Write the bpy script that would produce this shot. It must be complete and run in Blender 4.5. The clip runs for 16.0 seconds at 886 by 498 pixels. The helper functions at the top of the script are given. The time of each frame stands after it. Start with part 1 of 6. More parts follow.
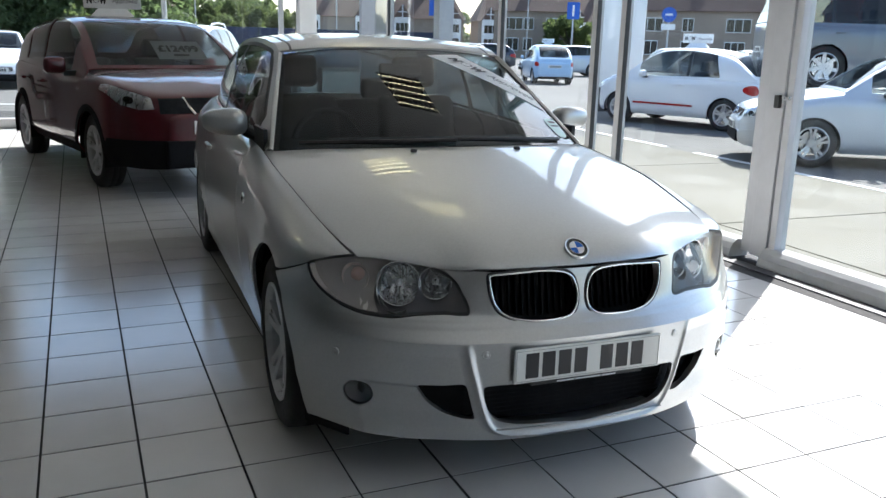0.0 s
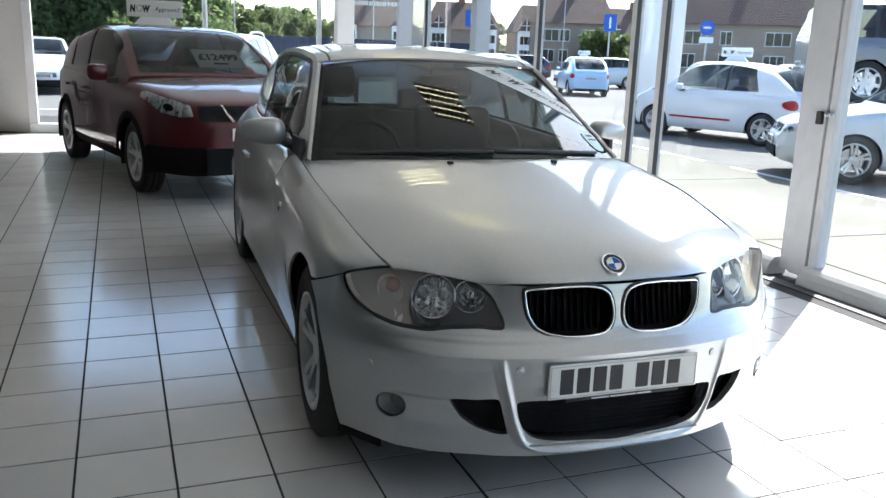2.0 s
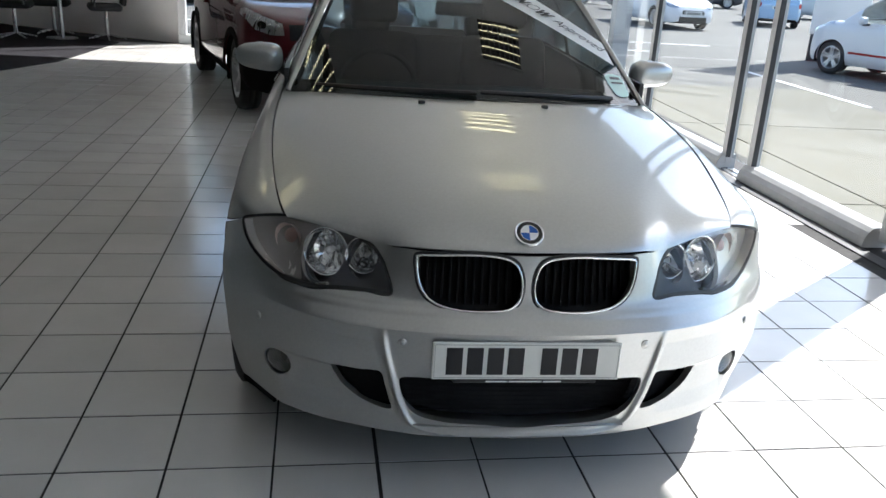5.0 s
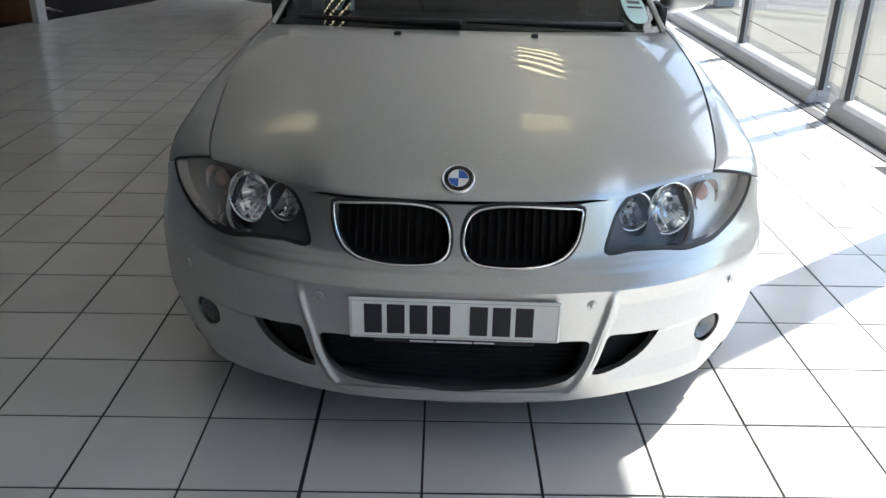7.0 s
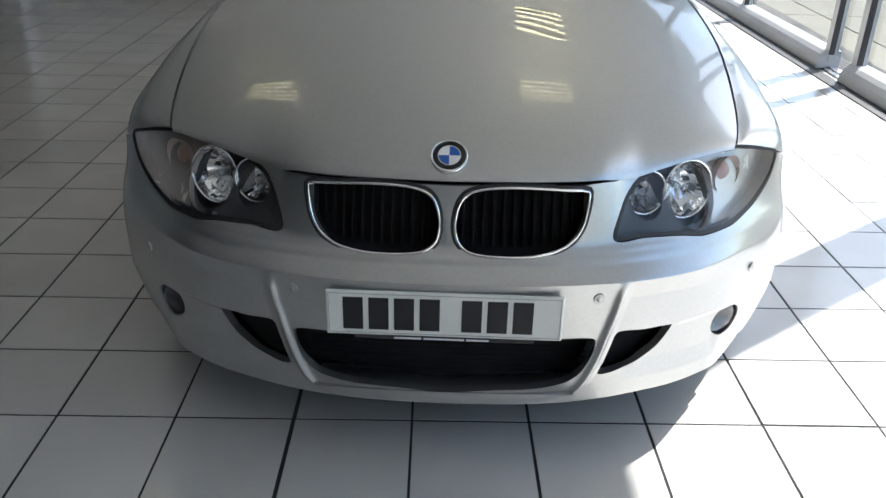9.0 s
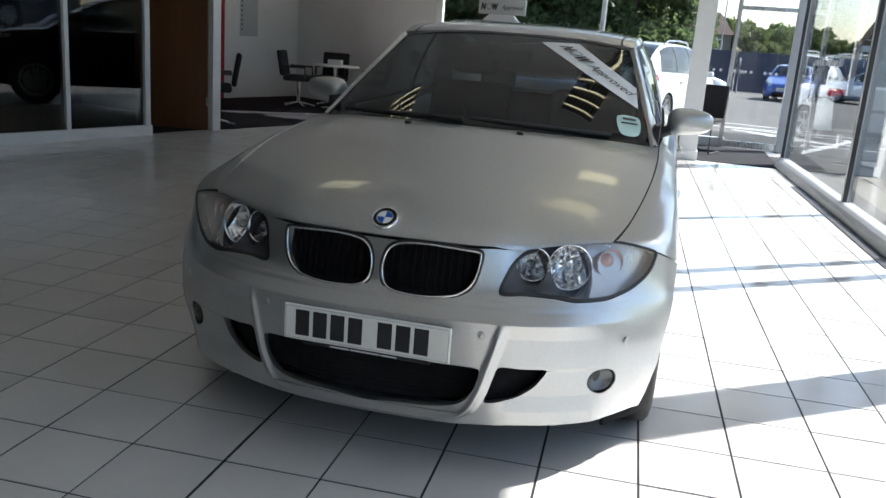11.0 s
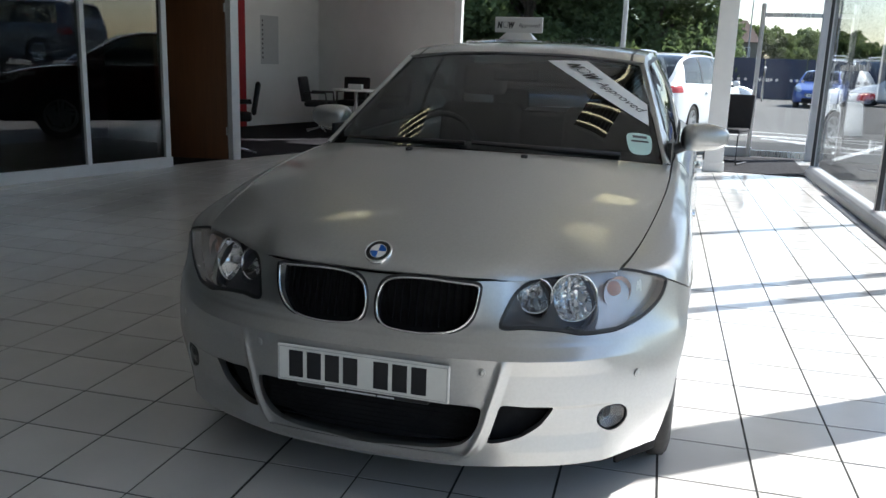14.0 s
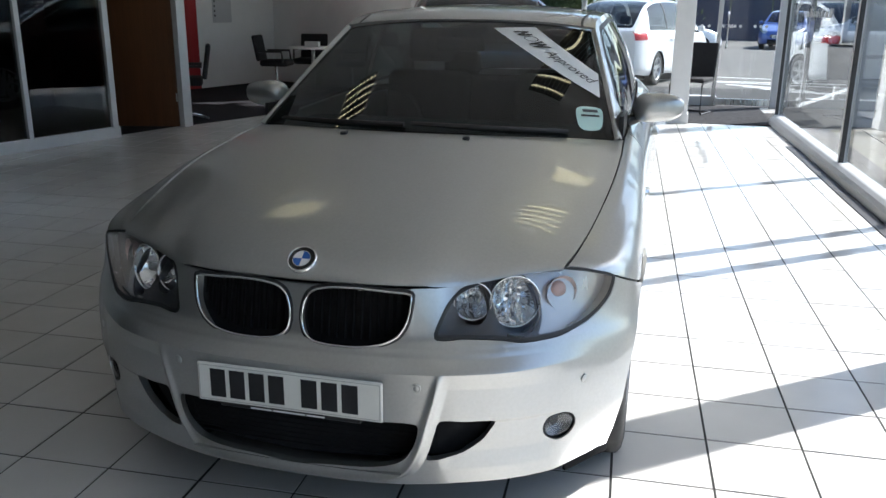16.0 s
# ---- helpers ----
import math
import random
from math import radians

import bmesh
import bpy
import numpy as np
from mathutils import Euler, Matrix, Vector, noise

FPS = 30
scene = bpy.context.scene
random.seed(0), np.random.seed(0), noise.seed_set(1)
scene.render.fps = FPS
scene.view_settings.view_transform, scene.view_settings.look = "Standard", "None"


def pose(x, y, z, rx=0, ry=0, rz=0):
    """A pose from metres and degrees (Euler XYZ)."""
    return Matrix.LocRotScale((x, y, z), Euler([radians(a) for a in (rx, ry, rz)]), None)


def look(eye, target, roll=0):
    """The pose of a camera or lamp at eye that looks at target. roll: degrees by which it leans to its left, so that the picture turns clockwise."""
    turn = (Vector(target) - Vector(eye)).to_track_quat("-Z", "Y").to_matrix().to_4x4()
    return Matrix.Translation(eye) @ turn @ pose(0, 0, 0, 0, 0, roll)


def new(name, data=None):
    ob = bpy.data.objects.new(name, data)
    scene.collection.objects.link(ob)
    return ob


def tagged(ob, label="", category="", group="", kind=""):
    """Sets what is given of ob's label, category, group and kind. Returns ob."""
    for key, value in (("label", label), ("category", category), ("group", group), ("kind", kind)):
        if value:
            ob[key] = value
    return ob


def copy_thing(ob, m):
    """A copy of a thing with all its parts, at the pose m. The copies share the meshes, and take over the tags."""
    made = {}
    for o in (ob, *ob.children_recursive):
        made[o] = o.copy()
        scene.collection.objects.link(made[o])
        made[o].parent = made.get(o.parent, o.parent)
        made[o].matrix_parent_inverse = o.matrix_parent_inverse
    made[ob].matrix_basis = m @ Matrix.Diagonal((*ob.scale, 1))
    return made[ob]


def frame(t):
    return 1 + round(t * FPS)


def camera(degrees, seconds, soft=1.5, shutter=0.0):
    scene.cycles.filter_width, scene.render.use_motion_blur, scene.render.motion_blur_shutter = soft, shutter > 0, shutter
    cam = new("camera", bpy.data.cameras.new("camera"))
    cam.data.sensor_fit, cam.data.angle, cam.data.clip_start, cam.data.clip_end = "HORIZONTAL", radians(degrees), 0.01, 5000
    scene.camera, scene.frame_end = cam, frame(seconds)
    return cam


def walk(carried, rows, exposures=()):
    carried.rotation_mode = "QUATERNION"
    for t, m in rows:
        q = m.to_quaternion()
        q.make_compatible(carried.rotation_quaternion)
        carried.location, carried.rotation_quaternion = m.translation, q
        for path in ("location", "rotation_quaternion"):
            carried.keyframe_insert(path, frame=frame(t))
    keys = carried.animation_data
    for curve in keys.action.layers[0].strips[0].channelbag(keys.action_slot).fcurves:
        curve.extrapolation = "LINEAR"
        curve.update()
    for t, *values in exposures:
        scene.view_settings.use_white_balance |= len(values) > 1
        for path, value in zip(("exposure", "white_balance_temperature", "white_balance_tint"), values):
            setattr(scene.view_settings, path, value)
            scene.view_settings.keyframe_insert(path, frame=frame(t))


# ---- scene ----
cam = camera(56.3, 16.0)
PATH = [
    (0, (-1.323, -2.045, 1.366), (-0.61, -0.24, 0.882), 1.5),
    (0.5, (-1.324, -2.049, 1.37), (-0.643, -0.23, 0.893), 2.6),
    (1, (-1.324, -2.042, 1.374), (-0.666, -0.214, 0.9), 2.2),
    (1.5, (-1.323, -2.034, 1.373), (-0.672, -0.199, 0.913), 2.2),
    (2, (-1.333, -2.031, 1.373), (-0.69, -0.195, 0.91), 2.1),
    (2.5, (-1.328, -2.036, 1.375), (-0.663, -0.206, 0.918), 2.1),
    (3, (-1.297, -2.049, 1.386), (-0.642, -0.229, 0.879), 1.4),
    (3.5, (-1.226, -2.044, 1.4), (-0.612, -0.222, 0.85), 0.3),
    (3.7, (-1.147, -2.011, 1.416), (-0.582, -0.189, 0.814), 0.8),
    (5.8, (-0.191, -1.87, 1.434), (-0.097, 0.001, 0.735), 3.9),
    (6, (-0.142, -1.827, 1.428), (-0.075, 0.034, 0.698), 3.7),
    (6.5, (-0.029, -1.803, 1.418), (-0.031, 0.037, 0.635), 1.6),
    (7, (0.028, -1.752, 1.404), (-0.032, 0.077, 0.597), 1.0),
    (7.5, (0.007, -1.631, 1.381), (-0.021, 0.188, 0.549), 1.5),
    (8, (0.009, -1.556, 1.361), (-0.012, 0.234, 0.47), 1.5),
    (8.5, (0.015, -1.527, 1.352), (-0.002, 0.258, 0.451), 1.4),
    (9, (0.033, -1.521, 1.355), (-0.012, 0.272, 0.47), 1.3),
    (9.5, (0.138, -1.605, 1.361), (0.082, 0.242, 0.594), 3.2),
    (9.7, (0.229, -1.701, 1.359), (0.098, 0.166, 0.654), 3.6),
    (11.8, (0.883, -2.214, 1.139), (0.314, -0.352, 0.683), 2.6),
    (12, (0.883, -2.199, 1.1), (0.304, -0.34, 0.645), 1.7),
    (12.5, (0.888, -2.171, 1.072), (0.31, -0.311, 0.618), 1.5),
    (13, (0.882, -2.161, 1.116), (0.31, -0.303, 0.645), 1.8),
    (13.5, (0.864, -2.093, 1.213), (0.304, -0.225, 0.769), 1.8),
    (14, (0.829, -2.002, 1.29), (0.278, -0.132, 0.844), 2.0),
    (14.5, (0.795, -1.979, 1.328), (0.256, -0.109, 0.867), 1.4),
    (15, (0.798, -1.952, 1.372), (0.289, -0.081, 0.881), 1.1),
    (15.5, (0.815, -1.892, 1.41), (0.355, 0.0, 0.954), 1.8),
    (16, (0.878, -1.766, 1.387), (0.4, 0.093, 0.827), 0.5),
]
walk(cam, [(t, look(eye, target, roll)) for t, eye, target, roll in PATH], [(0, 1.55, 6010, 10), (0.6, 1.58, 6010, 10), (1.5, 1.84, 6010, 10), (2.5, 1.93, 6010, 10), (3.7, 1.70, 6020, 10), (6.5, 1.52, 6120, 10), (9.7, 1.48, 6080, 10), (12.0, 1.02, 6080, 10), (13.5, 1.02, 6080, 10), (15.5, 1.27, 6010, 10), (16, 1.18, 6010, 10)])
# ---------------------------------------------------------------- light
SUN_AZ, SUN_EL = radians(38.5), radians(45.0)      # from +x towards +y, and above the horizon
to_sun = Vector((math.cos(SUN_EL) * math.cos(SUN_AZ), math.cos(SUN_EL) * math.sin(SUN_AZ), math.sin(SUN_EL)))
world = bpy.data.worlds.new("sky")
scene.world = world
world.use_nodes = True
wn = world.node_tree.nodes
sky = wn.new("ShaderNodeTexSky")
sky.sky_type, sky.sun_disc = "NISHITA", False
sky.sun_elevation, sky.sun_rotation = SUN_EL, math.pi / 2 - SUN_AZ
sky.dust_density, sky.air_density = 1.5, 1.0
wn["Background"].inputs["Strength"].default_value = 0.15
world.node_tree.links.new(sky.outputs[0], wn["Background"].inputs[0])
sun = new("sun", bpy.data.lights.new("sun", "SUN"))
sun.data.energy, sun.data.angle, sun.data.color = 5.0, radians(0.6), (1.0, 0.95, 0.88)
sun.matrix_world = look(to_sun * 60, (0, 0, 0))


# ---------------------------------------------------------------- materials
def material(name, colour, rough=0.5, metal=0.0, scale=8.0, vary=0.12, bump=0.0, bump_scale=60.0, coat=0.0, rough_vary=0.1,
             stretch=(1, 1, 1), piece=0.0, spec=0.5, island=0.0):
    """A surface with colour and gloss that vary at two scales, and fine relief."""
    m = bpy.data.materials.new(name)
    m.use_nodes = True
    n, li = m.node_tree.nodes, m.node_tree.links
    b = n["Principled BSDF"]
    b.inputs["Roughness"].default_value, b.inputs["Metallic"].default_value = rough, metal
    b.inputs["Coat Weight"].default_value, b.inputs["Coat Roughness"].default_value = coat, 0.03
    b.inputs["Specular IOR Level"].default_value = spec
    co = n.new("ShaderNodeTexCoord")
    mp = n.new("ShaderNodeMapping")
    mp.inputs["Scale"].default_value = stretch
    if piece:
        inf, away = n.new("ShaderNodeObjectInfo"), n.new("ShaderNodeMath")
        away.operation, away.inputs[1].default_value = "MULTIPLY", 61.7
        li.new(inf.outputs["Random"], away.inputs[0])
        li.new(away.outputs[0], mp.inputs["Location"])
    li.new(co.outputs["Object"], mp.inputs[0])
    t1, t2 = n.new("ShaderNodeTexNoise"), n.new("ShaderNodeTexNoise")
    t1.inputs["Scale"].default_value, t1.inputs["Detail"].default_value = scale, 6
    t2.inputs["Scale"].default_value, t2.inputs["Detail"].default_value = scale * 0.13, 3
    li.new(mp.outputs[0], t1.inputs["Vector"])
    li.new(mp.outputs[0], t2.inputs["Vector"])
    add = n.new("ShaderNodeMath")
    add.operation = "ADD"
    li.new(t1.outputs[0], add.inputs[0])
    li.new(t2.outputs[0], add.inputs[1])
    value = add.outputs[0]
    if piece or island:
        info = n.new("ShaderNodeObjectInfo") if piece else n.new("ShaderNodeNewGeometry")
        sc = n.new("ShaderNodeMath")
        sc.operation = "MULTIPLY_ADD"
        li.new(info.outputs["Random" if piece else "Random Per Island"], sc.inputs[0])
        sc.inputs[1].default_value = piece or island
        li.new(value, sc.inputs[2])
        value = sc.outputs[0]
    ramp = n.new("ShaderNodeMapRange")
    ramp.inputs["From Min"].default_value, ramp.inputs["From Max"].default_value = 0.6, 1.4 + piece + island
    ramp.inputs["To Min"].default_value, ramp.inputs["To Max"].default_value = 1 - vary, 1 + vary
    li.new(value, ramp.inputs["Value"])
    mix = n.new("ShaderNodeVectorMath")
    mix.operation = "SCALE"
    mix.inputs[0].default_value = colour
    li.new(ramp.outputs[0], mix.inputs["Scale"])
    li.new(mix.outputs[0], b.inputs["Base Color"])
    if rough_vary:
        rr = n.new("ShaderNodeMapRange")
        rr.inputs["From Min"].default_value, rr.inputs["From Max"].default_value = 0.3, 0.7
        rr.inputs["To Min"].default_value, rr.inputs["To Max"].default_value = rough * (1 - rough_vary), rough * (1 + rough_vary)
        li.new(t1.outputs[0], rr.inputs["Value"])
        li.new(rr.outputs[0], b.inputs["Roughness"])
    if bump:
        t3, bm_ = n.new("ShaderNodeTexNoise"), n.new("ShaderNodeBump")
        t3.inputs["Scale"].default_value, t3.inputs["Detail"].default_value = bump_scale, 4
        bm_.inputs["Strength"].default_value, bm_.inputs["Distance"].default_value = bump, 0.004
        li.new(mp.outputs[0], t3.inputs["Vector"])
        li.new(t3.outputs[0], bm_.inputs["Height"])
        li.new(bm_.outputs[0], b.inputs["Normal"])
    return m


def glass_material(name, tint=(1, 1, 1), ior=1.45, rough=0.0):
    """Thin clear sheet: transparent, with a mirror that grows at grazing angles."""
    m = bpy.data.materials.new(name)
    m.use_nodes = True
    n, li = m.node_tree.nodes, m.node_tree.links
    n.remove(n["Principled BSDF"])
    tr, gl, mx, fr, pw, ma = (n.new(k) for k in ("ShaderNodeBsdfTransparent", "ShaderNodeBsdfGlossy", "ShaderNodeMixShader", "ShaderNodeLayerWeight", "ShaderNodeMath", "ShaderNodeMath"))
    tr.inputs[0].default_value = (*tint, 1)
    gl.inputs["Roughness"].default_value = rough
    fr.inputs["Blend"].default_value = 0.5
    pw.operation, ma.operation = "POWER", "MULTIPLY_ADD"
    pw.inputs[1].default_value = 5.0
    base = ((ior - 1) / (ior + 1)) ** 2
    ma.inputs[1].default_value, ma.inputs[2].default_value = 1 - base, base
    li.new(fr.outputs["Facing"], pw.inputs[0])
    li.new(pw.outputs[0], ma.inputs[0])
    li.new(ma.outputs[0], mx.inputs[0])
    li.new(tr.outputs[0], mx.inputs[1])
    li.new(gl.outputs[0], mx.inputs[2])
    li.new(mx.outputs[0], n["Material Output"].inputs[0])
    return m


def lamp_material(name, colour, strength):
    m = bpy.data.materials.new(name)
    m.use_nodes = True
    b = m.node_tree.nodes["Principled BSDF"]
    b.inputs["Base Color"].default_value = (*colour, 1)
    b.inputs["Emission Color"].default_value, b.inputs["Emission Strength"].default_value = (*colour, 1), strength
    return m


TILE = material("glazed floor tile", (0.575, 0.56, 0.53), 0.16, scale=4, vary=0.13, spec=0.95, piece=0.5, bump=0.01, bump_scale=9, rough_vary=0.1)
TILES = material("glazed floor tiles", (0.575, 0.56, 0.53), 0.16, scale=4, vary=0.13, spec=0.95, island=0.5, bump=0.01, bump_scale=9, rough_vary=0.1)
GROUT = material("dark grout", (0.022, 0.021, 0.020), 0.9, scale=30, vary=0.3)
WHITE_WALL = material("white emulsion", (0.80, 0.80, 0.79), 0.85, scale=3, vary=0.05, bump=0.15, bump_scale=140)
CEILING = material("ceiling board", (0.78, 0.78, 0.77), 0.9, scale=4, vary=0.04, bump=0.2, bump_scale=90)
POST = material("pale grey coated aluminium", (0.50, 0.51, 0.53), 0.4, scale=12, vary=0.08, bump=0.04)
FRAME = material("white coated aluminium", (0.55, 0.56, 0.56), 0.38, scale=12, vary=0.07, bump=0.04)
FRAME_GREY = material("grey coated aluminium", (0.44, 0.445, 0.45), 0.4, scale=12, vary=0.1)
STEEL = material("brushed steel", (0.5, 0.51, 0.52), 0.28, 1.0, scale=40, vary=0.1, stretch=(1, 1, 0.05))
CHROME = material("chrome", (0.82, 0.83, 0.84), 0.06, 1.0, scale=15, vary=0.04)
DARK_METAL = material("dark threshold metal", (0.05, 0.05, 0.052), 0.5, 0.3, scale=25, vary=0.3, bump=0.1)
GLASS = glass_material("window glass", (0.93, 0.95, 0.94))
OFFICE_GLASS = glass_material("partition glass", (0.40, 0.42, 0.43), 1.75)
# the unlit office's shade is put into this wall colour
UNLIT_WALL = material("office wall coloured dark as unlit", (0.05, 0.05, 0.052), 0.9, scale=3, vary=0.1)
CARPET = material("charcoal carpet", (0.022, 0.021, 0.024), 0.98, scale=60, vary=0.4, bump=0.7, bump_scale=400, spec=0.1)
MATTING = material("entrance matting", (0.04, 0.04, 0.042), 0.95, scale=90, vary=0.5, bump=0.8, bump_scale=300, spec=0.1)
WOOD = material("brown door veneer", (0.105, 0.042, 0.016), 0.4, scale=5, vary=0.3, stretch=(14, 14, 0.7), bump=0.06)
RED_PAINT = material("red wall paint", (0.33, 0.012, 0.016), 0.6, scale=4, vary=0.06, bump=0.1)
BLACK_FABRIC = material("black upholstery", (0.014, 0.014, 0.016), 0.85, scale=50, vary=0.3, bump=0.4, bump_scale=500)
PAPER = material("white card", (0.78, 0.78, 0.77), 0.6, scale=6, vary=0.03)
PRINT = material("black print", (0.012, 0.012, 0.014), 0.5, scale=20, vary=0.1)
BLUE_SIGN = material("blue sign face", (0.01, 0.09, 0.45), 0.4, scale=10, vary=0.06)
ASPHALT = material("worn asphalt", (0.104, 0.099, 0.092), 0.92, scale=1.2, vary=0.35, bump=0.6, bump_scale=120)
CONCRETE = material("concrete apron", (0.124, 0.114, 0.089), 0.9, scale=1.5, vary=0.24, bump=0.4, bump_scale=90)
ROAD_PAINT = material("worn road paint", (0.62, 0.62, 0.6), 0.8, scale=9, vary=0.2, bump=0.3)
LEAF = material("leaves", (0.12, 0.155, 0.055), 0.6, scale=0.8, vary=0.45, island=0.9, spec=0.3)
LEAF_DARK = material("dark leaves", (0.11, 0.15, 0.06), 0.65, scale=0.8, vary=0.5, island=0.9, spec=0.3)
for leaf in (LEAF, LEAF_DARK):
    n_, l_ = leaf.node_tree.nodes, leaf.node_tree.links
    thin, both = n_.new("ShaderNodeBsdfTranslucent"), n_.new("ShaderNodeMixShader")
    both.inputs[0].default_value = 0.6
    l_.new(n_["Principled BSDF"].inputs["Base Color"].links[0].from_socket, thin.inputs[0])
    l_.new(n_["Principled BSDF"].outputs[0], both.inputs[1])
    l_.new(thin.outputs[0], both.inputs[2])
    l_.new(both.outputs[0], n_["Material Output"].inputs[0])
BARK = material("bark", (0.07, 0.052, 0.038), 0.95, scale=8, vary=0.4, bump=0.8, stretch=(1, 1, 0.2))
ROOF_TILE = material("brown roof tiles", (0.105, 0.065, 0.05), 0.85, scale=2.5, vary=0.3, stretch=(1, 1, 5), bump=0.5, bump_scale=6)
RENDER_WALL = material("pebbledash", (0.30, 0.235, 0.185), 0.95, scale=2, vary=0.2, bump=0.5, bump_scale=80)
BRICK_WALL = material("brown brick", (0.20, 0.105, 0.072), 0.92, scale=5, vary=0.25, stretch=(1, 1, 3), bump=0.4)
WHITE_PAINT = material("white gloss paint", (0.78, 0.78, 0.76), 0.4, scale=10, vary=0.05)
FENCE = material("navy hoarding", (0.012, 0.02, 0.05), 0.7, scale=3, vary=0.25)
LAMP_STRIP = lamp_material("fluorescent tube", (1.0, 0.90, 0.56), 2.8)
TRAY = material("dark lamp tray", (0.03, 0.03, 0.028), 0.5, scale=20, vary=0.05)
END_WALL = material("grey emulsion", (0.19, 0.19, 0.19), 0.85, scale=3, vary=0.05, bump=0.15, bump_scale=140)
LOUVRE = material("louvre blade", (0.25, 0.25, 0.23), 0.3, 0.8, scale=20, vary=0.05)


# ---------------------------------------------------------------- building helpers
def mesh_from(name, verts, faces, mats, smooth=False):
    me = bpy.data.meshes.new(name)
    me.from_pydata([tuple(map(float, v)) for v in verts], [], [tuple(map(int, f)) for f in faces])
    for m in (mats if isinstance(mats, (list, tuple)) else [mats]):
        me.materials.append(m)
    if smooth:
        me.polygons.foreach_set("use_smooth", [True] * len(me.polygons))
    me.update()
    return me


def part(name, bm, mat, parent=None, label="", smooth=False):
    me = bpy.data.meshes.new(name)
    bm.normal_update()
    bm.to_mesh(me)
    bm.free()
    me.materials.append(mat)
    if smooth:
        me.polygons.foreach_set("use_smooth", [True] * len(me.polygons))
    ob = new(name, me)
    ob.parent = parent
    if label:
        tagged(ob, label)
    return ob


def boxes(*list_of_boxes, bevel=0.0):
    """One bmesh of boxes given as x0, x1, y0, y1, z0, z1."""
    bm = bmesh.new()
    for x0, x1, y0, y1, z0, z1 in list_of_boxes:
        bmesh.ops.create_cube(bm, size=1, matrix=Matrix.LocRotScale(((x0 + x1) / 2, (y0 + y1) / 2, (z0 + z1) / 2), None, (abs(x1 - x0), abs(y1 - y0), abs(z1 - z0))))
    if bevel:
        bmesh.ops.bevel(bm, geom=bm.edges[:], offset=bevel, segments=2, affect="EDGES", profile=0.6)
    return bm


def cylinder(r, p0, p1, segments=16, r2=None, bm=None):
    bm = bm or bmesh.new()
    p0, p1 = Vector(p0), Vector(p1)
    turn = (p1 - p0).to_track_quat("Z", "Y").to_matrix().to_4x4()
    bmesh.ops.create_cone(bm, cap_ends=True, segments=segments, radius1=r, radius2=r if r2 is None else r2, depth=(p1 - p0).length,
                          matrix=Matrix.Translation((p0 + p1) / 2) @ turn)
    return bm


def tube(points, r, sides=10, closed=False):
    """A round bar along points."""
    bm = bmesh.new()
    pts = [Vector(p) for p in points]
    rings = []
    for i, p in enumerate(pts):
        a = pts[i - 1] if (i or closed) else p
        b = pts[(i + 1) % len(pts)] if (i + 1 < len(pts) or closed) else p
        q = (b - a).to_track_quat("Z", "Y")
        rings.append([bm.verts.new(p + q @ Vector((r * math.cos(k * math.tau / sides), r * math.sin(k * math.tau / sides), 0))) for k in range(sides)])
    pairs = list(zip(rings, rings[1:])) + ([(rings[-1], rings[0])] if closed else [])
    for a, b in pairs:
        for k in range(sides):
            bm.faces.new((a[k], a[(k + 1) % sides], b[(k + 1) % sides], b[k]))
    if not closed:
        bm.faces.new(rings[0][::-1])
        bm.faces.new(rings[-1])
    return bm


def slab(outline, z0, z1, bm=None):
    """An upright prism over a plan outline (anticlockwise)."""
    bm = bm or bmesh.new()
    lo = [bm.verts.new((x, y, z0)) for x, y in outline]
    hi = [bm.verts.new((x, y, z1)) for x, y in outline]
    bm.faces.new(lo[::-1])
    bm.faces.new(hi)
    n = len(outline)
    for i in range(n):
        bm.faces.new((lo[i], lo[(i + 1) % n], hi[(i + 1) % n], hi[i]))
    return bm


def empty(name, m=None, **tags):
    ob = new(name)
    if m is not None:
        ob.matrix_world = m
    return tagged(ob, **tags)


def heading(x, y, z, dx, dy):
    """A pose whose +y axis runs along (dx, dy)."""
    return pose(x, y, z, 0, 0, math.degrees(math.atan2(dy, dx)) - 90)


# ---------------------------------------------------------------- the showroom
WX = 2.55            # inner face of the long window wall
BY = 11.45           # inner face of the back window wall
HEAD = 3.12          # head of the long windows
TILT = Matrix.Translation((2.55, 2.14, 0)) @ Matrix.Rotation(radians(2.0), 4, "Z") @ Matrix.Translation((-2.55, -2.14, 0))          # the window wall runs with the tiles
CEIL = 3.5

floor_base = tagged(part("floor", boxes((-9.5, 2.9, -6.5, 14.5, -0.12, -0.0022)), GROUT), "floor bed with dark grout under pale glazed tiles", "floor", kind="structure")
# the strip at 4.15 by the back window is made up, to admit more sun
ceiling = tagged(part("ceiling", boxes((-9.5, 2.9, -6.5, 10.3, CEIL, CEIL + 0.2), (-9.5, -3.1, 10.3, 14.5, CEIL, CEIL + 0.2), (-3.1, 2.9, 10.2, BY + 0.2, 4.15, 4.3), (-3.1, 2.9, 10.2, 10.3, CEIL + 0.2, 4.15), (-3.2, -3.1, 10.3, BY + 0.2, CEIL + 0.2, 4.15), (2.7, 2.9, 10.3, BY + 0.2, CEIL, 4.15)), CEILING), "plain white showroom ceiling with a made-up raised strip", "ceiling", kind="structure")


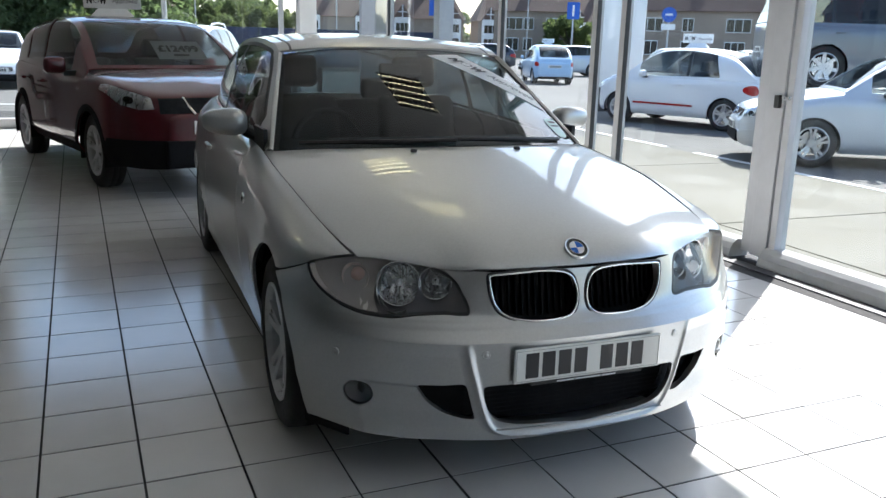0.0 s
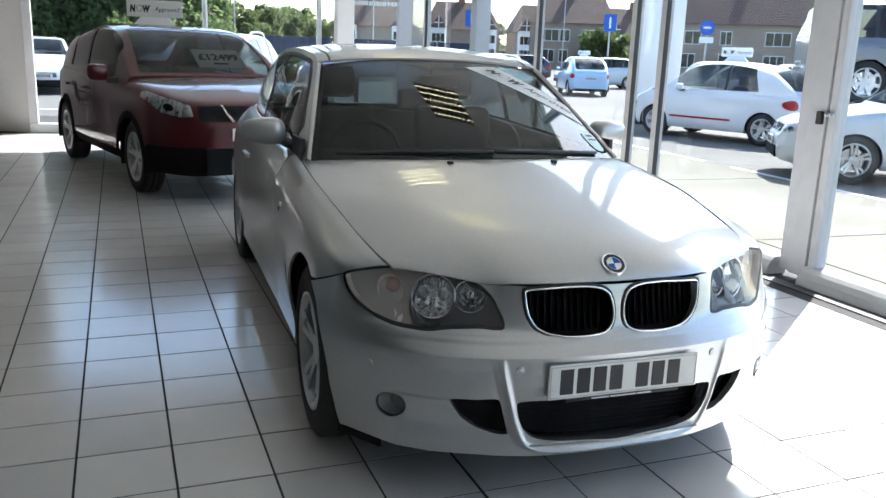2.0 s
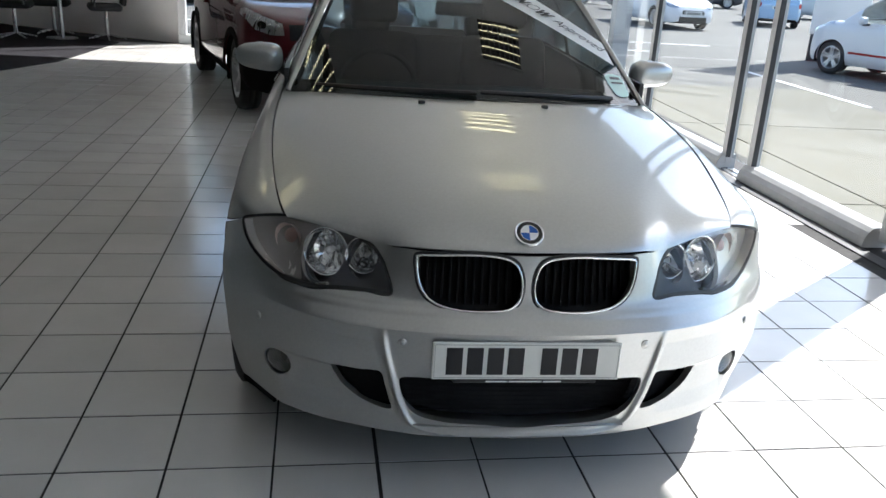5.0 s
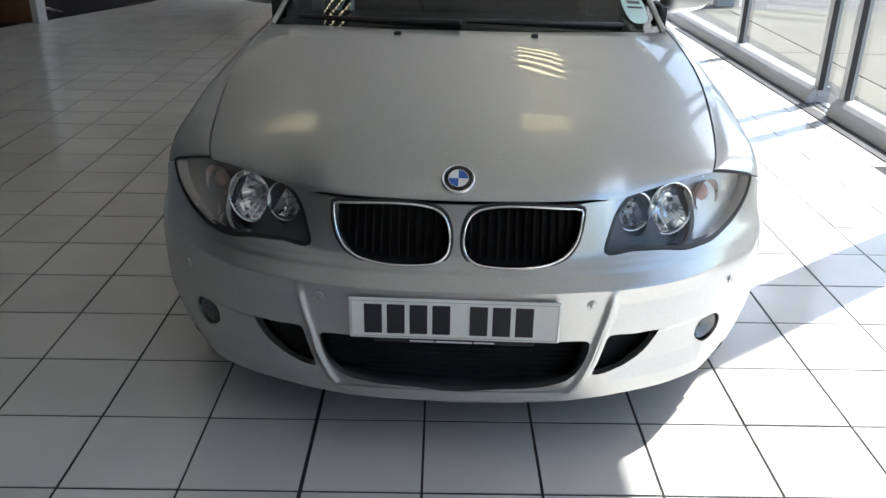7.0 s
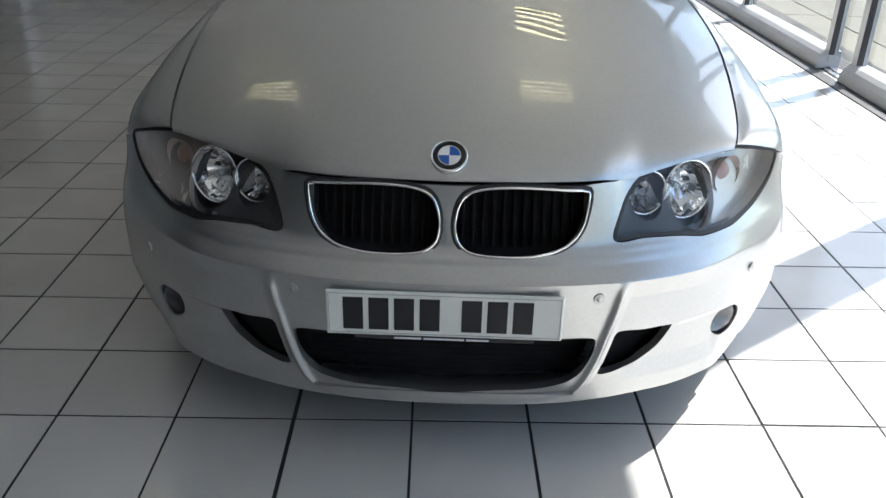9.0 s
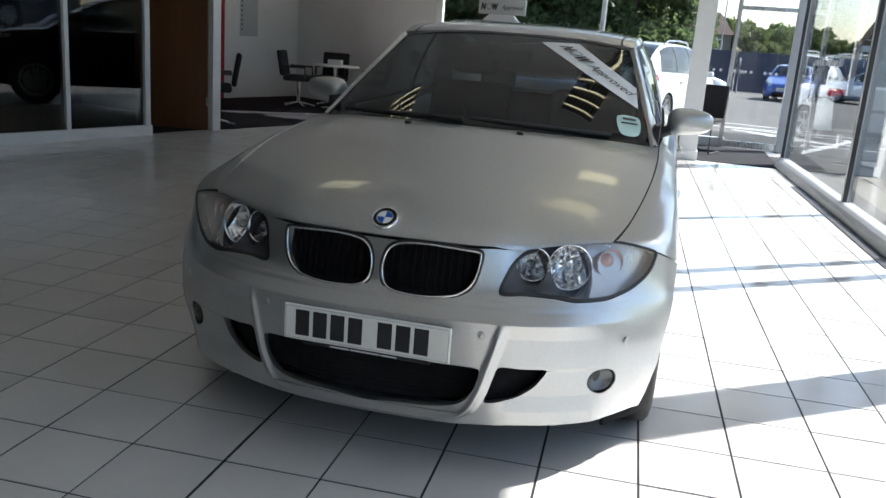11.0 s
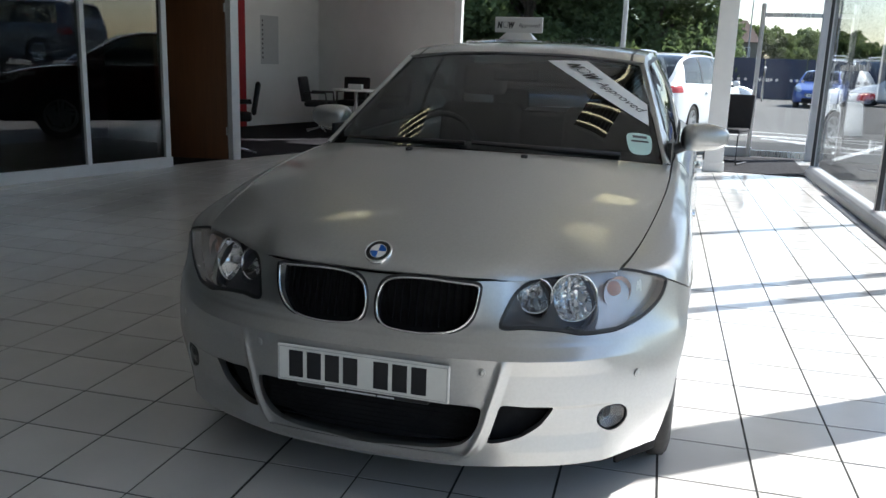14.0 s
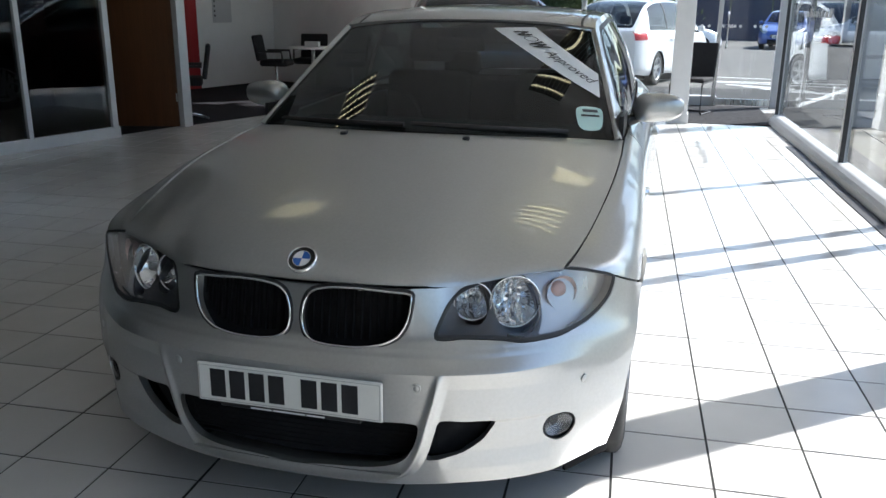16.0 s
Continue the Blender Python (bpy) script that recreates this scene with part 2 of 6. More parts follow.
def wall(name, p0, p1, z0, z1, thick, mat, label):
    """A wall between two plan points, with its thickness to the right of the way."""
    d = (Vector(p1) - Vector(p0)).normalized()
    n = Vector((d.y, -d.x)) * thick
    a, b = Vector(p0), Vector(p1)
    ob = part(name, slab([a, a + n, b + n, b], z0, z1), mat)
    bm = bmesh.new()
    bm.from_mesh(ob.data)
    bmesh.ops.recalc_face_normals(bm, faces=bm.faces)
    bm.to_mesh(ob.data)
    bm.free()
    return tagged(ob, label, "wall", kind="structure")


# long window wall at x = WX, with a solid band above the glass
tagged(part("wall_east_upper", boxes((WX - 0.02, WX + 0.35, -6.5, BY + 0.2, HEAD, CEIL)), WHITE_WALL), "white wall band above the long shop window", "wall", kind="structure").matrix_world = TILT
tagged(part("wall_south", boxes((-9.5, 2.9, -6.7, -6.5, -0.1, CEIL)), END_WALL), "plain grey showroom end wall", "wall", kind="structure")
tagged(part("wall_west", boxes((-9.7, -9.5, -6.5, 14.5, -0.1, CEIL)), END_WALL), "plain grey outer wall", "wall", kind="structure")
# unseen band that closes the made-up raised strip
tagged(part("wall_north_upper", boxes((-3.05, WX + 0.35, BY, BY + 0.2, 4.05, 4.15)), WHITE_WALL), "unseen white band above the raised back window", "wall", kind="structure")

MULLIONS = [(-6.4, 0.1), (-4.3, 0.07), (-2.4, 0.07), (-0.1, 0.1), (3.84, 0.075), (4.25, 0.075), (6.02, 0.075), (9.5, 0.06)]
def rail_profile(x, y0, y1):
    """A tall base rail whose inner face curves down to the floor."""
    prof = [(x + 0.10, 0.004), (x + 0.10, 0.12), (x + 0.015, 0.125), (x - 0.005, 0.118), (x - 0.03, 0.095), (x - 0.05, 0.06), (x - 0.058, 0.02), (x - 0.058, 0.004)]
    bm = bmesh.new()
    a, b = ([bm.verts.new((px, y, pz)) for px, pz in prof] for y in (y0, y1))
    n = len(prof)
    for k in range(n):
        bm.faces.new((a[k], a[(k + 1) % n], b[(k + 1) % n], b[k]))
    bm.faces.new(a[::-1])
    bm.faces.new(b)
    bmesh.ops.recalc_face_normals(bm, faces=bm.faces)
    return bm


win = empty("window_1", TILT, kind="structure", label="long shop window in white aluminium frames", category="window")
part("window_frame", boxes((WX, WX + 0.11, 2.06, 2.20, 0.05, HEAD), (WX + 0.03, WX + 0.12, 2.215, 2.31, 0.05, HEAD), (WX + 0.005, WX + 0.1, 1.99, 2.045, 0.05, HEAD), bevel=0.006), POST, win, "broad pale grey double door post")
for y, w in MULLIONS:
    slim = w == 0.075
    fr_ = part("window_frame", boxes((WX + 0.01, WX + (0.075 if slim else 0.10), y - w / 2, y + w / 2, 0.05, HEAD), bevel=0.005), FRAME_GREY if slim else FRAME, win)
    part("gasket", boxes((WX + 0.006, WX + 0.045, y - w / 2 - 0.006, y - w / 2 - 0.001, 0.10, HEAD - 0.07)), DARK_METAL, fr_)
ys = [-6.45] + [y for y, w in MULLIONS if y < 1] + [2.14] + [y for y, w in MULLIONS if y > 1]
part("window_frame", boxes((WX, WX + 0.12, -6.45, 9.53, HEAD - 0.07, HEAD), bevel=0.005), FRAME, win, "head rail")
for y0, y1 in ((2.32, 3.87), (4.22, 9.45)):
    part("window_sill", rail_profile(WX, y0, y1), FRAME_GREY, win, "deep rounded grey base rail")
part("door_track", boxes((WX - 0.02, WX + 0.09, 3.87, 4.22, 0.0, 0.012), (WX + 0.02, WX + 0.03, 3.87, 4.22, 0.012, 0.02)), STEEL, win)
part("window_sill", rail_profile(WX, -6.45, 2.06), FRAME_GREY, win, "deep rounded door base rail")
for a, b in zip(ys, ys[1:]):
    p = part("pane", boxes((WX + 0.052, WX + 0.058, a + 0.03, b - 0.03, 0.1, HEAD - 0.06)), GLASS, win)
    p.visible_shadow = False
lock = part("lock", boxes((WX - 0.03, WX + 0.0, 2.07, 2.11, 1.02, 1.10), bevel=0.006), DARK_METAL, win, "small black lock")
part("keeper", boxes((WX - 0.02, WX + 0.01, 2.0, 2.06, 1.075, 1.095), bevel=0.004), STEEL, lock)
tagged(part("threshold", boxes((WX - 0.15, WX - 0.055, -6.4, 7.6, -0.004, 0.006), bevel=0.002), DARK_METAL), "dark metal threshold strip along the window", "threshold", kind="structure").matrix_world = TILT
tagged(part("pillar", boxes((3.39, 3.63, 10.3, 10.54, -0.1, 3.7), bevel=0.008), POST), "pale square canopy pillar outside the window", "pillar", kind="structure")

# back window wall at y = BY
back = empty("window_2", kind="structure", label="tall back window in white frames", category="window")
# the head at 4.05 is out of view, raised to lengthen the sun patch
for x, w in ((-3.02, 0.12), (1.18, 0.07)):
    part("window_frame", boxes((x - w / 2, x + w / 2, BY, BY + 0.1, 0.08, 4.05), bevel=0.005), FRAME, back)
part("window_sill", boxes((-3.08, 1.7, BY - 0.02, BY + 0.14, 0.0, 0.14), bevel=0.01), FRAME, back)
p = part("pane", boxes((-2.98, 1.16, BY + 0.05, BY + 0.056, 0.12, 4.05)), GLASS, back)
p.visible_shadow = False

# entrance at the corner
pil = tagged(part("pillar", boxes((1.0, 1.23, 9.2, 9.43, 0.0, CEIL), bevel=0.006), WHITE_PAINT), "square white painted pillar", "pillar", kind="structure")
part("plinth", boxes((0.985, 1.245, 9.185, 9.445, 0.0, 0.12), bevel=0.006), WHITE_PAINT, pil)
door = empty("door_1", kind="structure", label="clear glass entrance door with steel rails", category="door")
for x0, x1, top in ((1.62, 1.68, 2.25), (2.46, 2.70, 4.05)):
    part("door_frame", boxes((x0, x1, BY - 0.06, BY + 0.06, 0.0, top), bevel=0.006), POST if top > 3 else STEEL, door)
part("door_frame", boxes((1.68, 2.46, BY - 0.05, BY + 0.05, 2.06, 2.12), bevel=0.005), STEEL, door)
p = part("pane", boxes((1.7, 2.45, BY - 0.006, BY + 0.006, 0.1, 2.05)), GLASS, door)
p.visible_shadow = False
part("bottom_rail", boxes((1.69, 2.46, BY - 0.02, BY + 0.02, 0.02, 0.11), bevel=0.004), STEEL, door)
part("door_handle", tube([(1.76, BY - 0.02, 0.85), (1.76, BY - 0.07, 0.87), (1.76, BY - 0.07, 1.33), (1.76, BY - 0.02, 1.35)], 0.014), STEEL, door)
p = part("pane", boxes((1.22, 1.61, BY + 0.04, BY + 0.046, 0.12, 4.05), (1.62, 2.45, BY + 0.04, BY + 0.046, 2.14, 4.05)), GLASS, door)
p.visible_shadow = False
p = part("pane", slab([(2.325, 9.535), (2.685, 11.385), (2.679, 11.387), (2.319, 9.537)], 0.006, 4.05), GLASS, door, "clear glass return beside the door")
p.visible_shadow = False
tagged(part("door_mat", boxes((1.0, 2.3, 9.25, BY - 0.1, -0.004, 0.008), bevel=0.003), MATTING), "dark ribbed entrance matting inside the door", "mat", kind="structure")

# walls at the back left, turned to the rest
tagged(wall("wall_north", (-3.08, 11.5), (-6.35, 13.25), 0, CEIL, 0.2, WHITE_WALL, "plain white back wall"), category="wall")
wall("wall_notice", (-6.35, 13.25), (-6.8, 11.25), 0, CEIL, 0.2, WHITE_WALL, "white side wall with a pinned notice")
wall("wall_red", (-6.8, 11.25), (-7.75, 8.2), 0, CEIL, 0.2, RED_PAINT, "red painted wall section")
wall("wall_store", (-7.75, 8.2), (-9.5, 8.2), 0, CEIL, 0.15, WHITE_WALL, "plain inner wall")

# office partition
OFF = heading(-4.78, 6.07, 0, 0.255, 0.967)          # its +y runs along the partition, back to front is -y
office = empty("office_partition", OFF, kind="structure", label="glazed office partition in white frames", category="partition")
part("plinth", boxes((-0.1, 0.0, -2.25, 0.02, 0.0, 0.115), bevel=0.004), FRAME, office)
for y, w in ((-0.035, 0.07), (-1.04, 0.05), (-2.06, 0.08)):
    part("window_frame", boxes((-0.09, -0.005, y - w / 2, y + w / 2, 0.115, CEIL), bevel=0.004), FRAME, office)
for a, b in ((-2.02, -1.065), (-1.015, -0.07)):
    part("pane", boxes((-0.05, -0.042, a, b, 0.115, CEIL)), OFFICE_GLASS, office)
# unseen further run of the partition, added to cut light from the left
for k in range(8):
    y = -3.12 - 1.03 * k
    part("window_frame", boxes((-0.09, -0.005, y - 0.025, y + 0.025, 0.115, CEIL), bevel=0.004), FRAME, office)
    part("pane", boxes((-0.05, -0.042, y + 0.025, y + 1.005 - (0.0 if k else 0.02), 0.115, CEIL)), OFFICE_GLASS, office)
part("plinth", boxes((-0.1, 0.0, -10.5, -2.27, 0.0, 0.115), bevel=0.004), FRAME, office)
part("door_post", boxes((-0.1, 0.012, 0.93, 1.06, 0.0, CEIL), bevel=0.005), FRAME, office)
dleaf = empty("door_2", OFF @ pose(-0.06, 0.92, 0, 0, 0, -62), kind="structure", label="brown veneered office door standing open", category="door")
part("leaf", boxes((-0.022, 0.022, -0.88, 0.0, 0.008, 2.04), bevel=0.003), WOOD, dleaf)
for z in (0.3, 1.75):
    part("hinge", cylinder(0.012, (0.026, 0.0, z), (0.026, 0.0, z + 0.1), 10), STEEL, dleaf)
part("door_handle", tube([(0.02, -0.82, 1.0), (0.07, -0.82, 1.0), (0.07, -0.7, 1.0)], 0.01), STEEL, dleaf)
part("overpanel", boxes((-0.08, -0.02, 0.0, 0.93, 2.06, CEIL)), FRAME, office)
# closed box behind the glass; its near-black colour stands in for missing light
room = empty("wall_office", OFF, kind="structure", label="office walls behind the partition, coloured dark as unlit", category="wall")
part("back_panel", boxes((-3.2, -3.1, -10.5, 1.6, 0, CEIL)), UNLIT_WALL, room)
part("back_panel", boxes((-3.2, -0.1, -10.6, -10.5, 0, CEIL), (-3.2, -0.7, 1.5, 1.6, 0, CEIL)), UNLIT_WALL, room)
part("carpet", boxes((-3.1, -0.11, -10.5, 1.5, 0.003, 0.008)), CARPET, room)
tagged(part("carpet", slab([(-4.6, 7.02), (-4.0, 8.78), (-3.9, 11.2), (-6.3, 13.2), (-7.6, 8.3), (-5.2, 7.0)], -0.004, 0.01), CARPET), "charcoal carpet in the waiting corner", "carpet", kind="structure")

# ceiling lights: five tubes behind a louvre grid
proto = None
for i, (x, y) in enumerate([(0.85, 3.56), (-2.1, 3.56), (0.85, 5.39)]):
    if proto is None:
        proto = empty("ceiling_light", pose(x, y, CEIL), label="ceiling light with five tubes behind louvres", category="ceiling light", group="ceiling lights")
        part("frame", boxes((-0.31, 0.31, -0.38, -0.36, -0.03, 0), (-0.31, 0.31, 0.36, 0.38, -0.03, 0), (-0.31, -0.29, -0.36, 0.36, -0.03, 0), (0.29, 0.31, -0.36, 0.36, -0.03, 0)), WHITE_PAINT, proto)
        part("tray", boxes((-0.29, 0.29, -0.36, 0.36, -0.008, -0.002)), TRAY, proto)
        for k in range(5):
            part("tube", cylinder(0.010, (-0.28, -0.28 + 0.14 * k, -0.022), (0.28, -0.28 + 0.14 * k, -0.022), 10), LAMP_STRIP, proto)
        for k in range(8):
            part("louvre", boxes((-0.245 + 0.07 * k, -0.241 + 0.07 * k, -0.36, 0.36, -0.06, -0.001)), LOUVRE, proto)
    else:
        copy_thing(proto, pose(x, y, CEIL))

# ---------------------------------------------------------------- outdoors
GZ = -0.10
tagged(part("ground", boxes((-400, 400, -300, 500, GZ - 0.3, GZ)), ASPHALT), "worn grey asphalt of the forecourt", "ground", kind="structure")
ap = empty("pavement", kind="structure", label="pale concrete apron slabs outside the window", category="pavement")
for i in range(5):
    for x0, x1 in ((2.93, 3.43), (3.45, 6.38)):
        part("slab", boxes((x0, x1, -6 + 3.2 * i, -6 + 3.2 * i + 3.18, GZ - 0.02, GZ + 0.012), bevel=0.004), CONCRETE, ap)
line = empty("road_marking", kind="structure", label="worn white bay lines on the asphalt", category="marking")
for x0, x1, y0, y1 in ((6.45, 6.55, -6, 7.85), (6.45, 6.55, 8.55, 12.5), (-6, 6, 15.2, 15.32), (-8, 8, 17.3, 17.42)):
    part("stripe", boxes((x0, x1, y0, y1, GZ - 0.01, GZ + 0.005)), ROAD_PAINT, line)
for (xa, ya), (xb, yb) in (((2.0, 17.2), (4.6, 16.5)), ((2.9, 12.4), (4.5, 16.4)), ((2.2, 16.6), (3.4, 15.9)), ((2.5, 16.2), (3.7, 15.5)), ((2.8, 15.8), (3.9, 15.0)), ((2.0, 18.6), (4.2, 18.1))):
    q = Vector((xb - xa, yb - ya)).normalized()
    s_ = Vector((-q.y, q.x)) * 0.07
    part("stripe", slab([(xa - s_.x, ya - s_.y), (xb - s_.x, yb - s_.y), (xb + s_.x, yb + s_.y), (xa + s_.x, ya + s_.y)], GZ - 0.01, GZ + 0.006), ROAD_PAINT, line)
# ---------------------------------------------------------------- curved panels
def spline(pts, n=24):
    """Catmull-Rom through points; returns the arc length and the points."""
    p = np.array(pts, float)
    p = np.vstack([2 * p[0] - p[1], p, 2 * p[-1] - p[-2]])
    t = np.linspace(0, 1, n, endpoint=False)[:, None]
    out = [0.5 * (2 * b + (c - a) * t + (2 * a - 5 * b + 4 * c - d) * t ** 2 + (-a + 3 * b - 3 * c + d) * t ** 3)
           for a, b, c, d in zip(p, p[1:], p[2:], p[3:])]
    out = np.vstack(out + [p[-2][None]])
    return np.r_[0, np.cumsum(np.linalg.norm(np.diff(out, axis=0), axis=1))], out


def curve(pts):
    """A smooth function of the first coordinate through the points."""
    _, q = spline(pts)
    keep = np.r_[True, np.diff(np.maximum.accumulate(q[:, 0])) > 1e-9]
    q = q[keep]
    if q.shape[1] == 2:
        return lambda s: np.interp(s, q[:, 0], q[:, 1])
    return lambda s: np.stack([np.interp(s, q[:, 0], q[:, k]) for k in range(1, q.shape[1])], -1)


def closed_spline(pts, n=10):
    p = np.array(pts, float)
    t = np.linspace(0, 1, n, endpoint=False)[:, None]
    out = []
    for i in range(len(p)):
        a, b, c, d = p[i - 1], p[i], p[(i + 1) % len(p)], p[(i + 2) % len(p)]
        m0, m1 = (c - a) * 0.42, (d - b) * 0.42
        out.append(b * (2 * t ** 3 - 3 * t ** 2 + 1) + m0 * (t ** 3 - 2 * t ** 2 + t) + c * (-2 * t ** 3 + 3 * t ** 2) + m1 * (t ** 3 - t ** 2))
    return np.vstack(out)


def segment_distance(q, poly, closed=True):
    a = poly
    b = np.roll(poly, -1, 0) if closed else poly[1:]
    a = a if closed else poly[:-1]
    best = np.full(len(q), 1e9)
    for s, e in zip(a, b):
        d = e - s
        k = np.clip(((q - s) @ d) / max(d @ d, 1e-12), 0, 1)[:, None]
        best = np.minimum(best, np.linalg.norm(q - s - k * d, axis=1))
    return best


def outside(q, poly):
    """Signed distance to a closed outline in the plane, positive outside it."""
    inside = np.zeros(len(q), bool)
    x, y = q[:, 0], q[:, 1]
    for (x0, y0), (x1, y1) in zip(poly, np.roll(poly, -1, 0)):
        cross = (y0 > y) != (y1 > y)
        if cross.any():
            inside ^= cross & (x < (x1 - x0) * (y - y0) / (y1 - y0 + 1e-15) + x0)
    d = segment_distance(q, poly)
    return np.where(inside, -d, d)


def chart(fn, us, vs, keep=None, rim=0.012, offset=0.0, centre=(0, 2.1, 0.55)):
    """The part of a curved surface fn(u, v) where keep(u, v, points) is positive, cut along a clean edge, with a rim turned inwards."""
    U, V = np.meshgrid(us, vs, indexing="ij")
    u, v = U.ravel(), V.ravel()
    P = fn(u, v)
    s = keep(u, v, P) if keep else np.ones(len(u))
    s = np.where(np.abs(s) < 1e-6, 1e-6, s)
    nv = len(vs)
    G = P.reshape(len(us), nv, 3)
    N = np.cross(np.gradient(G, axis=0), np.gradient(G, axis=1)).reshape(-1, 3)
    N /= np.linalg.norm(N, axis=1)[:, None] + 1e-12
    flip = np.sum((N * (P - np.array(centre))).sum(1)[s > 0]) < 0
    if flip:
        N = -N
    if offset:
        P = P + N * offset
    verts, normals, index, faces = [], [], {}, []

    def corner(i):
        if i not in index:
            index[i] = len(verts)
            verts.append(P[i])
            normals.append(N[i])
        return index[i]

    def cut(i, j):
        key = (min(i, j), max(i, j), 0)
        if key not in index:
            a, b = key[0], key[1]
            t = s[a] / (s[a] - s[b])
            index[key] = len(verts)
            verts.append(P[a] + t * (P[b] - P[a]))
            normals.append(N[a] + t * (N[b] - N[a]))
        return index[key]

    nu = len(us)
    S = s.reshape(nu, nv)
    mx = np.maximum(np.maximum(S[:-1, :-1], S[1:, :-1]), np.maximum(S[:-1, 1:], S[1:, 1:]))
    for iu, iv in zip(*np.nonzero(mx > 0)):
        q = (iu * nv + iv, (iu + 1) * nv + iv, (iu + 1) * nv + iv + 1, iu * nv + iv + 1)
        f = []
        for a, b in zip(q, q[1:] + q[:1]):
            if s[a] > 0:
                f.append(corner(a))
            if (s[a] > 0) != (s[b] > 0):
                f.append(cut(a, b))
        if len(f) > 2:
            faces.append(f[::-1] if flip else f)
    if rim:
        count = {}
        for f in faces:
            for a, b in zip(f, f[1:] + f[:1]):
                count[(a, b)] = count.get((a, b), 0) + 1
        low = {}
        for a, b in [e for e in count if (e[1], e[0]) not in count]:
            for k in (a, b):
                if k not in low:
                    low[k] = len(verts)
                    verts.append(verts[k] - normals[k] * rim)
                    normals.append(normals[k])
            faces.append([b, a, low[a], low[b]])
    return verts, faces


def panel(name, data, mat, parent, label="", smooth=True, mirror=False):
    verts, faces = data
    if mirror:
        n = len(verts)
        verts = list(verts) + [np.array((-p[0], p[1], p[2])) for p in verts]
        faces = list(faces) + [[k + n for k in f[::-1]] for f in faces]
    me = mesh_from(name, verts, faces, mat, smooth)
    if smooth:
        me.set_sharp_from_angle(angle=radians(38))
    ob = new(name, me)
    ob.parent = parent
    if label:
        tagged(ob, label)
    return ob


def flipped(data):
    """The mirror image in x of chart data."""
    verts, faces = data
    return [np.array((-p[0], p[1], p[2])) for p in verts], [f[::-1] for f in faces]


# ---------------------------------------------------------------- nose of the silver car: plan curve, set back by height
PLAN_S, PLAN_P = spline([(-0.06, 0.0455), (0, 0.045), (0.2, 0.052), (0.343, 0.073), (0.45, 0.100), (0.56, 0.150), (0.66, 0.222), (0.756, 0.316), (0.850, 0.428), (0.896, 0.547), (0.908, 0.68)], 60)
PLAN_S = PLAN_S - np.interp(0, PLAN_P[:, 0], PLAN_S)
nose_up = curve([(0.40, 0.0), (0.46, 0.0), (0.528, 0.0304), (0.55, 0.046), (0.572, 0.057), (0.62, 0.066), (0.685, 0.078), (0.72, 0.088), (0.80, 0.12)])
nose_low = curve([(0.10, 0.06), (0.14, 0.028), (0.165, 0.014), (0.20, 0.010), (0.25, 0.006), (0.31, 0.002), (0.38, 0), (0.55, 0)])


nose_round = curve([(0.10, 0.06), (0.14, 0.028), (0.165, 0.014), (0.20, 0.010), (0.25, 0.006), (0.31, 0.002), (0.38, 0), (0.43, 0.002), (0.48, 0.009), (0.53, 0.026), (0.572, 0.050), (0.62, 0.066), (0.685, 0.078), (0.72, 0.088), (0.80, 0.12)])


def nose_back(z):
    """Set back by height: upright below a sharp crease, sloping back above it."""
    slope = np.clip((z - 0.496) * 0.95, 0, 1)
    return np.where(z < 0.40, nose_low(z), np.where(z < 0.528, np.minimum(slope, nose_up(z) + 0.02), nose_up(z)))


lamp_back = curve([(-0.1, 0), (0.27, 0), (0.33, 0.006), (0.38, 0.020), (0.44, 0.043), (0.55, 0.052), (0.70, 0.048), (0.80, 0.035), (0.92, 0.006), (1.2, 0)])
RIDGE = spline([(0.396, 0.485), (0.382, 0.42), (0.366, 0.36), (0.346, 0.285), (0.312, 0.215), (0.26, 0.19), (0.15, 0.181), (0, 0.178), (-0.1, 0.180)])[1]


def nose(u, z):
    a = np.abs(u)
    x, y = np.interp(a, PLAN_S, PLAN_P[:, 0]), np.interp(a, PLAN_S, PLAN_P[:, 1])
    dx = np.interp(a + 0.01, PLAN_S, PLAN_P[:, 0]) - np.interp(a - 0.01, PLAN_S, PLAN_P[:, 0])
    dy = np.interp(a + 0.01, PLAN_S, PLAN_P[:, 1]) - np.interp(a - 0.01, PLAN_S, PLAN_P[:, 1])
    length = np.hypot(dx, dy)
    k = 1 - 0.50 * np.clip((a - 0.45) / 0.55, 0, 1) ** 1.3
    soft_ = np.clip((a - 0.60) / 0.25, 0, 1)
    d = (nose_back(z) * (1 - soft_) + nose_round(z) * soft_) * k + lamp_back(a) * np.clip((z - 0.555) / 0.14, 0, 1.1)
    q = np.stack([a, z], -1)
    r = segment_distance(q, RIDGE, False)
    d = d - 0.009 * np.exp(-(r / 0.010) ** 2) * np.clip((0.505 - z) / 0.05, 0, 1)                                        # the raised blade round the intake
    d = d + 0.012 * np.clip((a - np.interp(z, RIDGE[::-1, 1], RIDGE[::-1, 0])) / 0.03, 0, 1) * np.clip((0.50 - z) / 0.05, 0, 1) * np.clip((0.75 - a) / 0.25, 0, 1)
    d = d + 0.008 * np.clip((0.360 - z) / 0.010, 0, 1) * np.clip((z - 0.22) / 0.05, 0, 1) * np.clip((a - 0.40) / 0.03, 0, 1) * np.clip((0.735 - a) / 0.03, 0, 1)          # recess beside the fog lamp
    d = d + 0.034 * np.clip((0.34 - z) / 0.16, 0, 1.2) ** 1.3 * np.clip((a - 0.72) / 0.20, 0, 1)          # the corner tucks in towards the floor
    return np.stack([np.sign(u + 1e-9) * (x - dy / length * d), y + dx / length * d, z], -1)


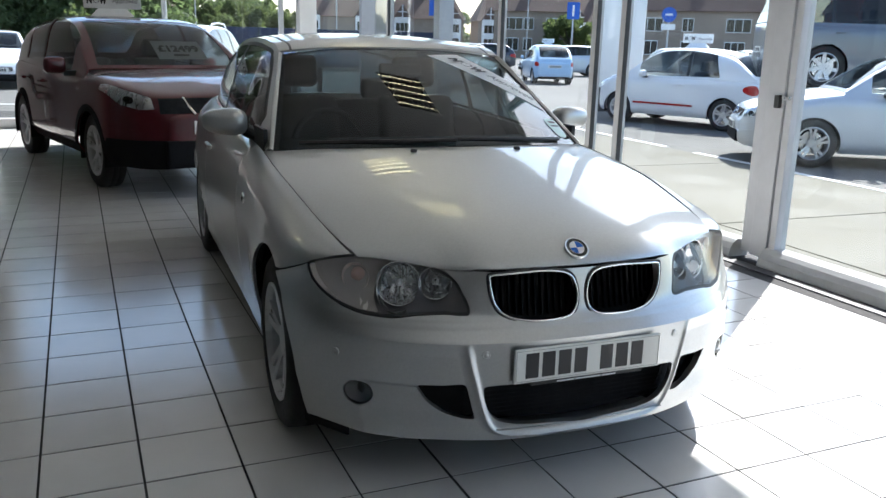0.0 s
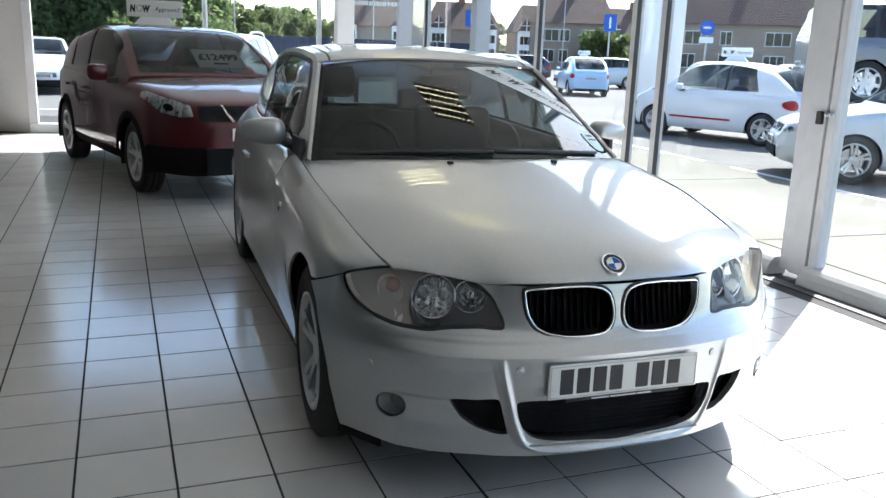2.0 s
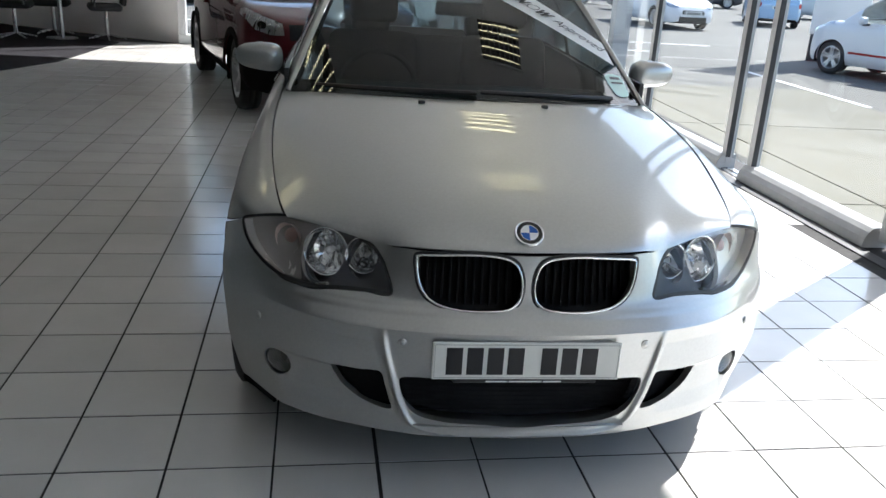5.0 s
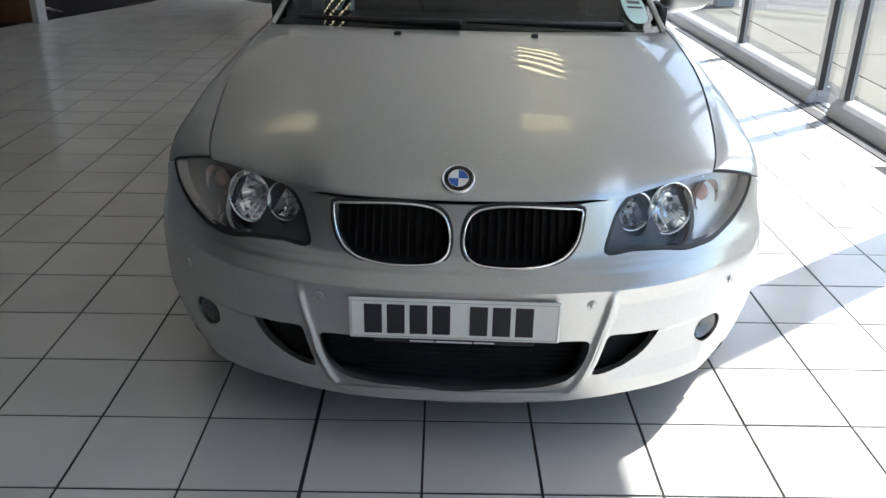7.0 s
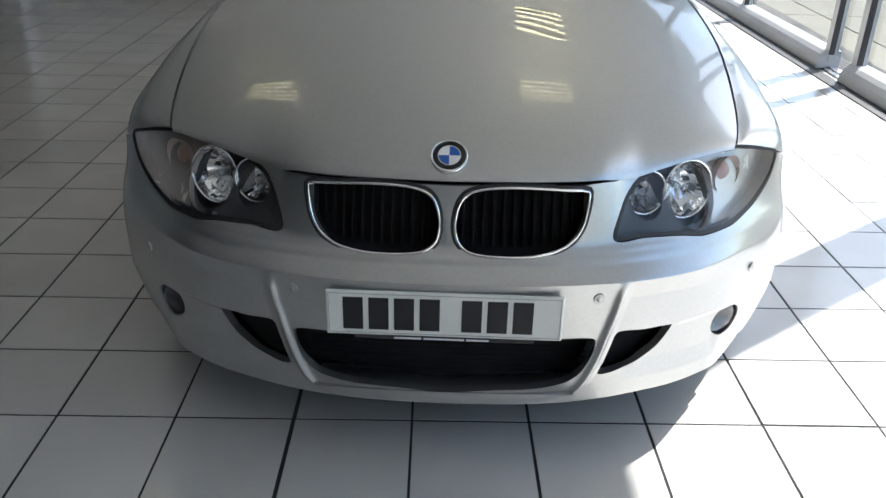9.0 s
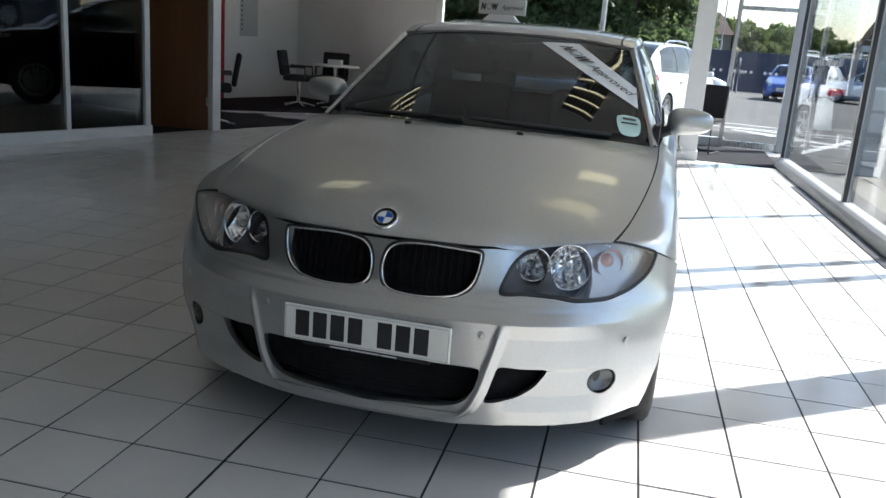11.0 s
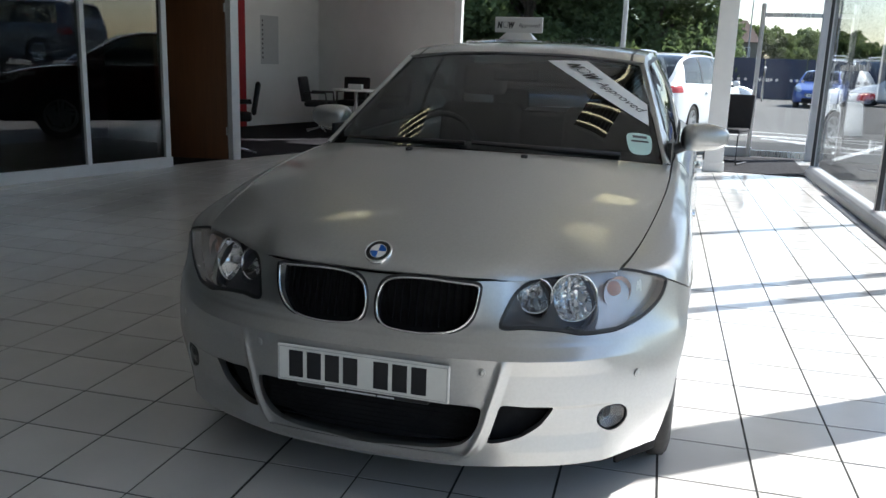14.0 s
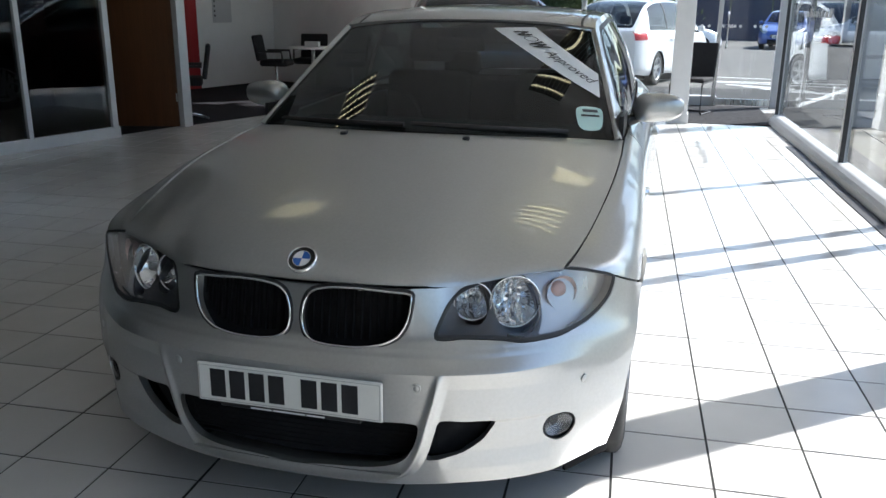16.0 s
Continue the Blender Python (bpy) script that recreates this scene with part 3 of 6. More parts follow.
LAMP = closed_spline([(0.386, 0.574), (0.415, 0.642), (0.452, 0.674), (0.49, 0.691), (0.555, 0.706), (0.655, 0.718), (0.775, 0.723), (0.825, 0.720), (0.885, 0.710), (0.950, 0.690), (0.938, 0.650), (0.914, 0.624), (0.882, 0.602), (0.835, 0.580), (0.755, 0.562), (0.69, 0.558), (0.632, 0.558), (0.567, 0.567), (0.47, 0.573)], 6)
KIDNEY = closed_spline([(0.322, 0.684), (0.27, 0.690), (0.17, 0.695), (0.10, 0.693), (0.055, 0.685), (0.030, 0.668), (0.018, 0.640), (0.014, 0.605), (0.021, 0.572), (0.040, 0.554), (0.07, 0.546), (0.128, 0.543), (0.19, 0.545), (0.25, 0.555), (0.287, 0.574), (0.31, 0.605), (0.321, 0.645)], 5)
INTAKE = closed_spline([(-0.1, 0.362), (0.1, 0.362), (0.26, 0.361), (0.336, 0.357), (0.343, 0.335), (0.333, 0.295), (0.315, 0.260), (0.285, 0.237), (0.22, 0.222), (0.12, 0.216), (-0.1, 0.213)], 5)
SIDE_INTAKE = closed_spline([(0.402, 0.362), (0.47, 0.360), (0.548, 0.357), (0.535, 0.325), (0.51, 0.295), (0.465, 0.266), (0.41, 0.250), (0.366, 0.246), (0.374, 0.28), (0.386, 0.325)], 5)
KIDNEY = np.array((0.170, 0.620)) + (KIDNEY - np.array((0.170, 0.620))) * np.array((0.975, 0.975))
FOG = np.array([(0.741 + 0.051 * math.cos(k * math.tau / 28), 0.312 + 0.041 * math.sin(k * math.tau / 28)) for k in range(28)])
SILVER = material("silver metallic paint", (0.455, 0.463, 0.457), 0.37, 0.93, scale=900, vary=0.06, coat=0.85, rough_vary=0.15, bump=0.0)
SILVER.node_tree.nodes["Principled BSDF"].inputs["Coat IOR"].default_value = 1.55
SILVER.node_tree.nodes["Principled BSDF"].inputs["Coat Roughness"].default_value = 0.015
CLADDING = material("matt black cladding", (0.010, 0.010, 0.011), 0.9, scale=60, vary=0.3, bump=0.1, bump_scale=300, spec=0.15)
CAR_BLACK = material("black plastic trim", (0.016, 0.016, 0.017), 0.5, scale=60, vary=0.3, bump=0.15, bump_scale=300)
GLOSS_BLACK = material("gloss black", (0.014, 0.014, 0.015), 0.12, scale=20, vary=0.1)
LINER = material("black liner", (0.018, 0.018, 0.019), 0.95, scale=30, vary=0.4, spec=0.08)
SLAT = material("matt black slat", (0.010, 0.010, 0.011), 1.0, scale=30, vary=0.2, spec=0.03)
FOG_BACK = material("smoked reflector", (0.16, 0.16, 0.165), 0.25, 0.8, scale=30, vary=0.2)
BEZEL = material("dark grey lamp bezel", (0.060, 0.060, 0.064), 0.5, scale=40, vary=0.1)
RUBBER = material("tyre rubber", (0.018, 0.018, 0.018), 0.75, scale=40, vary=0.3, bump=0.2)
ALLOY = material("silver alloy wheel", (0.50, 0.51, 0.52), 0.3, 0.7, scale=25, vary=0.08)
SCREEN = glass_material("windscreen glass", (0.17, 0.23, 0.26), 1.52)
SIDE_GLASS = glass_material("tinted side glass", (0.5, 0.55, 0.54), 1.5)
LENS = glass_material("clear lamp lens", (0.93, 0.94, 0.95), 1.45)
LAMP_INNER = material("frosted lamp lining", (0.62, 0.585, 0.56), 0.25, 0.5, scale=30, vary=0.10, stretch=(1, 1, 0.2), bump=0.06, bump_scale=40)
INDICATOR = material("rosy indicator bowl", (0.62, 0.50, 0.46), 0.3, 0.4, scale=30, vary=0.1)
AMBER = material("amber bulb", (0.50, 0.34, 0.29), 0.3, scale=20, vary=0.1)
PLATE = material("plate sheeting", (0.70, 0.70, 0.66), 0.4, scale=30, vary=0.05)
PLATE_EDGE = material("plate border", (0.35, 0.35, 0.34), 0.5, scale=30, vary=0.05)
SEAT = material("dark seat cloth", (0.02, 0.02, 0.022), 0.9, scale=60, vary=0.3, bump=0.3, bump_scale=400)
DASH = material("dark dashboard", (0.017, 0.018, 0.02), 0.65, scale=80, vary=0.2, bump=0.2, bump_scale=600)
BADGE_BLUE = material("blue enamel", (0.03, 0.12, 0.42), 0.15, scale=20, vary=0.05)
TAIL = material("red tail lens", (0.35, 0.01, 0.01), 0.15, scale=20, vary=0.1)
STICKER = material("pale green sticker", (0.50, 0.68, 0.62), 0.5, scale=20, vary=0.05)


def lathe(profile, axis="x", steps=40, bm=None, centre=(0, 0, 0)):
    """Turns a profile of (along, radius) round an axis."""
    bm = bm or bmesh.new()
    c = Vector(centre)
    rings = []
    for a, r in profile:
        ring = []
        for k in range(steps):
            p, q = r * math.cos(k * math.tau / steps), r * math.sin(k * math.tau / steps)
            ring.append(bm.verts.new(c + (Vector((a, p, q)) if axis == "x" else Vector((p, a, q)) if axis == "y" else Vector((p, q, a)))))
        rings.append(ring)
    for a, b in zip(rings, rings[1:]):
        for k in range(steps):
            bm.faces.new((a[k], b[k], b[(k + 1) % steps], a[(k + 1) % steps]))
    return bm


def wheel(parent, x, y, z, side, radius=0.312, width=0.205, rim=0.205, spokes=10, name="wheel"):
    """A wheel whose outer face looks along side (+1 or -1) in x."""
    w = new(name)
    w.parent = parent
    w.location = (x, y, z)
    h = width / 2
    bm = lathe([(-h * 0.8, rim), (-h * 0.98, rim + 0.02), (-h, (radius + rim) / 2), (-h * 0.93, radius - 0.022), (-h * 0.8, radius - 0.004), (-h * 0.3, radius), (-h * 0.28, radius - 0.006), (-h * 0.22, radius - 0.006), (-h * 0.2, radius),
                (h * 0.2, radius), (h * 0.22, radius - 0.006), (h * 0.28, radius - 0.006), (h * 0.3, radius), (h * 0.8, radius - 0.004), (h * 0.93, radius - 0.022), (h, (radius + rim) / 2), (h * 0.98, rim + 0.02), (h * 0.8, rim)], steps=44)
    bmesh.ops.recalc_face_normals(bm, faces=bm.faces)
    part("tyre", bm, RUBBER, w, smooth=True)
    o = side * h
    bm = lathe([(o * 0.8, rim + 0.002), (o * 0.95, rim + 0.008), (o * 0.97, rim - 0.004), (o * 0.75, rim - 0.018), (-o * 0.6, rim - 0.03)], steps=40)
    lathe([(o * 0.62, 0.062), (o * 0.7, 0.055), (o * 0.72, 0.02), (o * 0.72, 0.001)], steps=20, bm=bm)
    for k in range(spokes):
        a = (k // 2) * math.tau / (spokes / 2) + (0.17 if k % 2 else -0.17) if spokes >= 10 else k * math.tau / spokes
        m = Matrix.Rotation(a, 4, "X")
        wd = 0.014 if spokes >= 10 else 0.03
        quad = []
        for r, xx, hw in ((0.04, 0.66, wd * 1.2), (rim - 0.06, 0.80, wd), (rim - 0.008, 0.86, wd * 1.3)):
            for q, back in ((-hw, 0), (hw, 0), (hw, 0.022), (-hw, 0.022)):
                quad.append(bm.verts.new(m @ Vector((o * xx - side * back, q, r))))
        for b0 in (0, 4):
            for e in range(4):
                f = (quad[b0 + e], quad[b0 + (e + 1) % 4], quad[b0 + 4 + (e + 1) % 4], quad[b0 + 4 + e])
                bm.faces.new(f)
    bmesh.ops.recalc_face_normals(bm, faces=bm.faces)
    part("rim", bm, ALLOY, w, smooth=False)
    part("brake_disc", lathe([(o * 0.1, 0.0), (o * 0.1, rim - 0.06), (-o * 0.1, rim - 0.06)], steps=28), STEEL, w)
    return w


def rounded(x0, x1, y0, y1, z0, z1, r=0.05, seg=3):
    bm = boxes((x0, x1, y0, y1, z0, z1))
    bmesh.ops.bevel(bm, geom=bm.edges[:], offset=r, segments=seg, affect="EDGES", profile=0.5)
    return bm


# ---------------------------------------------------------------- the silver hatchback, nose at y = 0.04, facing -y
hero = empty("car", label="silver hatchback with deep sports bumper on the tiled floor", category="car")
half_w = curve([(0.28, 0.60), (0.345, 0.680), (0.37, 0.719), (0.40, 0.762), (0.433, 0.800), (0.47, 0.829), (0.513, 0.846), (0.558, 0.857), (0.603, 0.862), (0.653, 0.864), (0.75, 0.867), (0.9, 0.870), (1.3, 0.866), (1.62, 0.864), (2.2, 0.868), (3.1, 0.874), (3.5, 0.868), (3.85, 0.825), (4.08, 0.75), (4.24, 0.62)])
edge_x = curve([(0.28, 0.60), (0.347, 0.664), (0.54, 0.709), (0.87, 0.746), (1.2, 0.759), (1.49, 0.757), (1.7, 0.762), (2.3, 0.765), (3.2, 0.745), (3.7, 0.69), (4.0, 0.63), (4.24, 0.52)])
edge_z = curve([(0.28, 0.69), (0.347, 0.7195), (0.54, 0.771), (0.87, 0.838), (1.2, 0.880), (1.49, 0.907), (1.7, 0.922), (2.3, 0.945), (3.2, 0.975), (3.7, 0.985), (4.0, 0.97), (4.24, 0.93)])
WHEEL_Y, WHEEL_Z, ARCH = (0.775, 3.435), 0.312, 0.356


def arches(p):
    return np.minimum(*(np.hypot(p[:, 1] - y, p[:, 2] - WHEEL_Z) - ARCH for y in WHEEL_Y))


def flank(y, v):
    """The body side: v runs from the sill up and over the shoulder to the bonnet edge or window line."""
    w, xe, ze = half_w(y), edge_x(y) + 0.004, edge_z(y) - 0.001
    lip = 0.010 * np.exp(-((np.minimum(np.abs(y - WHEEL_Y[0]), np.abs(y - WHEEL_Y[1])) - 0.30) / 0.14) ** 2)
    ks = [(w - 0.085, 0 * y + 0.17), (w - 0.030, 0 * y + 0.215), (w - 0.026, 0 * y + 0.30), (w - 0.012 + lip, 0 * y + 0.42), (w + lip, 0 * y + 0.56), (w, 0 * y + 0.655),
          (xe + 0.80 * (w - xe), 0.655 + 0.62 * (ze - 0.655)), (xe + 0.36 * (w - xe), 0.655 + 0.90 * (ze - 0.655)), (xe, ze)]
    c = np.stack([np.stack(k, -1) for k in ks], 0)
    c = np.concatenate([2 * c[:1] - c[1:2], c, 2 * c[-1:] - c[-2:-1]], 0)
    n = len(ks) - 1
    q = np.clip(v, 0, 1) * n
    i = np.minimum(q.astype(int), n - 1)
    t = (q - i)[:, None]
    r = np.arange(len(y))
    a, b, d, e = c[i, r], c[i + 1, r], c[i + 2, r], c[i + 3, r]
    xz = 0.5 * (2 * b + (d - a) * t + (2 * a - 5 * b + 4 * d - e) * t ** 2 + (-a + 3 * b - 3 * d + e) * t ** 3)
    return np.stack([xz[:, 0], y, xz[:, 1]], -1)


SEAM_U = [(0.70, 0.727), (0.775, 0.7265), (0.825, 0.7235), (0.885, 0.7135), (0.955, 0.692), (1.00, 0.677), (1.06, 0.658), (1.12, 0.640), (1.20, 0.618)]          # along the nose
_at = [float(nose(np.array([a]), np.array([b]))[0][1]) for a, b in SEAM_U]
seam = curve([(0.2, 0.74)] + [(y, b) for y, (a, b) in zip(_at, SEAM_U)] + [(0.72, 0.50), (0.8, 0.0), (5, -1)])


def door_line(p, y0):
    return p[:, 1] - (y0 + 0.05 * np.clip((0.55 - p[:, 2]) / 0.4, 0, 1))


lines = np.linspace
for sgn in (1, -1):
    side = lambda d: d if sgn > 0 else flipped(d)
    panel("wing", side(chart(flank, lines(0.30, 1.72, 130), lines(0, 1, 90), lambda y, v, p: np.minimum(np.minimum(p[:, 2] - seam(p[:, 1]), arches(p)), -door_line(p, 1.60)))), SILVER, hero)
    dr = panel("door", side(chart(flank, lines(1.52, 2.9, 70), lines(0, 1, 70), lambda y, v, p: np.minimum(np.minimum(door_line(p, 1.606), 2.80 - p[:, 1]), p[:, 2] - 0.232))), SILVER, hero)
    part("handle", rounded(*sorted((sgn * 0.855, sgn * 0.885)), 2.55, 2.73, 0.775, 0.80, 0.011), SILVER, dr)
    panel("rear_quarter", side(chart(flank, lines(2.79, 4.24, 110), lines(0, 1, 80), lambda y, v, p: np.minimum(arches(p), p[:, 1] - 2.806))), SILVER, hero)
    panel("side_skirt", side(chart(flank, lines(1.06, 3.12, 60), lines(0, 0.34, 16), lambda y, v, p: np.minimum(np.minimum(arches(p), 0.2285 - p[:, 2]), np.minimum(p[:, 1] - 1.64, 2.80 - p[:, 1])))), SILVER, hero)

# bumper
top_line = curve([(-0.1, 0.700), (0, 0.700), (0.30, 0.702), (0.36, 0.702), (0.41, 0.700), (0.5, 0.713), (0.66, 0.722)] + SEAM_U)


def bumper_keep(u, z, p):
    q = np.stack([np.abs(u), z], -1)
    d = np.minimum(top_line(np.abs(u)) - 0.0065 - z, arches(p))
    for poly, gap in ((LAMP, 0.004), (KIDNEY, 0.002), (INTAKE, 0), (SIDE_INTAKE, 0), (FOG, 0)):
        d = np.minimum(d, outside(q, poly) - gap)
    d = np.minimum(d, 0.419 + 0.014 * np.clip((0.312 - z) / 0.13, 0, 1) - p[:, 1] + np.clip(z - 0.312, 0, 1) * 3)
    return np.minimum(d, z - np.interp(np.abs(u), [0, 0.3, 0.45, 0.8, 1.1], [0.162, 0.166, 0.176, 0.180, 0.178]))


bumper = panel("bumper", chart(nose, lines(-1.19, 1.19, 700), lines(0.155, 0.735, 190), bumper_keep, rim=0.022), SILVER, hero, "silver sports bumper")
near = (0, 2.1, 0.45)
only = lambda poly, gap: (lambda u, z, p: -outside(np.stack([np.abs(u), z], -1), poly) - gap)
panel("lower_intake", chart(nose, lines(-0.36, 0.36, 90), lines(0.2, 0.37, 30), only(INTAKE, -0.01), offset=-0.07), LINER, bumper, "deep black lower intake")
panel("intake_lip", chart(lambda u, w: np.stack([u, 0.052 + w * 0.11 + 0 * u, 0.209 + 0.006 * (np.abs(u) / 0.3) ** 2 - 0.012 * w], -1), lines(-0.30, 0.30, 40), lines(0, 1, 8), rim=0), SILVER, bumper)
for k in range(9):
    zz = 0.232 + 0.0145 * k
    part("mesh_bar", tube([(x, 0.112 + 0.09 * x * x, zz) for x in lines(-0.33, 0.33, 9)], 0.0022, 5), LINER, bumper)
for sgn in (1, -1):
    side = lambda d: d if sgn > 0 else flipped(d)
    panel("side_intake", side(chart(nose, lines(0.33, 0.57, 40), lines(0.22, 0.38, 30), only(SIDE_INTAKE, -0.012), offset=-0.05, rim=0)), LINER, bumper)
    # fog lamp
    fog = panel("fog_lamp", side(chart(nose, lines(0.66, 0.83, 34), lines(0.24, 0.38, 30), only(FOG, 0.001), offset=-0.034, rim=-0.03)), CAR_BLACK, bumper, "small round fog lamp")
    c = nose(np.array([0.741]), np.array([0.312]))[0]
    n = Vector((0.58, -0.81, 0)).normalized()
    m = Matrix.Translation(Vector(c) - n * 0.021) @ n.to_track_quat("Z", "Y").to_matrix().to_4x4() @ Matrix.Diagonal((1.16, 1, 1, 1))
    bm = lathe([(0.004, 0.040), (0.010, 0.037), (0.014, 0.025), (0.016, 0.0005)], "z", 26)
    bm.transform(m if sgn > 0 else Matrix.Diagonal((-1, 1, 1, 1)) @ m)
    bmesh.ops.recalc_face_normals(bm, faces=bm.faces)
    part("fog_lens", bm, LENS, fog, smooth=True)
    bm = lathe([(0.003, 0.039), (-0.012, 0.026), (-0.016, 0.001)], "z", 26)
    bm.transform(m if sgn > 0 else Matrix.Diagonal((-1, 1, 1, 1)) @ m)
    part("fog_reflector", bm, FOG_BACK, fog, smooth=True)
    for su, sz in ((0.340, 0.460), (0.815, 0.435)):
        c = nose(np.array([su]), np.array([sz]))[0]
        nn = Vector((0.12, -1, 0)) if su < 0.5 else Vector((0.75, -0.66, 0))
        bm = bmesh.new()
        m = Matrix.Translation(c) @ nn.normalized().to_track_quat("Z", "Y").to_matrix().to_4x4()
        lathe([(-0.004, 0.0125), (0.003, 0.0125), (0.004, 0.011), (0.002, 0.009), (0.003, 0.0075), (0.004, 0.0005)], "z", 18, bm)
        bm.transform(m if sgn > 0 else Matrix.Diagonal((-1, 1, 1, 1)) @ m)
        bmesh.ops.recalc_face_normals(bm, faces=bm.faces)
        part("parking_sensor", bm, SILVER, bumper, smooth=True)
    # headlight
    lamp = panel("headlight", side(chart(nose, lines(0.37, 1.0, 120), lines(0.54, 0.735, 50), only(LAMP, 0.002), offset=-0.085, rim=-0.083)), BEZEL, hero, "clear headlight with twin round reflectors")
    panel("lens", side(chart(nose, lines(0.37, 1.0, 120), lines(0.54, 0.735, 50), only(LAMP, 0.003), rim=0)), LENS, lamp)
    panel("lamp_seal", side(chart(nose, lines(0.36, 1.01, 140), lines(0.53, 0.74, 60), lambda u, z, p: 0.0040 - np.abs(outside(np.stack([u, z], -1), LAMP) + 0.0022), offset=0.0006, rim=0.004)), CAR_BLACK, lamp)

    def bezel_keep(u, z, p):
        d = -outside(np.stack([u, z], -1), LAMP) - 0.004
        d = np.minimum(d, np.hypot((u - 0.640) * 0.96, z - 0.645) - 0.068)
        d = np.minimum(d, np.hypot(u - 0.503, z - 0.652) - 0.050)
        return np.minimum(d, np.maximum(np.maximum(0.60 - u, 0.090 - np.hypot(u - 0.636, z - 0.638)), 0.568 + 0.03 * (u - 0.64) - z))

    panel("bezel", side(chart(nose, lines(0.37, 1.0, 130), lines(0.54, 0.735, 60), bezel_keep, offset=-0.020, rim=0.03)), BEZEL, lamp)
    for cu, cz, r in ((0.640, 0.645, 0.068), (0.503, 0.652, 0.050)):
        c = Vector(nose(np.array([cu]), np.array([cz]))[0])
        nn = Vector((0.42 if cu > 0.55 else 0.36, -0.92, 0.12)).normalized()
        m = Matrix.Translation(c - nn * 0.018) @ nn.to_track_quat("Z", "Y").to_matrix().to_4x4()
        m = m if sgn > 0 else Matrix.Diagonal((-1, 1, 1, 1)) @ m
        bm = lathe([(0.0, r), (-0.010, r * 0.97), (-0.020, r * 0.90), (-0.033, r * 0.78), (-0.045, r * 0.60), (-0.053, r * 0.42), (-0.058, r * 0.25), (-0.06, r * 0.05)], "z", 44)
        for q in bm.verts:          # upright flutes pressed into the bowl
            q.co.z += 0.0018 * math.cos(q.co.x * math.tau / 0.021 + 1.1) * max(0, 1 - (math.hypot(q.co.x, q.co.y) / r) ** 4)
        bm.transform(m)
        part("reflector", bm, CHROME, lamp)
        bm = lathe([(-0.002, r + 0.001), (0.003, r + 0.002), (0.003, r - 0.001), (-0.004, r - 0.0015)], "z", 40)
        bm.transform(m)
        bmesh.ops.recalc_face_normals(bm, faces=bm.faces)
        part("reflector_ring", bm, CHROME, lamp, smooth=True)
        bm = lathe([(-0.05, 0.008), (-0.022, 0.011), (-0.012, 0.009), (-0.008, 0.001)], "z", 16)
        bm.transform(m)
        part("bulb", bm, STEEL, lamp, smooth=True)
    c = Vector(nose(np.array([0.80]), np.array([0.652]))[0])
    nn = Vector((0.62, -0.78, 0)).normalized()
    m = Matrix.Translation(c - nn * 0.026) @ nn.to_track_quat("Z", "Y").to_matrix().to_4x4()
    m = m if sgn > 0 else Matrix.Diagonal((-1, 1, 1, 1)) @ m
    bm = lathe([(0.004, 0.047), (0.0, 0.045), (-0.018, 0.036), (-0.03, 0.018), (-0.032, 0.002)], "z", 14)
    bm.transform(m)
    part("indicator_dish", bm, INDICATOR, lamp, smooth=True)
    bm = lathe([(-0.03, 0.027), (-0.016, 0.026), (-0.006, 0.018), (-0.002, 0.001)], "z", 18)
    bm.transform(m)
    bmesh.ops.recalc_face_normals(bm, faces=bm.faces)
    part("indicator_bulb", bm, AMBER, lamp, smooth=True)
    panel("indicator_reflector", side(chart(nose, lines(0.60, 0.99, 60), lines(0.55, 0.73, 40), lambda u, z, p: np.minimum(-outside(np.stack([u, z], -1), LAMP) - 0.006, np.minimum(u - 0.60, np.hypot(u - 0.640, z - 0.645) - 0.076)), offset=-0.034, rim=-0.03)), LAMP_INNER, lamp)
    # kidney grille
    kid = panel("grille", side(chart(nose, lines(0.0, 0.34, 60), lines(0.53, 0.705, 40), only(KIDNEY, -0.003), offset=-0.045, rim=-0.045)), LINER, hero, "black kidney grille in a chrome frame")
    ring = [nose(np.array([a]), np.array([b]))[0] + np.array((0, -0.003, 0)) for a, b in KIDNEY[::2]]
    bm = tube([(sgn * p[0], p[1], p[2]) for p in ring], 0.0036, 8, True)
    bmesh.ops.recalc_face_normals(bm, faces=bm.faces)
    part("chrome_frame", bm, CHROME, kid, smooth=True)
    # black ring outside the chrome, standing in for the shadow line against the body
    mid_ = np.array((0.168, 0.0, 0.620))
    bm = tube([(sgn * (p[0] + 0.0055 * np.sign(p[0] - mid_[0]) * min(1, abs(p[0] - mid_[0]) / 0.12)), p[1] + 0.004, p[2] + 0.0055 * np.sign(p[2] - mid_[2]) * min(1, abs(p[2] - mid_[2]) / 0.06)) for p in ring], 0.0042, 6, True)
    bmesh.ops.recalc_face_normals(bm, faces=bm.faces)
    part("grille_shadow_gap", bm, CAR_BLACK, kid, smooth=True)
    for k in range(13):
        x = 0.034 + 0.0225 * k
        zs = lines(0.545, 0.693, 60)
        ins = zs[outside(np.stack([0 * zs + x * 1.015, zs], -1), KIDNEY) < -0.004]
        if len(ins) > 2:
            a, b = nose(np.array([x * 1.015] * 2), np.array([ins[0], ins[-1]]))
            bm = bmesh.new()
            q = []
            for p, w in ((a, 0.0035), (b, 0.0035)):
                q += [bm.verts.new((sgn * (p[0] + dx), p[1] + dy, p[2])) for dx, dy in ((-w, 0.036), (-w * 0.6, 0.032), (w * 0.6, 0.032), (w, 0.036), (w, 0.046), (-w, 0.046))]
            for e in range(6):
                bm.faces.new((q[e], q[(e + 1) % 6], q[6 + (e + 1) % 6], q[6 + e]))
            bm.faces.new(q[:6])
            bm.faces.new(q[6:][::-1])
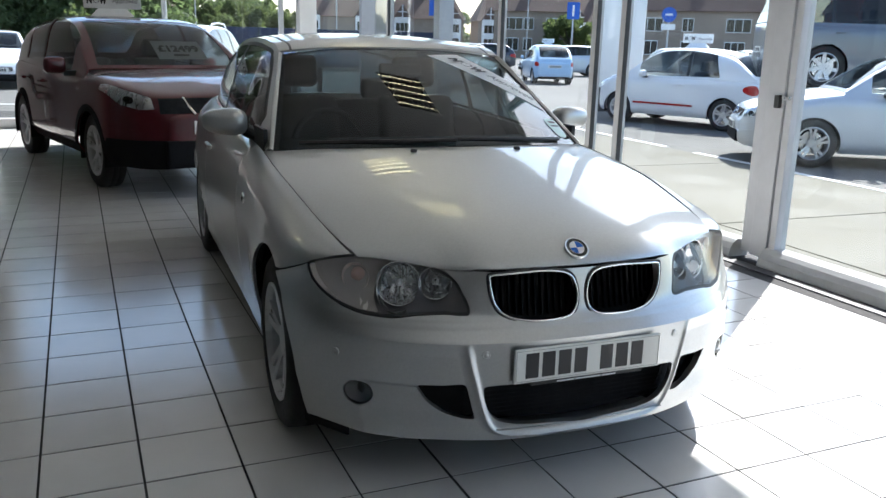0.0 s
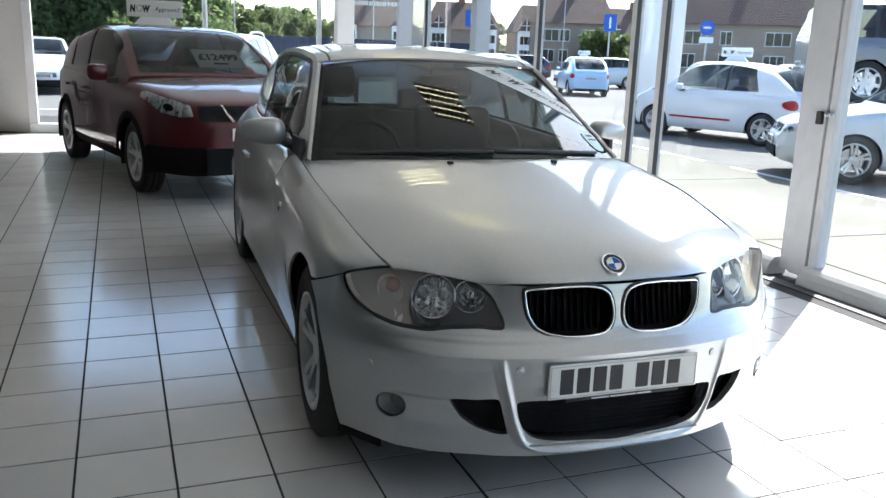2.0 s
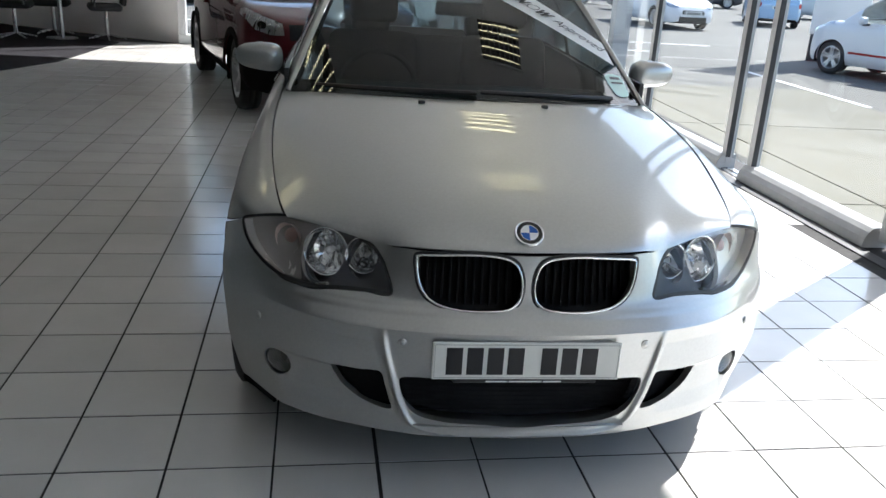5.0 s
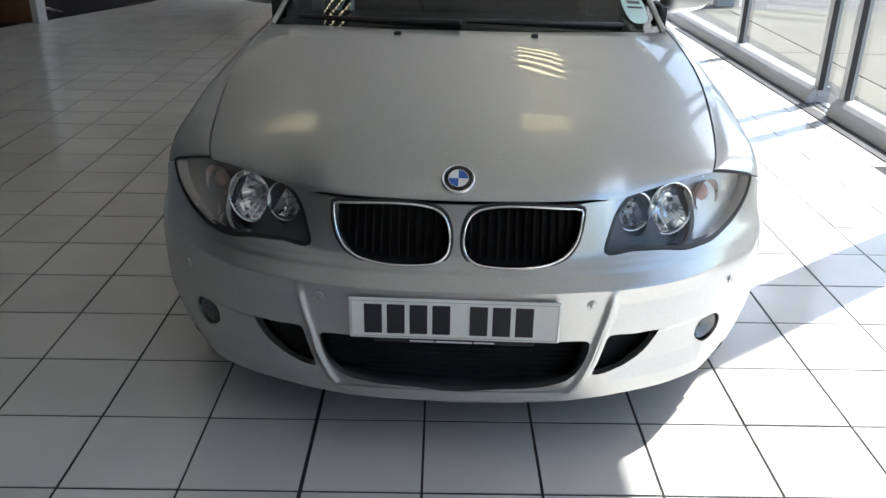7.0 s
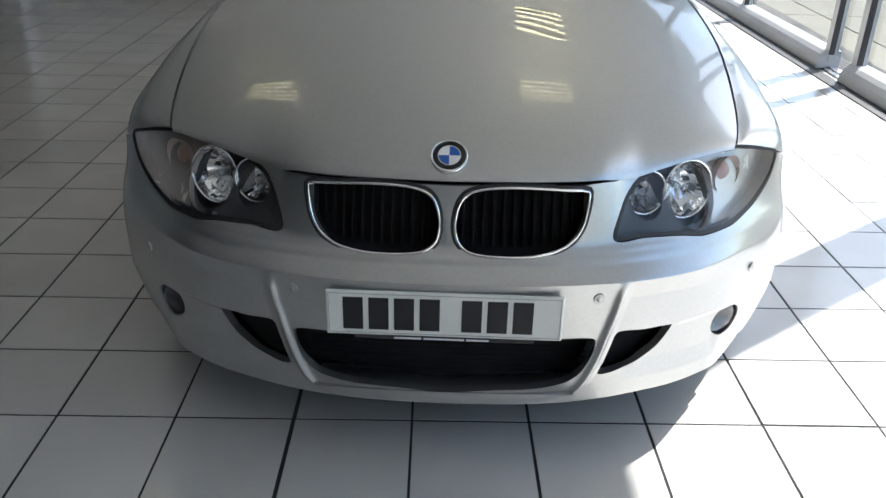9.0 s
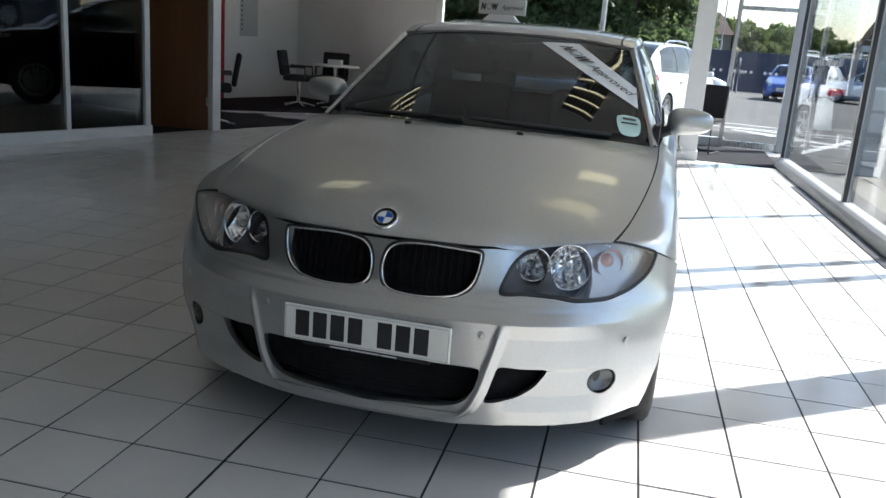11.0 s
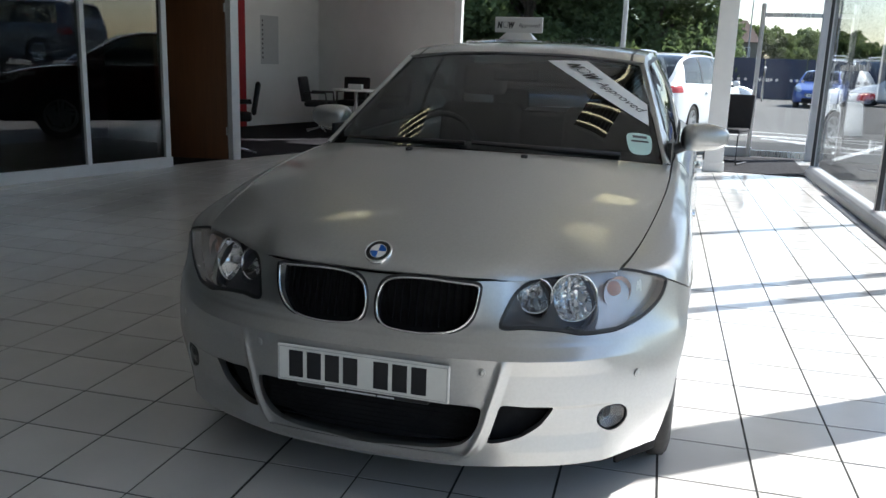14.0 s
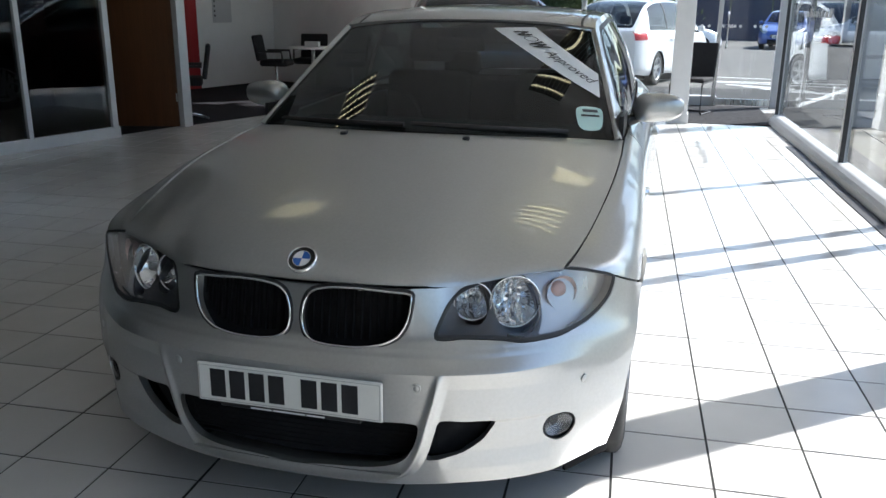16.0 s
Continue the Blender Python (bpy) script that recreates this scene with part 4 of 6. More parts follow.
            bmesh.ops.recalc_face_normals(bm, faces=bm.faces)
            part("slat", bm, SLAT, kid)

# number plate: white plate, border, seven plain bars
np_ob = part("number_plate", rounded(-0.26, 0.26, 0.036, 0.044, 0.368, 0.479, 0.004, 2), PLATE, hero, "white number plate with plain black bars")
bm = bmesh.new()
for x0, x1, z0, z1 in ((-0.254, 0.254, 0.374, 0.3755), (-0.254, 0.254, 0.4715, 0.473), (-0.254, -0.2525, 0.3755, 0.4715), (0.2525, 0.254, 0.3755, 0.4715)):
    bmesh.ops.create_cube(bm, size=1, matrix=Matrix.LocRotScale(((x0 + x1) / 2, 0.0355, (z0 + z1) / 2), None, (x1 - x0, 0.001, z1 - z0)))
part("border", bm, PLATE_EDGE, np_ob)
x = -0.222
for k in range(7):
    w = 0.044
    part("bar", boxes((x, x + w, 0.0352, 0.0362, 0.3835, 0.4635)), PRINT, np_ob)
    x += w + (0.012 if k != 3 else 0.048)
part("holder", rounded(-0.20, 0.20, 0.040, 0.056, 0.355, 0.370, 0.003, 1), CAR_BLACK, np_ob)
part("strapline", boxes((-0.11, -0.05, 0.0385, 0.0395, 0.359, 0.363), (-0.045, 0.045, 0.0385, 0.0395, 0.359, 0.363), (0.05, 0.10, 0.0385, 0.0395, 0.359, 0.363)), PAPER, np_ob)

# bonnet
front_y = curve([(-0.1, 0.1265), (0, 0.126), (0.15, 0.132), (0.25, 0.143), (0.32, 0.160), (0.37, 0.183), (0.42, 0.214), (0.48, 0.247), (0.55, 0.284), (0.66, 0.345)])
front_z = curve([(-0.1, 0.7035), (0, 0.7035), (0.3, 0.7035), (0.36, 0.698), (0.414, 0.694), (0.47, 0.702), (0.55, 0.714), (0.62, 0.720), (0.66, 0.7205)])
rise_mid = curve([(-0.01, -0.02), (0, 0), (0.012, 0.018), (0.045, 0.046), (0.10, 0.072), (0.2, 0.105), (0.35, 0.140), (0.6, 0.187), (0.98, 0.250), (1.3, 0.28)])
rise_edge = curve([(-0.01, -0.01), (0, 0), (0.01, 0.008), (0.05, 0.021), (0.19, 0.0525), (0.52, 0.119), (0.85, 0.161), (1.14, 0.188), (1.4, 0.2)])

_a = lines(0, 1, 60)
plain_y = np.poly1d(np.polyfit(_a ** 2, front_y(0.66 * _a), 2))
plain_z = np.poly1d(np.polyfit(_a ** 2, front_z(0.66 * _a), 1))


def bonnet(s, v):
    a = np.abs(s)
    fy, fz = front_y(0.66 * a), front_z(0.66 * a)
    ry = 1.105 + 0.375 * a ** 2.3
    y = fy + v * (ry - fy)
    x = a * (edge_x(0.347 + v * (1.48 - 0.347)) - 0.001)
    d = y - fy
    w = a ** 2.4
    near_edge = np.exp(-(d / 0.10))          # the lip follows the lamps and grille; behind it the sheet is smooth
    fs, zs = plain_y(a * a), plain_z(a * a)
    d = (y - fs) + (fs - fy) * near_edge
    z = zs + (fz - zs) * near_edge + rise_mid(d) * (1 - w) + rise_edge(d) * w
    return np.stack([np.sign(s + 1e-9) * x, y, z], -1)


vv = np.r_[lines(0, 0.03, 9)[:-1], lines(0.03, 0.12, 14)[:-1], lines(0.12, 1, 50)]
hood = panel("bonnet", chart(bonnet, lines(-1, 1, 121), vv, rim=0.018), SILVER, hero, "silver bonnet")
bn = Vector((0, -0.62, 0.78)).normalized()
bt = Matrix.Translation((0, 0.160, 0.7475)) @ bn.to_track_quat("Z", "Y").to_matrix().to_4x4()
badge = lathe([(-0.008, 0.0405), (0.003, 0.0405), (0.0045, 0.039), (0.0045, 0.036), (0.003, 0.036)], "z", 40)
badge.transform(bt)
badge = part("badge", badge, CHROME, hood, "round badge in black, blue and white", smooth=True)
bm = lathe([(0.003, 0.0365), (0.0035, 0.030), (0.0035, 0.0245)], "z", 40)
bm.transform(bt)
part("badge_ring", bm, GLOSS_BLACK, badge)
for mat, quads in ((BADGE_BLUE, (0, 2)), (PAPER, (1, 3))):
    bm = bmesh.new()
    for q in quads:
        c = bm.verts.new((0, 0, 0.0042))
        arc = [bm.verts.new((0.0235 * math.cos(a), 0.0235 * math.sin(a), 0.0042)) for a in lines(q * math.pi / 2, (q + 1) * math.pi / 2, 10)]
        for a, b in zip(arc, arc[1:]):
            bm.faces.new((c, a, b))
    bm.transform(bt)
    part("badge_quarter", bm, mat, badge)
bm = lathe([(0.0042, 0.0236), (0.0046, 0.0236), (0.0046, 0.0250), (0.0030, 0.0250)], "z", 40)
bm.transform(bt)
part("badge_trim", bm, CHROME, badge)
for sx in (-0.229, 0.229):
    part("washer_jet", rounded(sx - 0.012, sx + 0.012, 1.062, 1.082, 0.934, 0.951, 0.004, 2), CAR_BLACK, hood)

# windscreen and roof
a_pillar = curve([(1.40, 0.748, 0.905), (1.46, 0.738, 0.924), (1.75, 0.667, 1.105), (2.06, 0.582, 1.303), (2.3, 0.583, 1.351), (2.7, 0.585, 1.366), (3.2, 0.578, 1.345), (3.7, 0.556, 1.275), (4.05, 0.53, 1.10), (4.2, 0.50, 0.98)])


def screen(s, v):
    a = np.abs(s)
    b = np.stack([0.722 * s, 1.108 + 0.318 * a ** 2.2, 0.950 - 0.040 * a ** 2], -1)
    t = np.stack([0.560 * s, 2.035 + 0.02 * a ** 2, 1.328 - 0.036 * a ** 2.5], -1)
    k = (4 * v * (1 - v))[:, None] * (1 - 0.5 * a[:, None] ** 2)
    return b + (t - b) * v[:, None] + k * np.array((0, -0.005, 0.013))


def screen_edge(s, v):
    return np.minimum((1 - np.abs(s)) * 0.63, np.minimum(v, 1 - v) * 0.98)


ws = panel("windscreen", chart(screen, lines(-1, 1, 50), lines(0, 1, 30), rim=0.004), SCREEN, hero, "dark tinted windscreen")
ws.visible_shadow = False
panel("screen_surround", chart(screen, lines(-1, 1, 120), lines(0, 1, 90), lambda s, v, p: 0.016 - screen_edge(s, v) + 0.03 * np.clip(0.03 - v, 0, 1), offset=-0.004, rim=0), GLOSS_BLACK, hero)
panel("cowl", chart(lambda s, w: np.stack([s * 0.74, 1.085 + 0.36 * np.abs(s) ** 2.3 + w * 0.07, 0.940 - 0.038 * s ** 2 + 0.004 * w], -1), lines(-1, 1, 40), lines(0, 1, 5), rim=0), CAR_BLACK, hero)
for x0, x1 in ((-0.62, -0.02), (0.0, 0.56)):
    pts = [(x, 1.135 + 0.31 * (abs(x) / 0.712) ** 2.2 + 0.03 * (1 - k / 8), 0.975 - 0.040 * (x / 0.712) ** 2) for k, x in enumerate(lines(x0, x1, 9))]
    part("wiper", tube(pts, 0.009, 6), CAR_BLACK, hero)
roof_mid = curve([(1.9, 1.285), (2.03, 1.334), (2.15, 1.362), (2.35, 1.387), (2.7, 1.404), (3.1, 1.400), (3.5, 1.370), (3.85, 1.305)])


def roof(s, v):
    a = np.abs(s)
    y = 2.04 + 0.025 * a ** 2 + v * (3.80 - 2.04)
    e = a_pillar(y)
    return np.stack([s * e[:, 0], y, e[:, 1] + (roof_mid(y) - e[:, 1]) * (1 - a ** 2.6)], -1)


panel("roof", chart(roof, lines(-1, 1, 50), lines(0, 1, 50), rim=0.01), SILVER, hero)
for sgn in (1, -1):
    side = lambda d: d if sgn > 0 else flipped(d)
    panel("roof_strip", side(chart(roof, lines(0.885, 0.905, 3), lines(0.0, 1, 40), offset=0.0015, rim=0.002)), CAR_BLACK, hero)
    # pillar strip between windscreen and side glass
    panel("pillar", side(chart(lambda w, v: (1 - w)[:, None] * (screen(0 * v + 1, v) + np.array((0.003, 0, 0.002))) + w[:, None] * np.concatenate([a_pillar(1.44 + v * 0.625)[:, :1], (1.44 + v * 0.625)[:, None], a_pillar(1.44 + v * 0.625)[:, 1:]], 1)
                         + (4 * w * (1 - w))[:, None] * np.array((0.006, -0.006, 0.006)), lines(0, 1, 8), lines(0, 1, 30), rim=0.006)), SILVER, hero)

    def house(y, v):
        b = np.stack([edge_x(y) - 0.006, y, edge_z(y) + 0.002], -1)
        e = a_pillar(y)
        t = np.stack([e[:, 0], y, e[:, 1]], -1)
        return b + (t - b) * v[:, None] + (np.sin(np.pi * v) * np.clip((y - 1.45) / 0.5, 0, 1) * 0.022)[:, None] * np.array((1, 0, 0.2))

    def pane(y, v):
        e = a_pillar(y)
        hgt = np.hypot(e[:, 1] - edge_z(y), edge_x(y) - e[:, 0])
        return np.minimum(np.minimum(v * hgt - 0.012, (1 - v) * hgt * np.where(y < 2.1, 0.72, 1) - 0.045), np.minimum(y - 1.70, 3.55 - y - 0.2 * v))

    g = panel("side_window", side(chart(house, lines(1.47, 3.7, 90), lines(0, 1, 40), lambda y, v, p: np.minimum(pane(y, v), np.abs(y - 2.78) - 0.03), rim=0.003)), SIDE_GLASS, hero)
    g.visible_shadow = False
    panel("window_trim", side(chart(house, lines(1.46, 3.75, 120), lines(0, 1, 60), lambda y, v, p: np.minimum(pane(y, v) + 0.022, np.maximum(-pane(y, v) + 0.004, 0.034 - np.abs(y - 2.78))), offset=-0.002, rim=0.004)), CAR_BLACK, hero)
    panel("roof_rail", side(chart(house, lines(1.46, 4.16, 120), lines(0, 1, 50), lambda y, v, p: -pane(y, v) - 0.020, rim=0.005)), SILVER, hero)
    # mirror
    mr = new("door_mirror")
    mr.parent = hero
    mr.location = (sgn * 0.878, 1.775, 1.000)

    def shell(a, b):
        ca, sa, cb, sb = np.cos(a), np.sin(a), np.cos(b), np.sin(b)
        f = lambda w, e: np.sign(w) * np.abs(w) ** e
        x = 0.100 * f(cb, 0.62) * f(ca, 0.7)
        return np.stack([sgn * (x + 0.0), 0.075 * f(cb, 0.9) * f(sa, 0.9) * (0.75 + 0.25 * np.clip(-x / 0.1, -1, 1)), 0.058 * f(sb, 0.72) * (1 - 0.16 * x / 0.1) + 0.004 * x / 0.1], -1)

    panel("shell", chart(shell, lines(0, math.tau, 40), lines(-math.pi / 2, math.pi / 2, 24), lambda a, b, p: 0.045 - p[:, 1], rim=0.008, centre=(0, 0, 0)), SILVER, mr)
    part("mirror_glass", lathe([(0.040, 0.058), (0.042, 0.03), (0.042, 0.001)], "y", 24), CHROME, mr)
    part("mirror_foot", tube([(-sgn * 0.07, 0.02, -0.035), (-sgn * 0.11, 0.0, -0.055), (-sgn * 0.145, -0.02, -0.07)], 0.024, 10), CAR_BLACK, mr)
    part("sail_panel", slab([(sgn * 0.752, 1.50), (sgn * 0.757, 1.72), (sgn * 0.742, 1.72), (sgn * 0.735, 1.50)], 0.90, 0.99), CAR_BLACK, hero)
    # repeater trim on the wing
    part("side_repeater", lathe([(sgn * 0.835, 0.018), (sgn * 0.861, 0.018), (sgn * 0.864, 0.015), (sgn * 0.864, 0.001)], "x", 24, None, (0, 1.39, 0.722)), GLOSS_BLACK, hero, "small dark wing roundel in a chrome rim")
    part("roundel_rim", lathe([(sgn * 0.83, 0.023), (sgn * 0.864, 0.022), (sgn * 0.866, 0.019), (sgn * 0.84, 0.018)], "x", 24, None, (0, 1.39, 0.722)), CHROME, hero, smooth=True)
    wheel(hero, sgn * 0.750, WHEEL_Y[0], WHEEL_Z, sgn)
    wheel(hero, sgn * 0.752, WHEEL_Y[1], WHEEL_Z, sgn)
    for y in WHEEL_Y:
        bm = bmesh.new()
        ring = [[bm.verts.new((sgn * (x or float(half_w(y + 0.36 * math.cos(a))) - 0.03), y + 0.36 * math.cos(a), WHEEL_Z + 0.36 * math.sin(a))) for a in lines(-0.45, math.pi + 0.45, 28)] for x in (0.56, 0)]
        for k in range(27):
            bm.faces.new((ring[0][k], ring[0][k + 1], ring[1][k + 1], ring[1][k]))
        bm.faces.new(ring[0])
        part("arch_liner", bm, LINER, hero)
panel("rear_window", chart(lambda s, v: np.stack([s * (0.552 - 0.03 * v), 3.80 + 0.30 * v - 0.03 * s * s, 1.303 - 0.31 * v - 0.045 * s * s], -1), lines(-1, 1, 20), lines(0, 1, 10), rim=0.004), SIDE_GLASS, hero).visible_shadow = False
tail = panel("tailgate", chart(lambda s, v: np.stack([s * (0.60 - 0.05 * v), 4.235 + 0.03 * (1 - s * s) - 0.12 * v ** 3, 0.20 + 0.78 * v], -1), lines(-1, 1, 24), lines(0, 1, 24), rim=0.01), SILVER, hero)
for sgn in (1, -1):
    part("tail_lamp", rounded(*sorted((sgn * 0.42, sgn * 0.66)), 4.10, 4.25, 0.72, 0.84, 0.03), TAIL, hero)
# tray added to block light and deepen the floor shadow under the bumper
under = nose(lines(-0.98, 0.98, 41), np.full(41, 0.185))
tray = [(p[0] * 0.975, p[1] + 0.028) for p in under]
part("undertray", slab([Vector(q) for q in tray], 0.186, 0.196), LINER, hero, "black undertray behind the bumper")
for sgn in (1, -1):
    edge = nose(lines(0.80, 0.99, 12), np.full(12, 0.19))
    bm = bmesh.new()
    rows_ = [[bm.verts.new((sgn * (p[0] - k[0]), p[1] + k[0] * 0.7, k[1])) for p in edge] for k in ((0.014, 0.19), (0.016, 0.140), (0.024, 0.140), (0.024, 0.19))]
    for r0, r1 in zip(rows_, rows_[1:]):
        for k in range(11):
            bm.faces.new((r0[k], r0[k + 1], r1[k + 1], r1[k]))
    bmesh.ops.recalc_face_normals(bm, faces=bm.faces)
    part("wheel_deflector", bm, LINER, hero)
part("underbody", boxes((-0.56, 0.56, 0.30, 4.1, 0.17, 0.24), (-0.80, 0.80, 1.2, 3.0, 0.18, 0.24), (-0.33, 0.33, 0.30, 0.34, 0.19, 0.60), (-0.7, 0.7, 1.25, 1.32, 0.24, 0.86)), LINER, hero)
# second, lower tray, likewise added to keep light out from under the nose
edge = nose(lines(-0.9, 0.9, 41), np.full(41, 0.172))
part("undertray", slab([(float(p[0]) * 0.975, float(p[1]) + 0.018) for p in edge] + [(0.55, 0.46), (-0.55, 0.46)], 0.166, 0.176), LINER, hero)
# cabin
part("dashboard", rounded(-0.68, 0.68, 1.32, 1.80, 0.66, 0.925, 0.08, 4), DASH, hero)
part("steering_wheel", tube([(-0.36 + 0.18 * math.cos(a), 1.92 + 0.05 * math.sin(a), 0.86 + 0.17 * math.sin(a)) for a in lines(0, math.tau, 29)[:-1]], 0.014, 8, True), DASH, hero)
for sx in (-0.36, 0.36):
    st = part("front_seat", rounded(sx - 0.25, sx + 0.25, 2.05, 2.58, 0.30, 0.52, 0.07), SEAT, hero)
    bm = rounded(-0.24, 0.24, -0.06, 0.06, 0.0, 0.62, 0.06)
    bm.transform(pose(sx, 2.58, 0.46, -16))
    part("backrest", bm, SEAT, st, smooth=True)
    bm = rounded(-0.13, 0.13, -0.05, 0.05, 0.0, 0.18, 0.04)
    bm.transform(pose(sx, 2.77, 1.10, -10))
    part("headrest", bm, SEAT, st, smooth=True)
bench = part("rear_bench", rounded(-0.62, 0.62, 2.95, 3.35, 0.34, 0.55, 0.06), SEAT, hero)
bm = rounded(-0.62, 0.62, -0.06, 0.06, 0.0, 0.52, 0.05)
bm.transform(pose(0, 3.40, 0.48, -18))
part("backrest", bm, SEAT, bench)
for sx in (-0.36, 0.36):
    part("headrest", rounded(sx - 0.12, sx + 0.12, 3.48, 3.56, 0.98, 1.12, 0.035), SEAT, bench)
part("cabin_floor", boxes((-0.7, 0.7, 1.3, 4.1, 0.24, 0.29), (-0.66, 0.66, 3.6, 4.1, 0.29, 0.80)), LINER, hero)
part("rear_view_mirror", rounded(-0.11, 0.11, 1.93, 1.96, 1.20, 1.26, 0.012, 2), DASH, hero)


# ---------------------------------------------------------------- writing on signs and stickers
def lettering(text, height, italic=0.0, heavy=0.0):
    """Flat letters as vertices and faces, left edge at x = 0, standing on y = 0; and their width."""
    cu = bpy.data.curves.new("lettering", "FONT")
    cu.body, cu.size, cu.shear, cu.offset = text, height * 1.37, italic, heavy
    ob = bpy.data.objects.new("lettering", cu)
    scene.collection.objects.link(ob)
    me = bpy.data.meshes.new_from_object(ob.evaluated_get(bpy.context.evaluated_depsgraph_get()))
    vs = [tuple(v.co) for v in me.vertices]
    fs = [tuple(p.vertices) for p in me.polygons]
    bpy.data.objects.remove(ob)
    bpy.data.meshes.remove(me)
    return vs, fs, max(v[0] for v in vs)


HEAVY = {k: lettering(k, 1.0, 0.15, 0.10) for k in "NW"}


def emblem(h):
    """The word NOW: heavy slanted N and W with a thin ring between."""
    bm = bmesh.new()
    for letter, x0, w in (("N", 0.0, 0.98 * h), ("W", 2.12 * h, 1.30 * h)):
        vs, fs, wide = HEAVY[letter]
        tall = max(v[1] for v in vs)
        q = [bm.verts.new((x0 + v[0] / wide * w, v[1] / tall * h, 0)) for v in vs]
        for f in fs:
            bm.faces.new([q[k] for k in f])
    ro = [(1.58 * h + r * math.cos(k * math.tau / 24), 0.5 * h + r * math.sin(k * math.tau / 24)) for r in (0.50 * h, 0.42 * h) for k in range(24)]
    q = [bm.verts.new((x, y, 0)) for x, y in ro]
    for k in range(24):
        bm.faces.new((q[k], q[(k + 1) % 24], q[24 + (k + 1) % 24], q[24 + k]))
    return bm


APPROVED = lettering("Approved", 0.05, 0.18)


def mapped(bm_or_data, place):
    """Moves flat shapes onto a surface by place(x, y)."""
    bm = bmesh.new()
    if isinstance(bm_or_data, tuple):
        vs = [bm.verts.new(v) for v in bm_or_data[0]]
        for f in bm_or_data[1]:
            bm.faces.new([vs[k] for k in f])
    else:
        bm.free()
        bm = bm_or_data
    for v in bm.verts:
        v.co = place(v.co.x, v.co.y)
    return bm


# banner and sticker inside the silver car's windscreen
BAN = np.array([(0.25, 0.918), (0.567, 0.955), (0.985, 0.545), (0.967, 0.33)])
ban = panel("banner", chart(lambda a, b: screen(*((1 - b) * ((1 - a) * BAN[0, k] + a * BAN[3, k]) + b * ((1 - a) * BAN[1, k] + a * BAN[2, k]) for k in (0, 1))), lines(0, 1, 20), lines(0, 1, 5), rim=0, offset=0.003), PAPER, hero, "white diagonal dealer banner with dark lettering")


def on_banner(x, y):
    """x along the banner, y across it, both 0 to 1, in the windscreen's own plane."""
    s0, v0 = (BAN[0] * 0.5 + BAN[1] * 0.5) * (1 - x) + (BAN[3] * 0.5 + BAN[2] * 0.5) * x
    p = Vector(screen(np.array([s0]), np.array([v0]))[0])
    q = Vector(screen(np.array([s0 + 0.02 * 0.72]), np.array([v0 - 0.02]))[0])
    along = (q - p).normalized()
    n = Vector((0.25, -0.5, 0.83)).normalized()
    return p + n * 0.0075 + n.cross(along) * (y - 0.5) * 0.10


part("mark", mapped(emblem(0.5), lambda x, y: on_banner(0.09 + x * 0.20, 0.19 + y * 1.2)), PRINT, ban)
part("lettering", mapped(APPROVED[:2], lambda x, y: on_banner(0.47 + x / APPROVED[2] * 0.49, 0.27 + y * 9.0)), PRINT, ban)
ST = [(0.835, 0.235), (0.960, 0.235), (0.955, 0.11), (0.925, 0.065), (0.86, 0.065), (0.832, 0.11)]
stk = panel("sticker", chart(screen, lines(0.8, 0.99, 40), lines(0.03, 0.26, 40), lambda s, v, p: -outside(np.stack([s, v], -1), closed_spline(ST, 4)), rim=0, offset=0.003), STICKER, hero, "pale green window sticker")
panel("sticker_band", chart(screen, lines(0.85, 0.945, 8), lines(0.165, 0.18, 3), rim=0, offset=0.005), PRINT, stk)
panel("sticker_head", chart(screen, lines(0.86, 0.94, 8), lines(0.20, 0.222, 3), rim=0, offset=0.005), BEZEL, stk)


def roof_sign(x, y, z, turn, scale=1.0):
    """A magnetic roof board: a sloping foot and an upright face, lettered on both sides."""
    s = empty("roof_sign", pose(x, y, z, 0, 0, turn) @ Matrix.Scale(scale, 4), label="white dealer roof board with dark lettering", category="sign", group="roof signs")
    bm = bmesh.new()
    lo = [bm.verts.new((sx * 0.24, sy * 0.10, 0)) for sx, sy in ((-1, -1), (1, -1), (1, 1), (-1, 1))]
    hi = [bm.verts.new((sx * 0.15, sy * 0.035, 0.10)) for sx, sy in ((-1, -1), (1, -1), (1, 1), (-1, 1))]
    for k in range(4):
        bm.faces.new((lo[k], lo[(k + 1) % 4], hi[(k + 1) % 4], hi[k]))
    bm.faces.new(hi)
    bm.faces.new(lo[::-1])
    part("foot", bm, WHITE_PAINT, s)
    part("board", boxes((-0.30, 0.30, -0.02, 0.02, 0.10, 0.285), bevel=0.008), WHITE_PAINT, s)
    for turned in (1, -1):
        part("mark", mapped(emblem(0.075), lambda a, b: Vector((turned * (-0.265 + a * 0.85), -turned * 0.0215, 0.155 + b))), PRINT, s)
        part("lettering", mapped(APPROVED[:2], lambda a, b: Vector((turned * (0.0 + a / APPROVED[2] * 0.27), -turned * 0.0215, 0.165 + b * 1.05))), PRINT, s)
    return s


# ---------------------------------------------------------------- other cars
def paint(name, colour, metal=0.3):
    return material(name, colour, 0.4, metal, scale=700, vary=0.06, coat=0.9)


